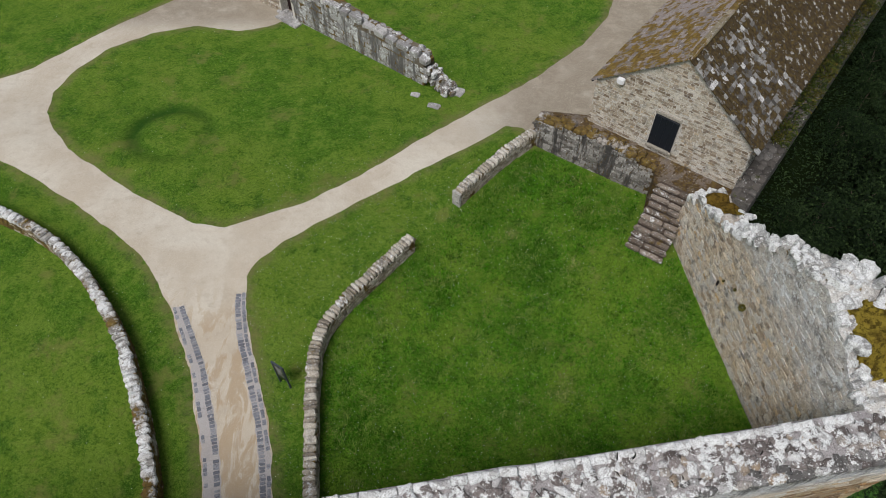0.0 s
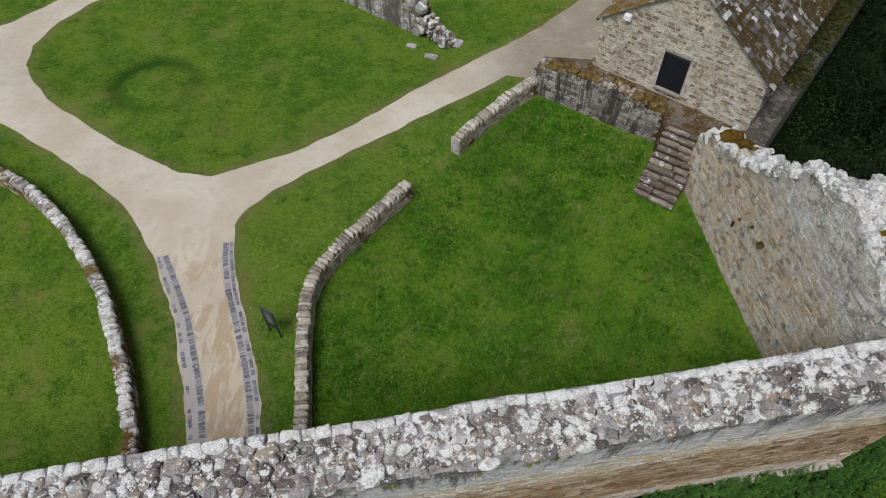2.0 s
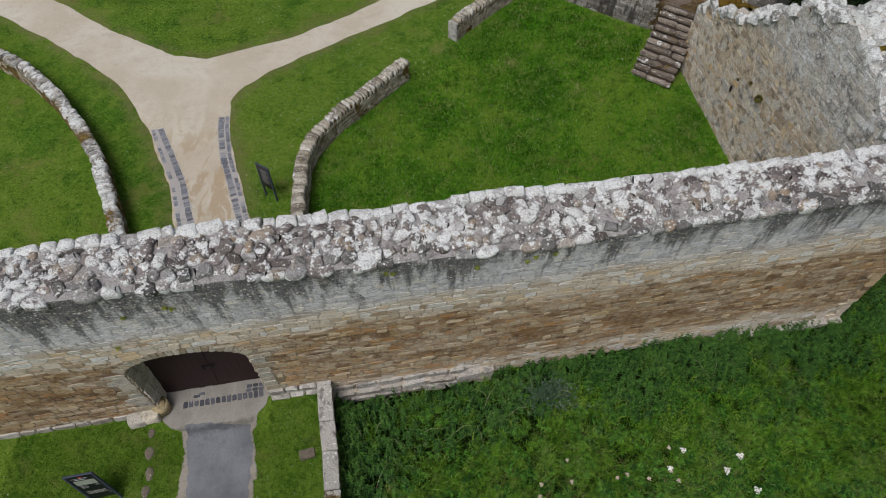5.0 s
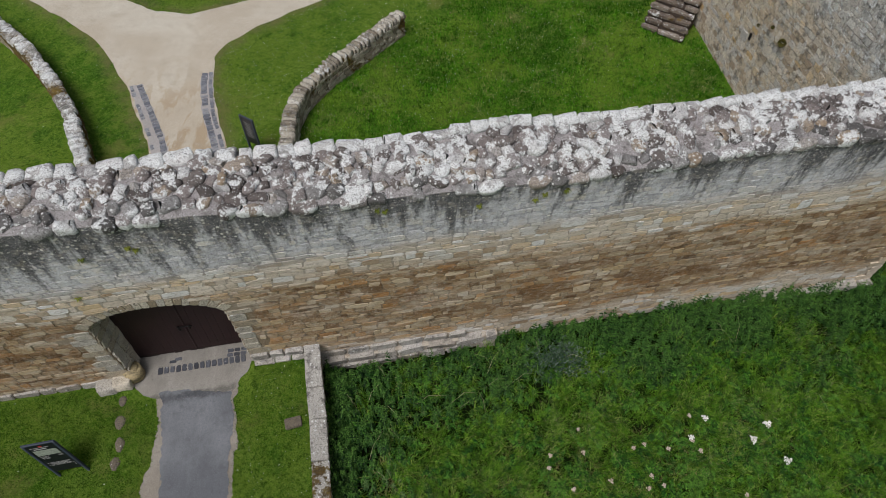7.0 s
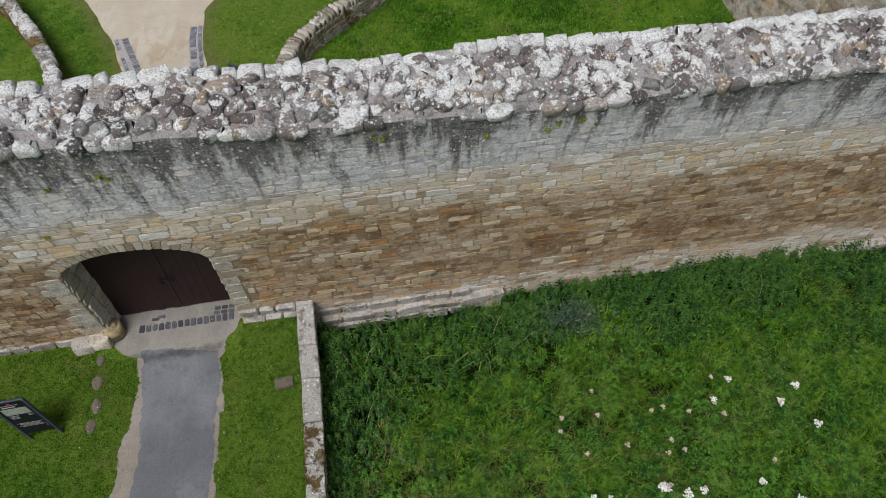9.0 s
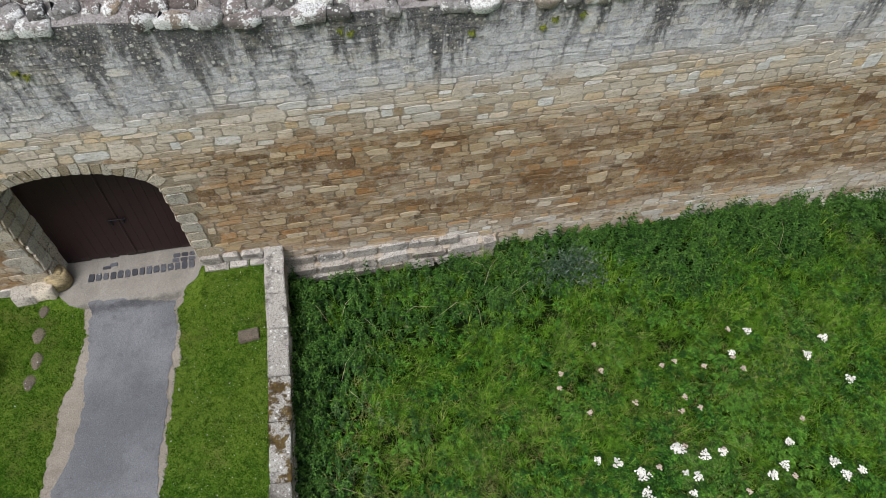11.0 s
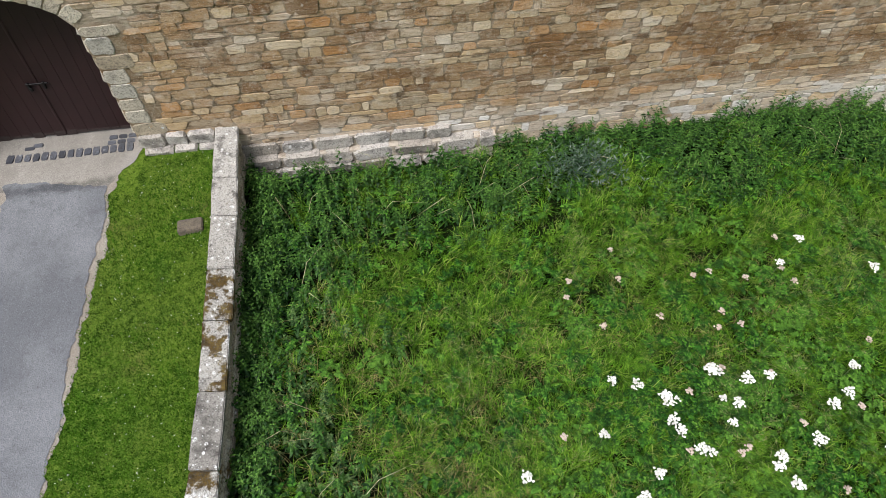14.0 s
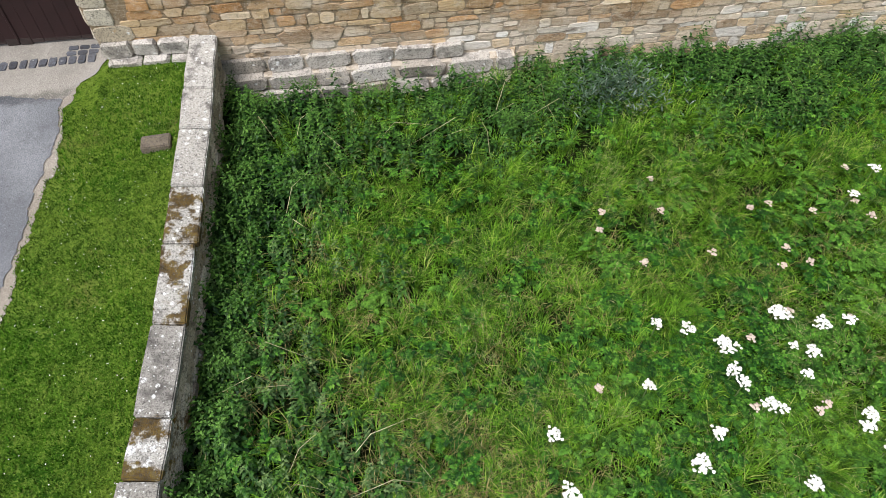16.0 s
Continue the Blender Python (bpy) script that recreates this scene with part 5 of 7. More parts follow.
bm = bmesh.new()
front = [bm.verts.new(hp(a, 0.04, z)) for a, z in ((-HALF, HB - 4), (HALF, HB - 6), (HALF, EAVE), (0, APEX), (-HALF, EAVE))]
back = [bm.verts.new(hp(a, HLEN, z)) for a, z in ((-HALF, HB - 4), (HALF, HB - 6), (HALF, EAVE), (0, APEX), (-HALF, EAVE))]
bm.faces.new(front)
bm.faces.new(back[::-1])
for i in range(5):
    bm.faces.new((front[i], back[i], back[(i + 1) % 5], front[(i + 1) % 5]))
part("wall", bm, HOUSE_MORTAR, house)


def gable_frame(a, z):
    return hp(a, 0.036, z), HG, -HN, EZ


D0, D1, DZ0, DZ1 = -0.64, 0.52, 3.27, 5.02
gst = lay_courses(np.random.default_rng(51), -HALF, HALF, 2.2, APEX, gable_frame,
                  lambda a, z, l, h: z + h / 2 < APEX - 0.10 - abs(a) * (APEX - EAVE) / HALF - l * 0.2 and not (D0 - 0.04 - l / 2 < a < D1 + 0.04 + l / 2 and DZ0 - 0.2 < z < DZ1 + 0.25),
                  lo=(0.08, 0.16), lengths=(0.14, 0.40), depth=(0.002, 0.010))
part("gable_stonework", stones_joined("gable_stonework", BLOCKS, gst, 52), HOUSE_JOINED, house, kind="stuff")
est = lay_courses(np.random.default_rng(53), 0.0, 16.0, 1.0, EAVE - 0.1, lambda b, z: (hp(HALF, b, z), HN, HG, EZ), lambda s, z, l, h: True, lo=(0.14, 0.24), lengths=(0.25, 0.6), depth=(-0.01, 0.02))
part("side_stonework", stones_joined("side_stonework", BLOCKS, est, 54), RETAIN_JOINED, house, kind="stuff")
HT = Matrix(((HG[0], HN[0], 0, 0), (HG[1], HN[1], 0, 0), (0, 0, 1, 0), (0, 0, 0, 1)))
door = part("door", bevelled(Matrix.Translation(hp((D0 + D1) / 2, -0.005, (DZ0 + DZ1) / 2)) @ HT, (D1 - D0, 0.06, DZ1 - DZ0), 0.008), SLATE_BLUE, house, "dark blue-black boarded door")
for k in range(4):
    part("board", bevelled(Matrix.Translation(hp(D0 + (k + 0.5) * (D1 - D0) / 4, -0.04, (DZ0 + DZ1) / 2)) @ HT, ((D1 - D0) / 4 - 0.012, 0.03, DZ1 - DZ0 - 0.14), 0.005), SLATE_BLUE, door)
FRAME_STONE = rubble_stone("door_stone", False, [(0.0, (0.36, 0.33, 0.27)), (1.0, (0.42, 0.39, 0.33))], white=0.05, dark=0.3)
part("door_sill", bevelled(Matrix.Translation(hp((D0 + D1) / 2, -0.03, DZ0 - 0.11)) @ HT, (D1 - D0 + 0.12, 0.18, 0.15), 0.02), FRAME_STONE, house)
part("door_lintel", bevelled(Matrix.Translation(hp((D0 + D1) / 2, 0.0, DZ1 + 0.12)) @ HT, (D1 - D0 + 0.1, 0.10, 0.18), 0.02), FRAME_STONE, house)
for a in (D0 + 0.03, D1 - 0.03):
    part("door_frame", bevelled(Matrix.Translation(hp(a, -0.045, (DZ0 + DZ1) / 2)) @ HT, (0.07, 0.06, DZ1 - DZ0), 0.008), SLATE_BLUE, door)
part("door_frame", bevelled(Matrix.Translation(hp((D0 + D1) / 2, -0.045, DZ1 - 0.035)) @ HT, (D1 - D0 - 0.13, 0.06, 0.07), 0.008), SLATE_BLUE, door)
# roof of stone slates
run = math.hypot(HALF + 0.22, (APEX - EAVE) * (HALF + 0.22) / HALF)
for side, material in ((-1, ROOF_W), (1, ROOF_E)):
    slope_dir = tidy(HG * side * HALF + EZ * (EAVE - APEX))
    nrm = tidy(np.cross(HN, slope_dir))
    nrm = nrm if nrm[2] > 0 else -nrm
    o = hp(0, -0.10, APEX + 0.05)
    bm = bmesh.new()
    q = [bm.verts.new(o + slope_dir * a + HN * b + nrm * -0.03) for a, b in ((0, 0.06), (run - 0.05, 0.06), (run - 0.05, HLEN), (0, HLEN))]
    f = bm.faces.new(q)
    bmesh.ops.solidify(bm, geom=[f], thickness=0.06)
    deck = part("roof_slope", bm, ROOF_DECK, house, "roof slope of stone slates, mossed")
    slates, rest, a, row = [], [], run, 0
    gR = np.random.default_rng(60 + side)
    while a > 0.05:
        hgt = 0.18 + 0.17 * a / run
        hgt *= gR.uniform(0.9, 1.1)
        b = -0.06
        while b < HLEN - 0.5:
            l = gR.uniform(0.18, 0.42)
            c = o + slope_dir * (a - hgt / 2) + HN * (b + l / 2) + nrm * gR.uniform(0.0, 0.012)
            n2 = tidy(nrm - slope_dir * 0.10 + HN * gR.normal(0, 0.01))
            v = tidy(-slope_dir - n2 * (-slope_dir @ n2))
            (slates if b < 5.0 else rest).append(posed(c, HN * -side, n2, v, l - 0.012, gR.uniform(0.035, 0.06), hgt + 0.06))
            b += l
        a -= hgt
        row += 1
    FLAT = [stone_shape(s + 90, 0.025, 0.94) for s in range(8)]
    extra = slates[300:] + rest
    stone_parts("slate", stone_meshes("slate", FLAT, material), slates[:300], deck, 61)
    part("slates", stones_joined("slates", FLAT, extra, 62), material, deck, kind="stuff")
bm = bmesh.new()
for k in range(39):
    box_bm(bm, Matrix.Translation(hp(0, -0.05 + k * 0.6 + 0.3, APEX + 0.09)) @ HT @ Matrix.Rotation(rng.normal(0, 0.02), 4, "Z"), (0.30, 0.585, 0.10))
bmesh.ops.bevel(bm, geom=bm.edges[:], offset=0.03, segments=1, affect="EDGES")
part("ridge", bm, RIDGE_STONE, house, "stone ridge pieces", kind="stuff")
for side in (-1, 1):
    a0 = side * (HALF + 0.12)
    bm = bmesh.new()
    box_bm(bm, Matrix.Translation(hp(a0 + side * 0.06, HLEN / 2 - 0.1, EAVE - 0.13)) @ HT, (0.11, HLEN, 0.09))
    bmesh.ops.bevel(bm, geom=bm.edges[:], offset=0.03, segments=2, affect="EDGES")
    part("gutter", bm, IRON, house, "black metal gutter")
lamp = empty("floodlight", "white box fixed high on the gable wall", "lamp")
part("box", bevelled(Matrix.Translation(hp(-2.62, -0.14, 5.98)) @ HT, (0.34, 0.22, 0.30), 0.04, 2), WHITE_BOX, lamp)
part("bracket", bevelled(Matrix.Translation(hp(-2.62, -0.02, 5.9)) @ HT, (0.10, 0.10, 0.12), 0.01), WHITE_BOX, lamp)
# wall-walk ledge running on beside the house, its stone coloured dark for shade
ledge = empty("wall_walk", "mossy wall running beside the house, coloured dark for its shade", "wall", kind="structure")
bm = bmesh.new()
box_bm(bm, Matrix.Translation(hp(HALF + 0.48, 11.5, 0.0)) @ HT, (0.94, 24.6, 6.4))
part("core", bm, SHADED_LEDGE, ledge)
lcaps = []
gL = np.random.default_rng(66)
for a in (0.18, 0.48, 0.78):
    b = -0.8
    while b < 23:
        l = gL.uniform(0.35, 0.7)
        lcaps.append(posed(hp(HALF + a, b + l / 2, 3.16), HN, EZ, HG, l, 0.14, 0.38))
        b += l
part("head_stones", stones_joined("head_stones", LUMPS, lcaps, 67, False), SHADED_LEDGE, ledge, kind="stuff")

# ---- retaining wall, terrace and steps ----
RA, RB = np.array((4.62, 26.15, 0)), np.array((10.05, 22.62, 0))
RD = tidy(RB - RA)
RN = np.array((RD[1], -RD[0], 0))
RN = RN if RN[1] < 0 else -RN
RL = float(np.linalg.norm(RB - RA))
terrace = empty("terrace", "dark stained retaining wall with a mossy ledge before the house", "wall", kind="structure")


def ret_top(s):
    return float(np.interp(s, [0, 1.2, 3, 5, 6.5], [2.45, 2.75, 2.85, 2.75, 2.5])) + 0.05 * math.sin(s * 5)


rst = lay_courses(np.random.default_rng(71), 0.0, RL, 0.3, 2.9, lambda s, z: (RA + RD * s + EZ * z, RD, RN, EZ), lambda s, z, l, h: z + h / 2 < ret_top(s), lo=(0.12, 0.24), lengths=(0.18, 0.48), depth=(0, 0.04))
part("stonework", stones_joined("stonework", BLOCKS, rst, 72), RETAIN_JOINED, terrace, kind="stuff")
bm = bmesh.new()
topo = [RA - RN * 0.02, RB - RN * 0.02, np.array((9.75, 21.7, 0)), np.array((11.5, 20.6, 0)), hp(HALF, -0.9, 0), hp(HALF, 0.1, 0), hp(-HALF, 0.1, 0), hp(-HALF, 0.5, 0), RA - RN * 0.75]
zt = [2.4, 2.45, 2.72, 2.72, 2.72, 2.80, 2.85, 2.8, 2.5]
up = [bm.verts.new((p[0], p[1], z)) for p, z in zip(topo, zt)]
dn = [bm.verts.new((p[0], p[1], -0.5)) for p in topo]
bm.faces.new(up)
for i in range(len(up)):
    j = (i + 1) % len(up)
    bm.faces.new((up[i], up[j], dn[j], dn[i]))
bmesh.ops.triangulate(bm, faces=bm.faces[:])
bmesh.ops.recalc_face_normals(bm, faces=bm.faces[:])
part("ledge", bm, MOSS_TOP, terrace, "mossy flagged ledge")
tcap = []
gT = np.random.default_rng(73)
for row in range(2):
    s = 0.0
    while s < RL - 0.2:
        l = gT.uniform(0.25, 0.6)
        tcap.append(posed(RA + RD * (s + l / 2) - RN * (0.16 + 0.32 * row) + EZ * (ret_top(s) - 0.13), RD, EZ, -RN, l, gT.uniform(0.14, 0.26), gT.uniform(0.3, 0.42)))
        s += l
stone_parts("head_stone", stone_meshes("head_stone", LUMPS, rubble_stone("ledge_head_stone", False, white=0.25, moss=0.27, dark=0.5), False), tcap, terrace, 74)
stairs = empty("stairs", "worn flight of stained stone steps up to the terrace", "stairs", kind="structure")
SD, SW = tidy((0.56, 0.83, 0)), tidy((0.83, -0.56, 0))
SA = np.array((8.38, 19.34, 0))
NST = 11
STEP_MESHES = stone_meshes("tread_stone", [stone_shape(s + 600, 0.035, 0.92, 0.1) for s in range(8)], STEP_STONE)
ST = Matrix(((SW[0], SD[0], 0, 0), (SW[1], SD[1], 0, 0), (0, 0, 1, 0), (0, 0, 0, 1)))
for i in range(NST):
    z = 0.92 + i * 0.187
    p = SA + SD * (0.25 * i + 0.2) + SW * (0.9 + 0.02 * math.sin(i * 2))
    # step block in the darkened stone, so its riser looks shaded
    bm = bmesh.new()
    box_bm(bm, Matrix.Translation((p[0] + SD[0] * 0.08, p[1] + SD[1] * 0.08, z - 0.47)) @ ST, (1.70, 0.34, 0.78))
    step = part("step", bm, SHADED_RISER, stairs)
    w, treads = -0.9, []
    while w < 0.85:
        l = min(gT.uniform(0.55, 1.3), 0.95 - w)
        treads.append(posed(p + SW * (w + l / 2) + SD * gT.normal(-0.02, 0.03) + EZ * (z - 0.11), SW, EZ, SD, l * 0.98, 0.11 + gT.normal(0, 0.018), gT.uniform(0.23, 0.29)))
        w += l
    stone_parts("tread_stone", STEP_MESHES, treads, step, 90 + i)

# ---- ruined wall across the lawn ----
ruin = empty("ruined_wall", "ruined grey ashlar wall ending in a rubble tail", "wall", kind="structure")
QA, QB = np.array((-9.4, 37.95, 0)), np.array((-1.05, 31.2, 0))
QD = tidy(QB - QA)
QN = np.array((QD[1], -QD[0], 0))
QN = QN if QN[1] < 0 else -QN
QL = float(np.linalg.norm(QB - QA))


def ruin_top(s):
    return float(np.interp(s, [0, 2.5, 4, 6, 8.5, 10, 11], [2.6, 2.6, 2.7, 2.45, 2.4, 2.3, 1.9])) + 0.06 * math.sin(s * 4)


gQ = np.random.default_rng(81)
qst = lay_courses(gQ, 0.0, QL, -0.1, 2.8, lambda s, z: (QA + QD * s + EZ * z, QD, QN, EZ), lambda s, z, l, h: z + h / 2 < ruin_top(s) - 0.1, lo=(0.30, 0.42), lengths=(0.45, 0.95), depth=(0.004, 0.014))
RUIN_STOPS = [(0.0, (0.26, 0.255, 0.25)), (0.5, (0.37, 0.365, 0.355)), (1.0, (0.48, 0.475, 0.46))]
RUIN_JOINED = rubble_stone("ruin_stone_joined", True, RUIN_STOPS, white=0.6, dark=0.4, streak=0.75)
RUIN_PIECE = rubble_stone("ruin_stone", False, RUIN_STOPS, white=0.5, moss=0.06, dark=0.5)
part("stonework", stones_joined("stonework", BLOCKS, qst, 82), RUIN_JOINED, ruin, kind="stuff")
bm = bmesh.new()
rows = []
for s in np.linspace(0, QL - 0.1, 24):
    p = QA + QD * s
    t = ruin_top(s) - 0.15
    rows.append([bm.verts.new(v) for v in (p - EZ, p + EZ * t, p - QN * 0.95 + EZ * (t + 0.02), p - QN * 0.95 - EZ)])
for r, q in zip(rows, rows[1:]):
    for i in range(3):
        bm.faces.new((r[i], q[i], q[i + 1], r[i + 1]))
bm.faces.new(rows[0])
bm.faces.new(rows[-1][::-1])
part("core", bm, RETAIN_CORE, ruin)
qcap = []
qblocks = []
for f in (0.20, 0.52, 0.80):
    s = 0.0
    while s < QL - 0.3:
        l = gQ.uniform(0.6, 1.05) if f < 0.3 else gQ.uniform(0.3, 0.6)
        at_ = QA + QD * (s + l / 2) - QN * f + EZ * (ruin_top(s) - 0.30)
        if f < 0.3:
            qblocks.append(posed(at_, QD, EZ, -QN, l * 0.97, gQ.uniform(0.30, 0.42), 0.46))
        elif gQ.random() > 0.15:
            qcap.append(posed(at_, QD, EZ, -QN, l * 0.97, gQ.uniform(0.12, 0.34), 0.32))
        s += l
stone_parts("top_block", stone_meshes("top_block", [stone_shape(s + 400, 0.04, 0.88, 0.25) for s in range(6)], RUIN_PIECE), qblocks, ruin, 84)
tail = []
for k in range(70):
    t = gQ.random()
    p = QB + QD * (t * 1.7) - QN * gQ.uniform(0.0, 0.9)
    zz = float(ground_z(p[0], p[1])) + max(0.0, 1.5 - 1.5 * t) * gQ.uniform(0.3, 1.0)
    r = gQ.uniform(0.16, 0.36)
    a = gQ.uniform(0, 6.28)
    tail.append(posed((p[0], p[1], zz - 0.1), (math.cos(a), math.sin(a), 0), EZ, (-math.sin(a), math.cos(a), 0), r, r * 0.9, r))
stone_parts("head_stone", stone_meshes("head_stone", LUMPS, RUIN_PIECE, False), qcap, ruin, 83)
stone_parts("tail_stone", stone_meshes("tail_stone", [stone_shape(s + 700, 0.10, 0.8, 0.3) for s in range(8)], rubble_stone("ruin_tail_stone", False, [(0.0, (0.12, 0.10, 0.08)), (0.5, (0.24, 0.22, 0.19)), (1.0, (0.48, 0.47, 0.45))], white=0.75, moss=0.12, dark=0.6, spread_at=2.0)), tail, ruin, 86)
# doorway beyond the wall's end, and the wall running on
wst = lay_courses(gQ, -5.0, -0.05, -0.1, 2.8, lambda s, z: (QA + QD * s + EZ * z, QD, QN, EZ), lambda s, z, l, h: z < 2.5 and not (-1.25 - l / 2 < s < -0.25 + l / 2 and z < 2.1), lo=(0.14, 0.22), lengths=(0.2, 0.5), depth=(0.0, 0.012))
part("doorway_stonework", stones_joined("doorway_stonework", BLOCKS, wst, 85), HOUSE_JOINED, ruin, "brown rubble round the doorway", kind="stuff")
bm = bmesh.new()
QT = Matrix(((QD[0], -QN[0], 0, 0), (QD[1], -QN[1], 0, 0), (0, 0, 1, 0), (0, 0, 0, 1)))
for a, b, z0, z1 in ((-5.0, -1.28, -1.0, 2.55), (-1.28, -0.22, 2.1, 2.55), (-0.22, 0.0, -1.0, 2.55)):
    c = QA + QD * ((a + b) / 2) - QN * 0.49 + EZ * ((z0 + z1) / 2)
    box_bm(bm, Matrix.Translation(Vector(c)) @ QT, (b - a, 0.95, z1 - z0))
part("doorway_core", bm, HOUSE_MORTAR, ruin)
# dark panel added for the shade inside the open doorway
dark_panel = part("doorway_panel", bevelled(Matrix.Translation(Vector(QA - QD * 0.75 - QN * 0.6 + EZ * 1.1)) @ QT, (1.06, 0.06, 2.1), 0.01), DOOR_WOOD, ruin, "dark panel set back in the doorway, added for its shaded opening")
gw = empty("doorstep", "broad flat stone flags before a doorway", "paving", kind="structure")
for i in range(6):
    p = np.array((-10.35 + 0.62 * (i % 3) * 0.8, 38.25 - 0.45 * (i % 3) + 0.62 * (i // 3), 0))
    part("flag", bevelled(Matrix.Translation((p[0], p[1], float(ground_z(p[0], p[1])) + 0.06)) @ Matrix.Rotation(-0.68, 4, "Z"), (0.62, 0.58, 0.16), 0.03), RUIN_PIECE, gw)
for x, y, l, w in ((-0.53, 29.35, 0.75, 0.4), (-1.6, 30.4, 0.55, 0.35), (0.75, 30.7, 0.85, 0.7)):
    m = posed((x, y, float(ground_z(x, y)) - 0.08), (0.9, -0.43, 0), (0, 0, 1), (0.43, 0.9, 0), l, 0.15, w)
    s = new("fallen_stone", stone_meshes("fallen_stone", BLOCKS[2:3], RUIN_PIECE)[0])
    s.matrix_basis = Matrix([list(r) for r in m] + [[0, 0, 0, 1]])
    tagged(s, "flat grey stone lying sunk in the lawn", "stone", "stones in the lawn")


# ---- signs and small things ----


def sign(name, label, foot_a, foot_b, lean_dir, top, size, text_rows, picture):
    """A board on two posts: feet a and b, leaning back along lean_dir."""
    s = empty(name, label, "sign")
    a, b = np.array(foot_a), np.array(foot_b)
    u = tidy(b - a)
    w, h = size
    up_ = tidy(np.array(lean_dir))
    n = tidy(np.cross(u, up_))
    c = (a + b) / 2 + up_ * (top - h / 2)
    T = Matrix(((u[0], n[0], up_[0], c[0]), (u[1], n[1], up_[1], c[1]), (u[2], n[2], up_[2], c[2]), (0, 0, 0, 1)))
    for sx in (-1, 1):
        bm = bevelled(T @ Matrix.Translation((sx * (w / 2 + 0.02), 0, -(top / 2 - h / 2 + 0.1))), (0.06, 0.07, top + 0.2), 0.008)
        part("post", bm, SIGN_FRAME, s)
    part("rail", bevelled(T @ Matrix.Translation((0, 0, h / 2 + 0.02)), (w + 0.1, 0.06, 0.05), 0.008), SIGN_FRAME, s)
    board = part("board", bevelled(T, (w, 0.04, h), 0.005), SIGN_FACE, s)
    for x, z, ww, hh, m in text_rows:
        bm = bmesh.new()
        box_bm(bm, T @ Matrix.Translation((x, 0.022, z)), (ww, 0.004, hh))
        part("print", bm, m, board)
    if picture:
        x, z, ww, hh = picture
        bm = bmesh.new()
        box_bm(bm, T @ Matrix.Translation((x, 0.022, z)), (ww, 0.004, hh))
        part("picture", bm, SIGN_PICTURE, board)
    return s


zg = float(ground_z(-9.7, 1.4))
sign("welcome_sign", "black information board on blue-grey posts beside the drive", (-10.14, 1.34, zg), (-9.38, 1.49, zg), (-0.25, 0.14, 1.0), 1.52, (0.70, 1.28),
     [(0.0, 0.56, 0.07, 0.05, SIGN_RED), (-0.05, 0.515, 0.45, 0.012, SIGN_WHITE), (-0.06, 0.45, 0.30, 0.035, SIGN_WHITE)]
     + [(-0.16, 0.10 - 0.035 * i, 0.22 - 0.05 * (i % 2), 0.008, SIGN_WHITE) for i in range(4)] + [(0.22, 0.10 - 0.035 * i, 0.12, 0.008, SIGN_WHITE) for i in range(2)]
     + [(0.0, -0.22 - 0.033 * i, 0.56 - 0.08 * (i % 3), 0.008, SIGN_WHITE) for i in range(5)] + [(0.29, -0.36 - 0.05 * i, 0.02, 0.02, SIGN_WHITE) for i in range(3)], (0.0, 0.27, 0.56, 0.24))
zi = float(ground_z(-6.3, 12.6))
sign("court_sign", "small black information board standing on the grass verge", (-6.68, 12.69, zi), (-6.18, 12.37, zi), (-0.02, 0.0, 1.0), 1.70, (0.50, 1.15),
     [(0.0, 0.36 - 0.09 * i, 0.36 - 0.08 * (i % 3), 0.02, SIGN_WHITE) for i in range(8)], None)

SUNK_SLAB = rubble_stone("sunk_slab", False, [(0.0, (0.14, 0.115, 0.085)), (1.0, (0.20, 0.17, 0.13))], white=0.1, dark=0.5)
slab = part("stone_slab", bevelled(Matrix.Translation((-4.07, 2.68, float(ground_z(-4.07, 2.68)) + 0.03)) @ Matrix.Rotation(0.25, 4, "Z"), (0.46, 0.30, 0.14), 0.02, 2), SUNK_SLAB)
tagged(slab, "small flat brown stone slab sunk in the grass", "stone slab")
for x, y, l, w in ((-8.93, 3.35, 0.25, 0.3), (-8.86, 2.74, 0.32, 0.4), (-8.72, 2.13, 0.28, 0.42), (-8.73, 1.62, 0.3, 0.36)):
    m = posed((x, y, float(ground_z(x, y)) - 0.09), (0.95, 0.3, 0), (0, 0, 1), (-0.3, 0.95, 0), l, 0.13, w)
    s = new("stepping_stone", stone_meshes("stepping_stone", LUMPS[4:5], SUNK_SLAB, False)[0])
    s.matrix_basis = Matrix([list(r) for r in m] + [[0, 0, 0, 1]])
    tagged(s, "flat grey stone set in the grass", "stone", "stones in the drive's lawn")

# ---- plants ----


def blades(pos, height, width, ang, lean, up=2):
    """Grass blades: a base of two points, a middle pair, a tip; arrays of one length."""
    n = len(pos)
    d = np.c_[np.cos(ang), np.sin(ang), np.zeros(n)]
    side = np.c_[-np.sin(ang), np.cos(ang), np.zeros(n)] * width[:, None] / 2
    mid_ = pos + d * (lean * height * 0.3)[:, None] + np.array((0, 0, 1)) * (height * 0.62)[:, None]
    tip = pos + d * (lean * height)[:, None] + np.array((0, 0, 1)) * (height * (1.0 - 0.35 * lean))[:, None]
    v = np.stack([pos - side, pos + side, mid_ - side * 0.8, mid_ + side * 0.8, tip], 1).reshape(-1, 3)
    b = 5 * np.arange(n)[:, None, None]
    f = np.array([[0, 1, 3], [0, 3, 2], [2, 3, 4]])[None] + b
    return v, f.reshape(-1, 3)


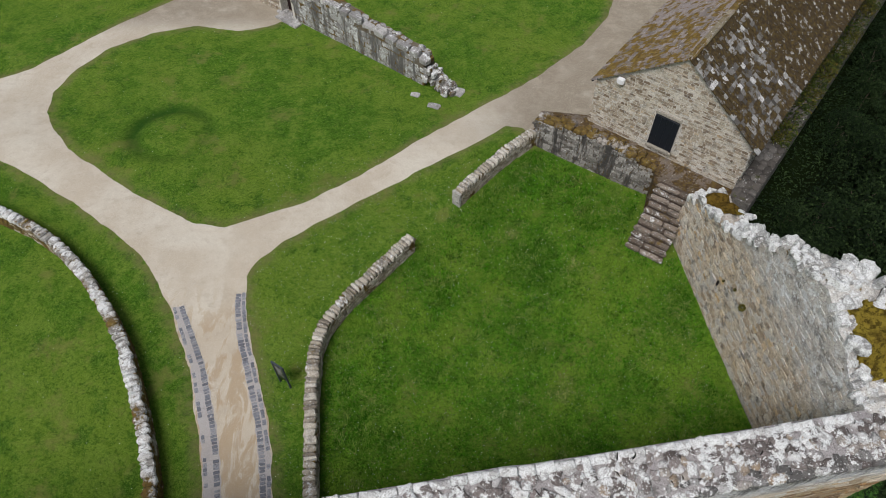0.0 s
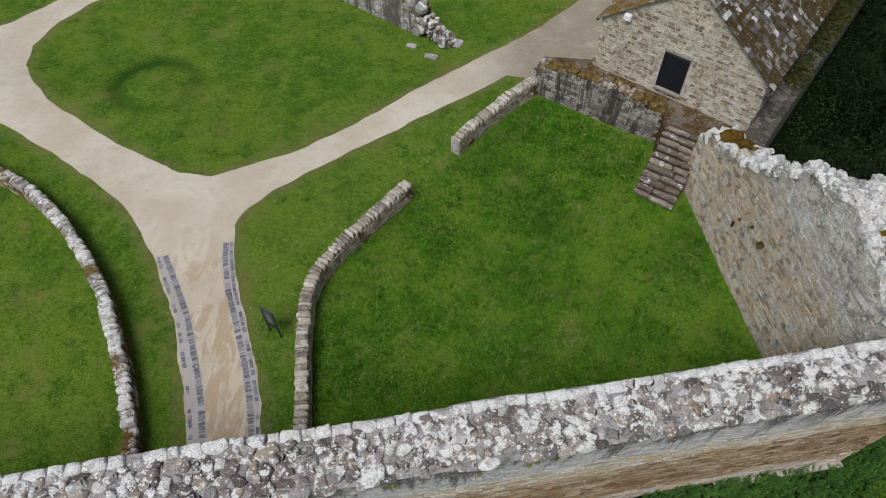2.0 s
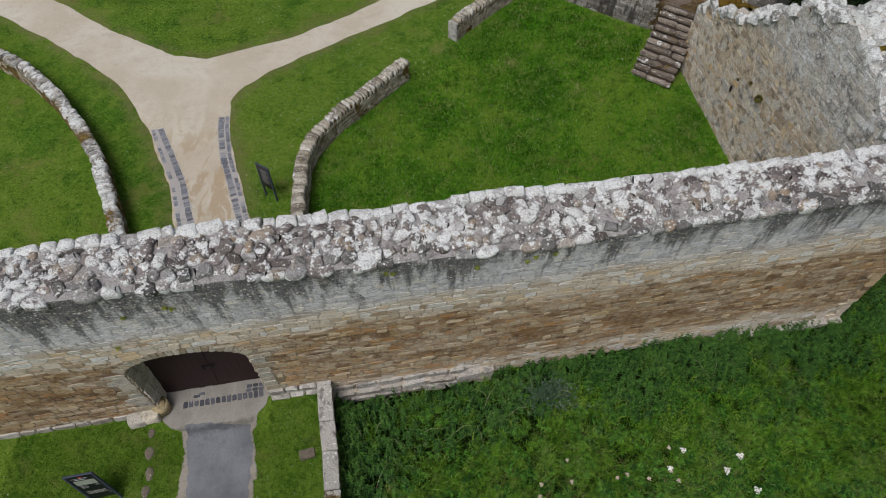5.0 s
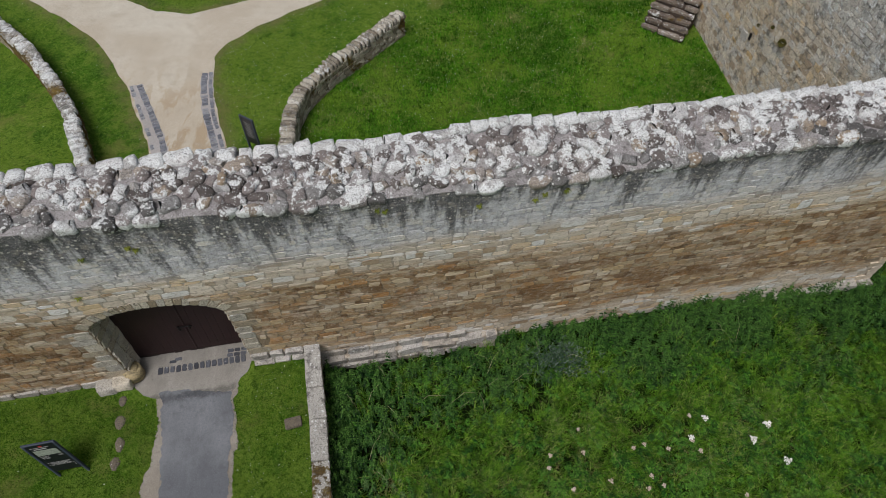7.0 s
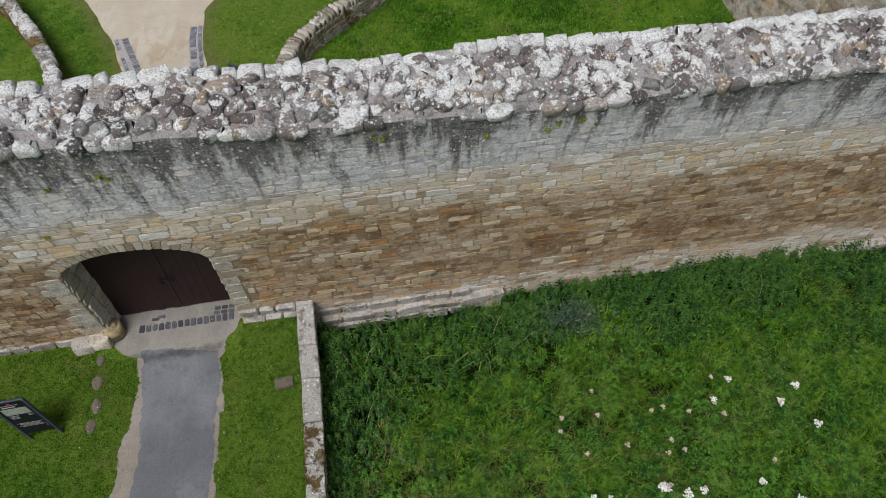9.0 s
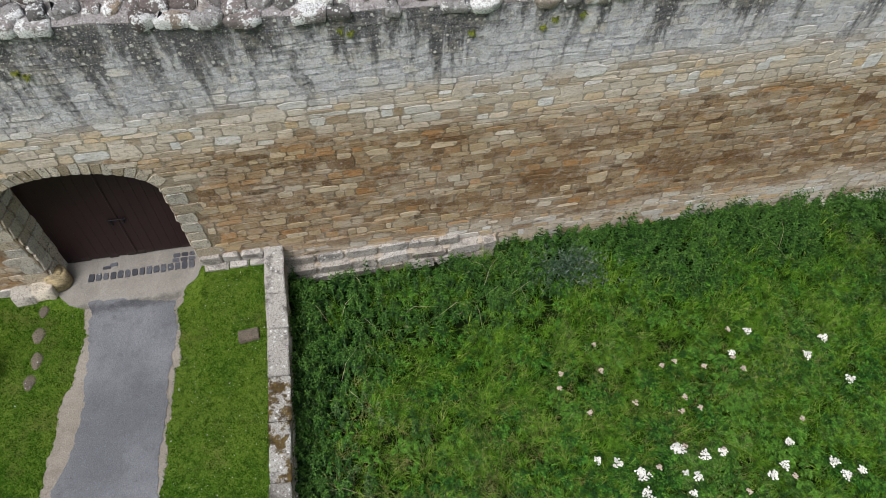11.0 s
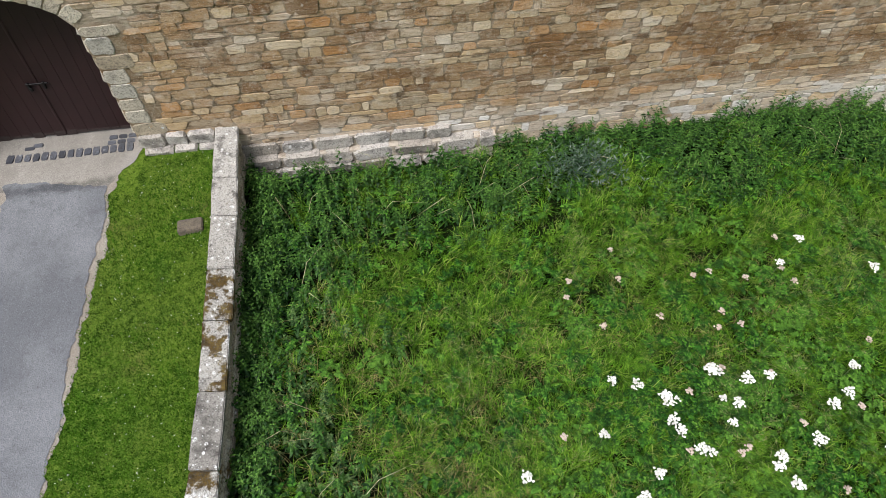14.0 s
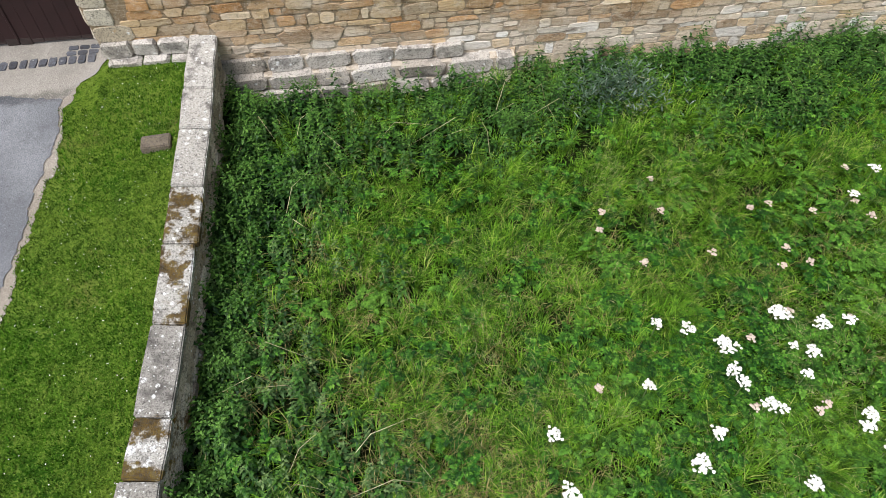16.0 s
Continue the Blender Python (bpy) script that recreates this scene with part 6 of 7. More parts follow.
def leaves(base, direction, length, width, droop):
    """Pointed leaves folded along the rib: six points, four triangles."""
    n = len(base)
    d = direction / np.linalg.norm(direction, axis=1, keepdims=True)
    side = np.cross(d, (0, 0, 1.0))
    side /= np.linalg.norm(side, axis=1, keepdims=True) + 1e-9
    z = np.array((0, 0, 1.0))
    L, W, D = length[:, None], width[:, None], droop[:, None]
    v = np.stack([base, base + d * L * 0.4 + side * W / 2 + z * 0.10 * W, base + d * L * 0.45, base + d * L * 0.4 - side * W / 2 + z * 0.10 * W, base + d * L - z * D * L], 1).reshape(-1, 3)
    f = np.array([[0, 1, 2], [0, 2, 3], [1, 4, 2], [2, 4, 3]])[None] + 5 * np.arange(n)[:, None, None]
    return v, f.reshape(-1, 3)


def merged(chunks):
    vs, fs, o = [], [], 0
    for v, f in chunks:
        vs.append(v)
        fs.append(f + o)
        o += len(v)
    return np.concatenate(vs), np.concatenate(fs)


def stuff(name, label, category, chunks, material):
    ob = part(name, mesh_np(name, *merged(chunks)), material)
    return tagged(ob, label, category, kind="stuff")


gP = np.random.default_rng(101)


def scatter(n, x0, x1, y0, y1, ok):
    x, y = gP.uniform(x0, x1, n), gP.uniform(y0, y1, n)
    k = ok(x, y)
    x, y = x[k], y[k]
    return np.c_[x, y, ground_z(x, y)]


def on_lawn(x, y):
    mid_ = y - (5.5 + SLOPE * x)
    court = (mid_ > 1.0) & (path_edge(x, y) > -0.02) & (x < 11.0)
    drive = (mid_ < -0.1) & (x < low_line(y) - 0.22) & (verge_edge(x, y) > -0.03) & ~((x > GATE[0] - 0.3) & (x < GATE[1] + 0.1) & (y > 3.4))
    return court | drive


p = scatter(150000, -13, 11, 5.5, 26, on_lawn)
q = scatter(170000, -13, -2.4, -7, 5.2, on_lawn)
n = len(q)
stuff("drive_grass", "thick green grass beside the drive", "grass", [blades(q, gP.uniform(0.025, 0.06, n), gP.uniform(0.010, 0.020, n), gP.uniform(0, 6.28, n), gP.uniform(0.2, 1.0, n))],
      leaf_material("drive_grass_blade", [(0.0, (0.016, 0.062, 0.004)), (0.4, (0.045, 0.130, 0.008)), (0.8, (0.085, 0.195, 0.014)), (1.0, (0.17, 0.24, 0.04))], 0.9, 0.04))
n = len(p)
stuff("lawn_grass", "short lawn grass with tufts", "grass", [blades(p, gP.uniform(0.018, 0.05, n), gP.uniform(0.008, 0.018, n), gP.uniform(0, 6.28, n), gP.uniform(0.2, 0.9, n))], BLADE)
ENC = [(-4.7, 7.6), (-4.9, 13.8), (-4.2, 16), (-1.2, 19.6), (0.9, 22), (4.8, 25.9), (9.8, 22.5), (8.5, 19.6), (10.2, 18.7), (10.85, 18.9), (12.5, 8.9)]
p = scatter(155000, -5, 12.5, 7.4, 26, lambda x, y: inside(ENC, x, y) < -0.05 - 1.3 * gP.random(len(x)) ** 1.5 * ((x > -2.0) & (x < 2.0) & (y > 18.5)))
n = len(p)
bit = 0.6 + 0.8 * (0.5 + 0.5 * np.sin(p[:, 0] * 2.3 + np.sin(p[:, 1] * 3.1)) * np.sin(p[:, 1] * 2.7))
stuff("enclosure_grass", "lush longer grass with clover inside the enclosure", "grass", [blades(p, gP.uniform(0.06, 0.17, n) * bit, gP.uniform(0.012, 0.03, n), gP.uniform(0, 6.28, n), gP.uniform(0.3, 1.1, n))],
      sward_material("lush_grass"))
p = scatter(900, -5, 12, 7.6, 26, lambda x, y: (inside(ENC, x, y) < -0.3) & (np.sin(x * 0.9 + 1.5 * np.sin(y * 0.7)) * np.cos(y * 0.8 + 0.5) > 0.05))
p = np.repeat(p, 34, 0)
n = len(p)
p[:, :2] += gP.normal(0, 0.13, (n, 2))
stuff("grass_tussocks", "pale seedy tussocks among the enclosure grass", "grass", [blades(p, gP.uniform(0.10, 0.24, n), gP.uniform(0.010, 0.022, n), gP.uniform(0, 6.28, n), gP.uniform(0.3, 1.2, n))],
      leaf_material("tussock_blade", [(0.0, (0.045, 0.125, 0.008)), (0.5, (0.13, 0.25, 0.025)), (0.8, (0.26, 0.34, 0.075)), (1.0, (0.40, 0.36, 0.17))], 0.9, 0.04))
DAISY = plain("daisy_white", (0.75, 0.75, 0.70), 0.7, vary=0.1)
p = np.concatenate([scatter(420, -6, -2.6, -6, 4.6, on_lawn), scatter(4200, -9, 12, 8, 25, on_lawn)])
n = len(p)
chunks = []
for k in range(2):
    a = gP.uniform(0, 6.28, n)
    size = gP.uniform(0.010, 0.017, n) * np.where(p[:, 1] > 6, 1.5, 1.0)
    chunks.append(leaves(p + (0, 0, 0.05), np.c_[np.cos(a), np.sin(a), np.zeros(n)], size, size * 0.9, np.zeros(n)))
stuff("daisies", "tiny white daisies dotted over the lawn", "flowers", chunks, DAISY)


def in_field(x, y):
    return (x > low_line(y) + 0.20) & (y < 5.5 + SLOPE * np.minimum(x, 14.6) + 3.0 * (x > 14.8)) & ~((x < 1.8) & (y > 5.12 + SLOPE * x))


# near-black sheet, so the gaps between field plants look shaded
rough = part("rough_field", clipped_sheet("rough_field", (-5, 30, -11, 9.5), 0.3, lambda x, y: np.maximum(np.maximum(low_line(y) + 0.1 - x, y - 5.6 - SLOPE * np.minimum(x, 15)), x - 29), ground_z, 0.012), SHADED_UNDERGROWTH, None, "rough field's undergrowth, coloured near black for the shade under the plants", kind="structure")
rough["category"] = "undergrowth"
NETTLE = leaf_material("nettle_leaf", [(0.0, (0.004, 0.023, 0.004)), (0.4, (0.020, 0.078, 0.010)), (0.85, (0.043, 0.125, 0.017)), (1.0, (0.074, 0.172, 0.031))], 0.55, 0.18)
GRASS_LONG = leaf_material("long_grass", [(0.0, (0.010, 0.045, 0.003)), (0.3, (0.050, 0.152, 0.008)), (0.65, (0.114, 0.261, 0.014)), (0.88, (0.210, 0.352, 0.037)), (0.95, (0.323, 0.361, 0.102)), (1.0, (0.142, 0.295, 0.023))], 0.5, 0.12)
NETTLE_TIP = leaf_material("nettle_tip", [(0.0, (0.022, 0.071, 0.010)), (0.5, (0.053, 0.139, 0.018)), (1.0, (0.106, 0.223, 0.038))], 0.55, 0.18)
HERB = leaf_material("hogweed_leaf", [(0.0, (0.005, 0.032, 0.004)), (0.45, (0.026, 0.106, 0.010)), (0.85, (0.066, 0.189, 0.018)), (1.0, (0.132, 0.273, 0.035))], 0.6, 0.12)
SEED = leaf_material("grass_seed_head", [(0.0, (0.13, 0.17, 0.055)), (0.6, (0.22, 0.25, 0.10)), (1.0, (0.36, 0.34, 0.18))], 0.8, 0.1)
UMBEL = leaf_material("umbel_white", [(0.0, (0.72, 0.72, 0.66)), (1.0, (0.82, 0.82, 0.78))], 0.8, 0.1)
STEM = plain("green_stem", (0.10, 0.16, 0.05), 0.7)


def nettle_share(x, y):
    """Nettles crowd the low wall and the foot of the curtain wall."""
    a = x - low_line(y)
    b = 5.3 + SLOPE * x - y
    return np.clip(1.15 - np.minimum(a / 2.6, b / 2.4) + 0.5 * lumpy(x, y, 1.3, 1.0), 0, 1)




def grow_nettles(p, low_h, high_h, whorls=8, big=0.145):
    """Stems with crossed pairs of leaves, smaller towards the tip: the old leaves and the young ones."""
    n = len(p)
    h = gP.uniform(low_h, high_h, n) * (0.75 + 0.35 * np.sin(p[:, 0] * 4.1 + 2 * np.sin(p[:, 1] * 3.3)) * np.sin(p[:, 1] * 3.7))
    tilt = gP.normal(0, 0.12, (n, 2))
    old, young = [], []
    turn = gP.uniform(0, 6.28, n)
    for k in range(whorls):
        f = 0.30 + 0.70 * k / (whorls - 1)
        turn = turn + 1.57 + gP.normal(0, 0.15, n)
        c = p + np.c_[tilt * (h * f)[:, None], h * f]
        size = (big - big * 0.62 * (k / (whorls - 1)) ** 1.6) * gP.uniform(0.8, 1.2, n)
        for flip in (0, math.pi):
            d = np.c_[np.cos(turn + flip), np.sin(turn + flip), np.full(n, 0.05 + 0.35 * k / (whorls - 1))]
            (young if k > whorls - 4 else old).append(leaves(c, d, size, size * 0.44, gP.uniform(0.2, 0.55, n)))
    return old, young


p = scatter(26000, -4, 18, -7, 10, in_field)
p = p[gP.random(len(p)) < nettle_share(p[:, 0], p[:, 1])][:6800]
# mugwort keeps to the low wall's southern stretch, nettles to the rest
by_low = (p[:, 0] - low_line(p[:, 1]) < 2.3 + 0.6 * np.sin(p[:, 1] * 2.0)) & (p[:, 1] + 0.8 * np.sin(p[:, 0] * 2.3) < 2.0)
grey = by_low & (gP.random(len(p)) < 0.65)
tall_y = gP.uniform(-5.5, 4.7, 700)
tall_x = low_line(tall_y) + gP.uniform(0.22, 0.85, 700)
by_wall = np.c_[tall_x, tall_y, ground_z(tall_x, tall_y)]
old, young = grow_nettles(p[~grey], 0.30, 0.95)
more_old, more_young = grow_nettles(by_wall, 0.75, 1.15)
old, young = old + more_old, young + more_young
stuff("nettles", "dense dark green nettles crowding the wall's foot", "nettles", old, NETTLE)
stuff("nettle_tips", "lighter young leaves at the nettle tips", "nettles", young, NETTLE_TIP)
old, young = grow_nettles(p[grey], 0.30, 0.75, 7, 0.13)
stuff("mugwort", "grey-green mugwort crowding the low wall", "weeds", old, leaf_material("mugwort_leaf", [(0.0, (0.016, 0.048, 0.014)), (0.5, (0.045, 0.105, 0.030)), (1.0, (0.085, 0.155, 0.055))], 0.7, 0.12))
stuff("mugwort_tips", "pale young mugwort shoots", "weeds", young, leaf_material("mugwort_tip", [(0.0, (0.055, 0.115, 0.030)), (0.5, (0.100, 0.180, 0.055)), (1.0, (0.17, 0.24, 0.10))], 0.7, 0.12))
# long grass, in tufts that spill outwards
p = scatter(15500, -4, 17.5, -8, 9, in_field)
p = p[gP.random(len(p)) > nettle_share(p[:, 0], p[:, 1]) * 0.97]
clump = 0.5 + 0.5 * np.sin(p[:, 0] * 2.1 + 1.5 * np.sin(p[:, 1] * 1.7)) * np.cos(p[:, 1] * 1.9)
flow = 1.2 * np.sin(p[:, 0] * 0.8) + 1.1 * np.cos(p[:, 1] * 0.9 + p[:, 0] * 0.4)
per = 22
tall = np.repeat(gP.uniform(0.26, 0.55, len(p)) * (0.7 + 0.6 * clump), per)
flow = np.repeat(flow + gP.normal(0, 0.5, len(p)), per)
tufts = p
p = np.repeat(p, per, 0)
n = len(p)
p[:, :2] += gP.normal(0, 0.035, (n, 2))
stuff("long_grass", "tangled long green grass in the rough field", "grass", [blades(p, tall * gP.uniform(0.7, 1.15, n), gP.uniform(0.007, 0.016, n), flow + gP.normal(0, 1.1, n), gP.uniform(0.35, 1.25, n))], GRASS_LONG)
hazy = 0.5 + 0.5 * np.sin(tufts[:, 0] * 1.25 + 1.1 * np.sin(tufts[:, 1] * 0.9 + 0.7)) * np.cos(tufts[:, 1] * 1.1 + 0.4)
p = tufts[gP.random(len(tufts)) < 0.08 + 0.75 * hazy ** 2.2]
n = len(p)
a = gP.uniform(0, 6.28, n)
stuff("grass_seed_heads", "pale seed heads nodding over the long grass", "grass", [leaves(p + np.c_[gP.normal(0, 0.1, (n, 2)), gP.uniform(0.35, 0.6, n)], np.c_[np.cos(a), np.sin(a), gP.uniform(0, 1, n)], gP.uniform(0.06, 0.17, n), gP.uniform(0.003, 0.0065, n), gP.uniform(0, 0.5, n)) for k in range(9)], SEED)


# dry straw in the middle of the field
p = np.concatenate([np.c_[gP.normal(cx, sx, k), gP.normal(cy, sy, k), np.zeros(k)] for cx, sx, cy, sy, k in ((0.6, 1.1, -1.6, 1.0, 170), (1.2, 0.6, -2.4, 0.5, 90), (2.6, 1.6, 0.6, 0.9, 80), (-1.2, 0.7, 0.2, 1.2, 60), (6.5, 2.0, 1.5, 1.2, 70))])
p = p[in_field(p[:, 0], p[:, 1])]
p = np.repeat(p, 9, 0)
n = len(p)
p[:, :2] += gP.normal(0, 0.05, (n, 2))
p[:, 2] = ground_z(p[:, 0], p[:, 1]) + 0.12
stuff("dry_grass", "straw-coloured dry grass among the green", "grass", [blades(p, gP.uniform(0.2, 0.42, n), gP.uniform(0.004, 0.009, n), gP.uniform(0, 6.28, n), gP.uniform(0.5, 1.4, n))],
      leaf_material("straw", [(0.0, (0.13, 0.115, 0.04)), (1.0, (0.36, 0.31, 0.14))]))


p = scatter(900, -3.6, 12, -5, 6, in_field)
p = p[gP.random(len(p)) < nettle_share(p[:, 0], p[:, 1])][:45]
n = len(p)
stuff("dry_stalks", "pale dead stalks leaning over the nettles", "weeds", [blades(p + (0, 0, 0.25), gP.uniform(0.5, 0.95, n), gP.uniform(0.008, 0.014, n), gP.uniform(0, 6.28, n), gP.uniform(0.7, 1.6, n))],
      leaf_material("dead_stalk", [(0.0, (0.26, 0.24, 0.14)), (1.0, (0.48, 0.45, 0.30))], 0.8, 0.1))


# low leaves that close the gaps near the soil, the gaps' shade in their colour
p = scatter(30000, -4, 17.5, -8, 9, in_field)
n = len(p)
a = gP.uniform(0, 6.28, n)
stuff("ground_cover", "small green leaves covering the soil, coloured dark for the shade there", "weeds", [leaves(p + np.c_[np.zeros((n, 2)), gP.uniform(0.03, 0.25, n)], np.c_[np.cos(a), np.sin(a), gP.uniform(0.0, 0.5, n)], gP.uniform(0.05, 0.12, n), gP.uniform(0.03, 0.06, n), gP.uniform(0.1, 0.4, n))],
      leaf_material("shaded_ground_cover_leaf", [(0.0, (0.004, 0.015, 0.002)), (0.6, (0.012, 0.040, 0.005)), (1.0, (0.030, 0.080, 0.010))], 0.7, 0.04))


def herb_leaf(base, ang, size, rise, g):
    """One divided leaf: paired leaflets along a rib."""
    b, d, l, w = [], [], [], []
    rib = np.array((math.cos(ang), math.sin(ang), rise))
    for k in range(4):
        c = base + rib * size * (0.35 + 0.17 * k)
        for s in (-1, 1):
            aa = ang + s * (1.0 - 0.12 * k)
            b.append(c)
            d.append((math.cos(aa), math.sin(aa), 0.1))
            l.append(size * (0.36 - 0.05 * k))
            w.append(size * 0.20)
    b.append(base + rib * size * 0.85)
    d.append((math.cos(ang), math.sin(ang), -0.1))
    l.append(size * 0.35)
    w.append(size * 0.22)
    return b, d, l, w


def herb_patch(points, g, lo=7, hi=12):
    B, D, L, W = [], [], [], []
    for q in points:
        ht = g.uniform(0.25, 0.5)
        for k in range(g.integers(lo, hi)):
            r = herb_leaf(np.array(q) + (0, 0, ht * g.uniform(0.6, 1.1)), g.uniform(0, 6.28), g.uniform(0.12, 0.27), g.uniform(-0.1, 0.35), g)
            for dst, src in zip((B, D, L, W), r):
                dst += src
    return leaves(np.array(B), np.array(D), np.array(L), np.array(W), np.full(len(B), 0.2))


p = scatter(3400, -3, 14, -7, 5.5, in_field)
keep = gP.random(len(p)) < (1 - 0.9 * nettle_share(p[:, 0], p[:, 1])) * np.clip(0.35 + 0.5 * smooth(1.5, 5, p[:, 0]) * smooth(3.5, 0.5, p[:, 1]), 0, 1)
stuff("hogweed_foliage", "broad divided green leaves among the grass", "weeds", [herb_patch(p[keep][:1500], np.random.default_rng(7))], HERB)


def umbel(c, r, g):
    """A flat head of many small umbels, each of a few round florets."""
    r *= 1.25
    m = int(26 * (r / 0.09) ** 1.5)
    k = np.arange(m)
    a = k * 2.4 + g.normal(0, 0.25, m)
    rr = r * np.sqrt((k + 0.5) / m) * g.uniform(0.9, 1.1, m)
    wob = 1 + 0.25 * np.sin(3 * a + g.uniform(0, 6))
    q = np.c_[c[0] + rr * wob * np.cos(a), c[1] + rr * wob * np.sin(a), c[2] + 0.03 * (1 - (rr / r) ** 2) + g.normal(0, 0.006, m)]
    size = g.uniform(0.016, 0.026, m)
    t = np.linspace(0, 2 * math.pi, 9)[:-1]
    rim_ = np.stack([np.cos(t), np.sin(t), 0 * t], 1)[None] * (size[:, None] * g.uniform(0.8, 1.15, (m, 8)))[:, :, None]
    v = np.concatenate([(q + (0, 0, 0.007))[:, None], q[:, None] + rim_], 1)
    f = np.array([[0, i + 1, (i + 1) % 8 + 1] for i in range(8)])[None] + 9 * np.arange(m)[:, None, None]
    return v.reshape(-1, 3), f.reshape(-1, 3)


FLOWERS = [(3.56, -0.15, .06), (3.97, -0.21, .08), (4.47, -0.47, .11), (4.40, -0.40, .07), (5.32, 0.06, .09), (5.25, 0.1, .08), (5.82, -0.08, .09), (6.2, -0.02, .07), (5.58, -0.52, .08), (5.34, -0.44, .05), (5.41, -0.85, .06),
           (4.47, -0.83, .09), (4.81, -1.3, .08), (4.96, -1.34, .06), (3.31, -1.09, .06), (4.09, -1.69, .07), (3.81, -2.1, .10), (2.05, -1.79, .08), (2.2, -2.49, .09), (5.08, -2.3, .08), (6.04, -1.4, .08),
           (5.95, -1.57, .07), (7.51, 2.86, .07), (7.0, 2.3, .06), (7.43, -0.31, .08), (7.13, -0.51, .08), (6.72, -1.11, .09), (6.15, -1.83, .08), (7.67, 0.18, .07), (4.56, -1.01, .07),
           (9.24, 2.67, .08), (8.72, 2.22, .08), (8.48, -0.24, .08), (7.81, -1.24, .08), (8.13, -1.34, .07), (8.64, -0.52, .08), (9.02, -0.41, .07), (9.51, 1.64, .08)]
for x, y, r in FLOWERS:
    g6 = np.random.default_rng(int(x * 100) + 500)
    zb = float(ground_z(x, y))
    plant = empty("hogweed", "tall hogweed with a flat white flower head", "flower", (x, y, zb), "hogweeds in the field")
    bm = bmesh.new()
    bmesh.ops.create_cone(bm, cap_ends=True, segments=6, radius1=0.012, radius2=0.006, depth=0.66)
    bmesh.ops.translate(bm, vec=(0, 0, 0.33), verts=bm.verts)
    part("stem", bm, STEM, plant)
    part("flower_head", mesh_np("flower_head", *umbel((0, 0, 0.66), r, g6)), UMBEL, plant, "flat white umbel", kind="stuff")
    part("foliage", mesh_np("foliage", *herb_patch([(0, 0, 0), (0.22, 0.1, -0.05), (-0.15, 0.2, -0.08), (0.05, -0.24, -0.05)], g6, 6, 10)), HERB, plant)
PALE = leaf_material("faded_umbel", [(0.0, (0.42, 0.33, 0.28)), (1.0, (0.55, 0.48, 0.40))], 0.8, 0.1)
p = scatter(34, 2.5, 9, -4, 3.0, in_field)
stuff("faded_flower_heads", "faded pinkish-brown flower heads among the weeds", "flowers", [umbel(q + (0, 0, 0.55), 0.045, gP) for q in p], PALE)
# thistle by the wall
n = 130
p = np.c_[gP.normal(3.55, 0.42, n), gP.normal(4.75, 0.28, n), np.zeros(n)]
p[:, 2] = ground_z(p[:, 0], p[:, 1])
THISTLE = leaf_material("thistle_leaf", [(0.0, (0.03, 0.065, 0.035)), (0.8, (0.085, 0.135, 0.085)), (1.0, (0.22, 0.27, 0.24))])
chunks = []
for k in range(6):
    a = gP.uniform(0, 6.28, n)
    chunks.append(leaves(p + np.c_[np.zeros((n, 2)), gP.uniform(0.3, 0.95, n)], np.c_[np.cos(a), np.sin(a), gP.uniform(0.2, 1.2, n)], gP.uniform(0.10, 0.2, n), gP.uniform(0.02, 0.035, n), gP.uniform(0, 0.3, n)))
stuff("thistle", "grey-green thistle clump at the wall's foot", "thistle", chunks, THISTLE)

# moss tufts growing out of the walls
MOSS_LEAF = leaf_material("moss_tuft", [(0.0, (0.05, 0.045, 0.012)), (1.0, (0.13, 0.12, 0.03))])
for x, y, z, r in ((11.48, 14.13, 3.83, 0.15), (11.38, 14.9, 3.9, 0.07), (11.24, 15.6, 3.5, 0.06)):
    n = 260
    d = gP.normal(0, 1, (n, 3))
    d /= np.linalg.norm(d, axis=1, keepdims=True)
    stuff("moss_tuft", "round brown-green moss tuft on the wall face", "moss", [leaves(np.array((x, y, z)) + d * r * 0.4, d, np.full(n, r * 0.7), np.full(n, r * 0.25), np.full(n, 0.2))], MOSS_LEAF)
WALL_WEED = leaf_material("wall_weed", [(0.0, (0.10, 0.13, 0.02)), (1.0, (0.24, 0.26, 0.05))])
for x, z in ((-1.35, 6.45), (-1.2, 6.38), (0.9, 6.1), (2.2, 6.05), (2.4, 6.2), (2.9, 6.25), (-6.6, 6.3), (-6.45, 6.2), (-7.6, 6.1), (-8.3, 4.6)):
    n = 60
    d = gP.normal(0, 1, (n, 3)) + OUT * 0.8
    d /= np.linalg.norm(d, axis=1, keepdims=True)
    stuff("wall_weed", "small yellow-green weed rooted in the wall", "weed", [leaves(face_pt(x, z, 0.0) + d * 0.02, d, gP.uniform(0.04, 0.11, n), gP.uniform(0.01, 0.025, n), np.full(n, 0.3))], WALL_WEED)

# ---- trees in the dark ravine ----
# leaf tones lowered towards black: the ravine's shade sits in the colour
SHADED_LEAF = leaf_material("shaded_tree_leaf", [(0.0, (0.003, 0.008, 0.003)), (0.6, (0.010, 0.022, 0.006)), (0.9, (0.020, 0.040, 0.011)), (1.0, (0.045, 0.075, 0.025))])


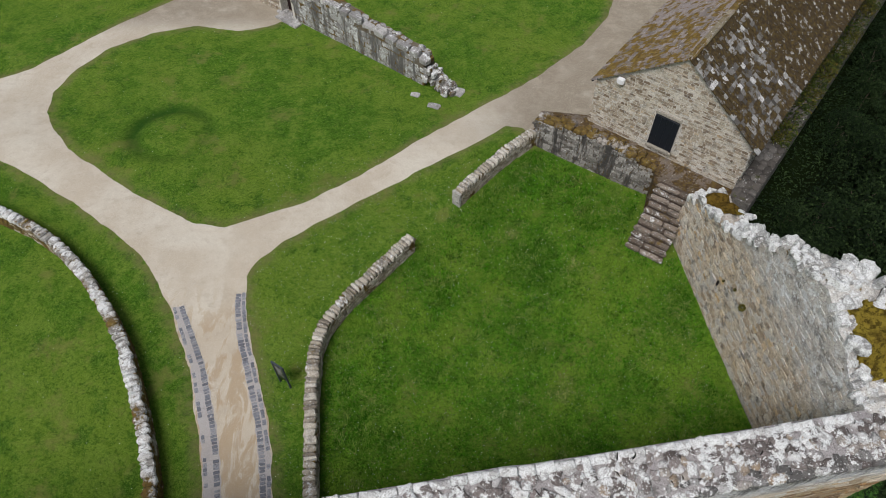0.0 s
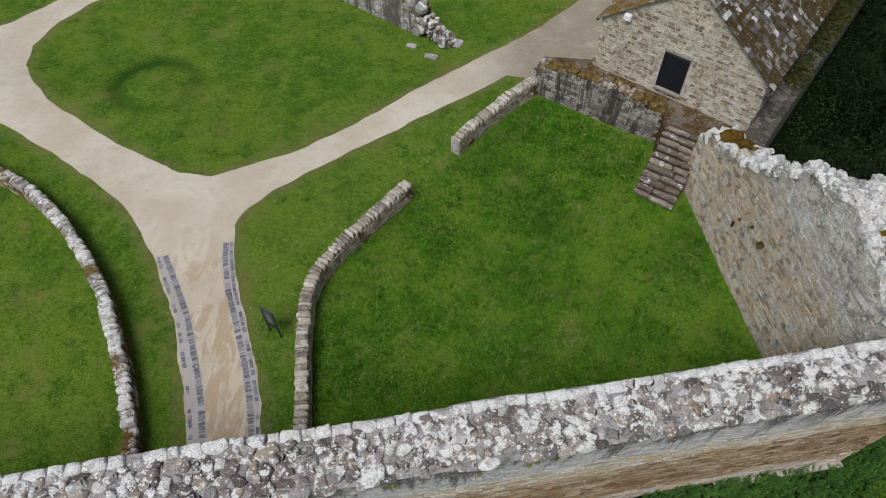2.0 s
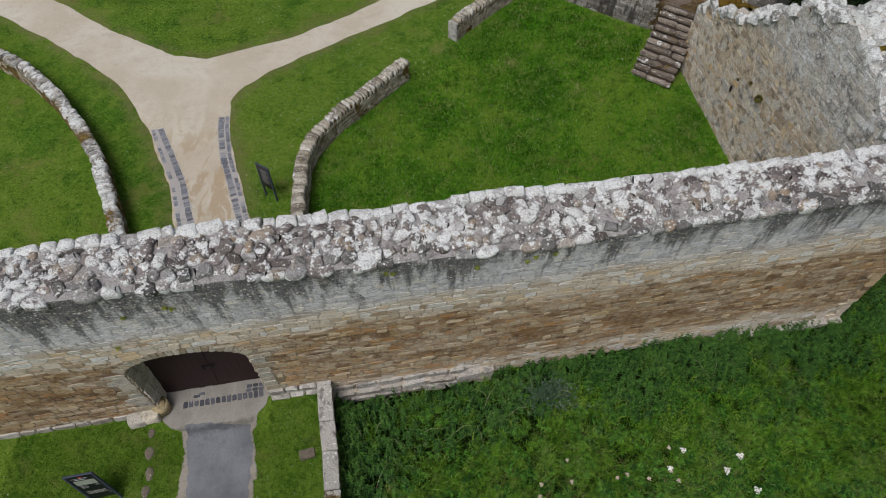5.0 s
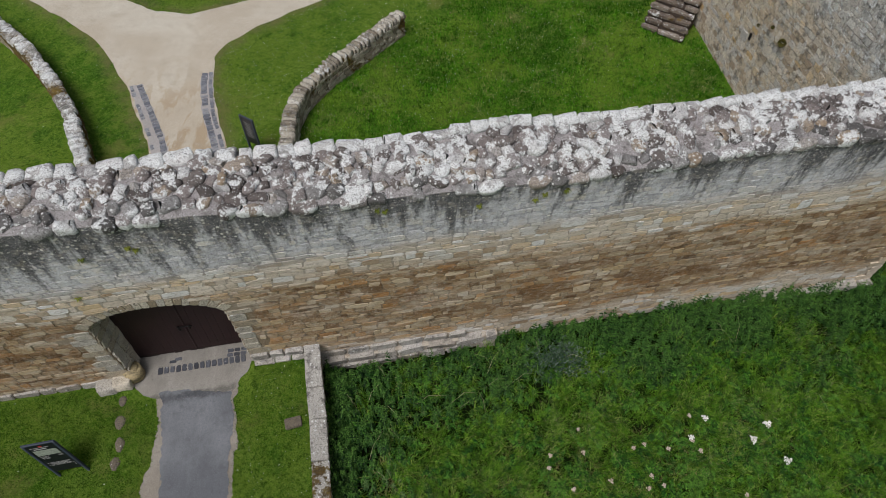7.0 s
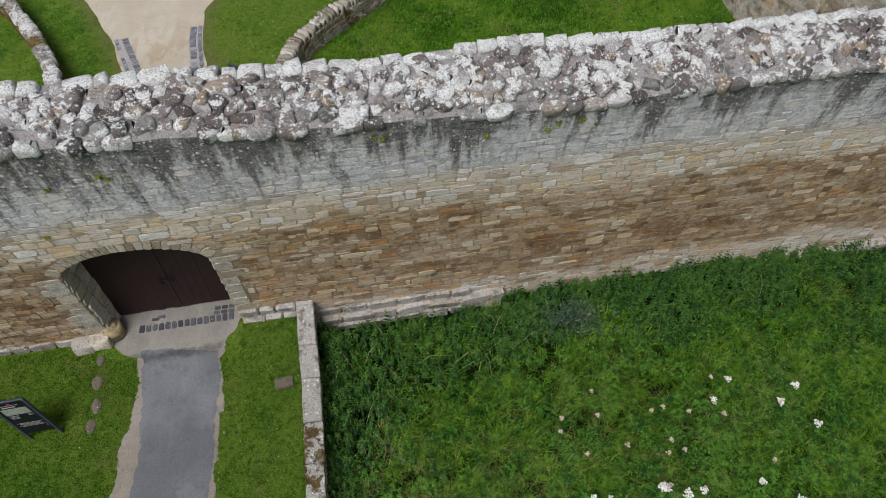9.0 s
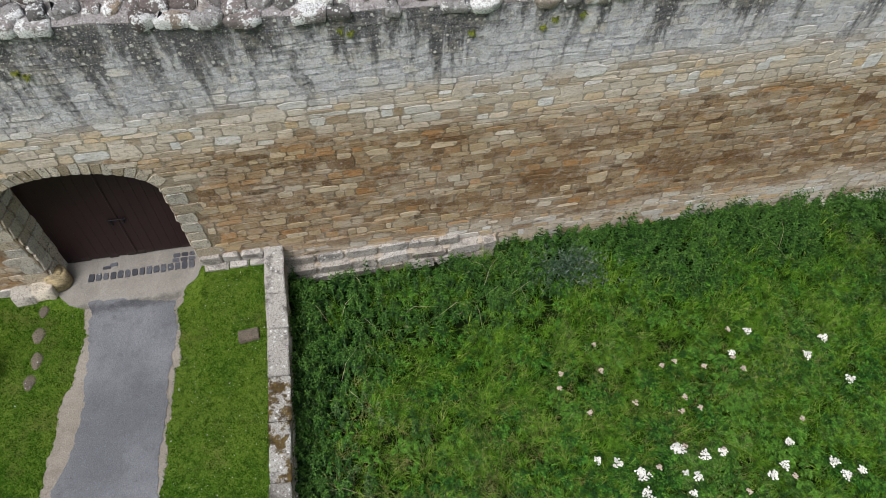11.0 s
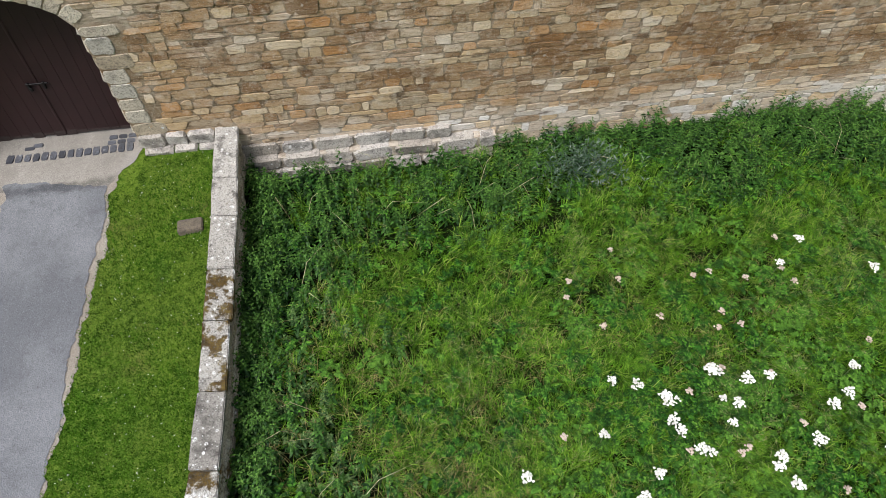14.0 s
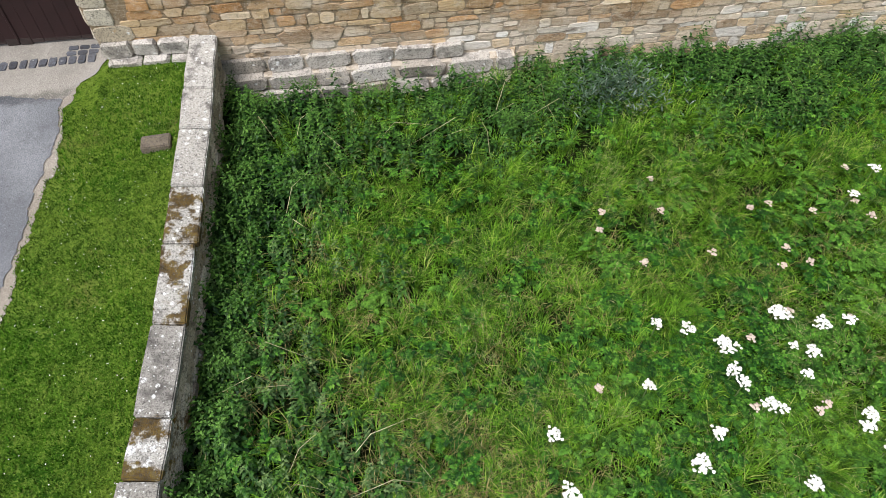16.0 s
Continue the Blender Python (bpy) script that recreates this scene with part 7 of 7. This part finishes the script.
def crown(seed, n=2400, r=2.6, h=5.0):
    g = np.random.default_rng(seed)
    lobes = g.normal(0, 1, (16, 3)) * (r * 0.45, r * 0.45, h * 0.22) + (0, 0, h * 0.55)
    k = g.integers(0, 16, n)
    d = g.normal(0, 1, (n, 3))
    d /= np.linalg.norm(d, axis=1, keepdims=True)
    c = lobes[k] + d * (g.uniform(0.5, 1.0, n) ** 0.5 * g.uniform(0.6, 1.3, 16)[k] * r * 0.42)[:, None]
    a = d + g.normal(0, 0.6, (n, 3))
    return leaves(c, a, g.uniform(0.16, 0.36, n), g.uniform(0.10, 0.21, n), g.uniform(0, 0.5, n))


CROWNS = [mesh_np("crown", *crown(s)) for s in (1, 2, 3)]


def tree(x, y, size, kind_):
    z = float(ground_z(x, y))
    t = empty("tree", "leafy tree growing in the ravine, leaves coloured dark for its shade", "tree", (x, y, z - 0.1), "trees in the ravine")
    bm = bmesh.new()
    bmesh.ops.create_cone(bm, cap_ends=True, segments=9, radius1=0.2, radius2=0.07, depth=3.6)
    bmesh.ops.translate(bm, vec=(0, 0, 1.8), verts=bm.verts)
    for k in range(4):
        r = bmesh.ops.create_cone(bm, cap_ends=True, segments=6, radius1=0.07, radius2=0.02, depth=2.0)
        bmesh.ops.transform(bm, matrix=Matrix.Translation((0, 0, 2.0 + 0.3 * k)) @ Matrix.Rotation(k * 1.7, 4, "Z") @ Matrix.Rotation(0.8, 4, "X") @ Matrix.Translation((0, 0, 0.9)), verts=r["verts"])
    part("trunk", bm, BARK, t)
    part("crown", CROWNS[kind_], SHADED_LEAF, t)
    t.scale = (size, size, size)
    t.rotation_euler = (0, 0, x * 1.7)


def ravine_edge(x, y):
    return np.interp(y, [-50, 9, 20.3, 60], [15.2, 15.2, 14.5, 44.6]) - x - 0.9 + lumpy(x, y, 1.5, 0.2)


# near-black sheet standing for the shade below the ravine's scrub
ravine = part("ravine_floor", clipped_sheet("ravine_floor", (13, 75, 9.5, 60), 0.6, ravine_edge, ground_z, 0.22), SHADED_UNDERGROWTH, None, "floor of the ravine side, coloured near black for shade", kind="structure")
ravine["category"] = "undergrowth"
p = scatter(60000, 14, 40, 8.5, 44, lambda x, y: ravine_edge(x, y) < 0)
n = len(p)
a = gP.uniform(0, 6.28, n)
stuff("ravine_scrub", "scrub and brambles on the ravine side, coloured dark for its shade", "shrubs", [leaves(p + np.c_[np.zeros((n, 2)), gP.uniform(0.05, 0.9, n)], np.c_[np.cos(a), np.sin(a), gP.uniform(-0.2, 0.8, n)], gP.uniform(0.10, 0.26, n), gP.uniform(0.05, 0.12, n), gP.uniform(0, 0.5, n))], SHADED_LEAF)
gX = np.random.default_rng(111)
for i in range(34):
    y = 11 + 1.0 * i + gX.uniform(-1, 1)
    for off in (1.6, 4.2, 7.6, 11.5):
        if gX.random() < 0.8:
            e = float(np.interp(y, [-50, 9, 20.3, 60], [15.2, 15.2, 14.5, 44.6]))
            tree(e + off + gX.uniform(-0.8, 1.2), y + gX.uniform(-1, 1), gX.uniform(0.75, 1.15) * (0.45 if off < 4 else 0.8), int(gX.integers(0, 3)))

# weeds along the wall beside the house
n = 7000
b = gP.uniform(3.5, 23.0, n)
w = gP.uniform(0.10, 0.98, n)
keep = gP.random(n) < 0.25 + 0.75 * (0.5 + 0.5 * np.sin(b * 1.3) * np.sin(b * 0.61 + 1))
b, w = b[keep], w[keep]
n = len(b)
a = gP.uniform(0, 6.28, n)
q = HO + HG * (HALF + w)[:, None] + HN * b[:, None] + np.c_[np.zeros((n, 2)), 3.2 + gP.uniform(0.0, 0.30, n)]
stuff("wall_walk_weeds", "green and brown weeds overgrowing the wall beside the house", "weeds", [leaves(q, np.c_[np.cos(a), np.sin(a), gP.uniform(-0.1, 0.9, n)], gP.uniform(0.10, 0.26, n), gP.uniform(0.05, 0.11, n), gP.uniform(0.1, 0.5, n))],
      leaf_material("wall_walk_leaf", [(0.0, (0.015, 0.028, 0.006)), (0.6, (0.045, 0.07, 0.012)), (0.9, (0.10, 0.10, 0.02)), (1.0, (0.13, 0.08, 0.02))]))
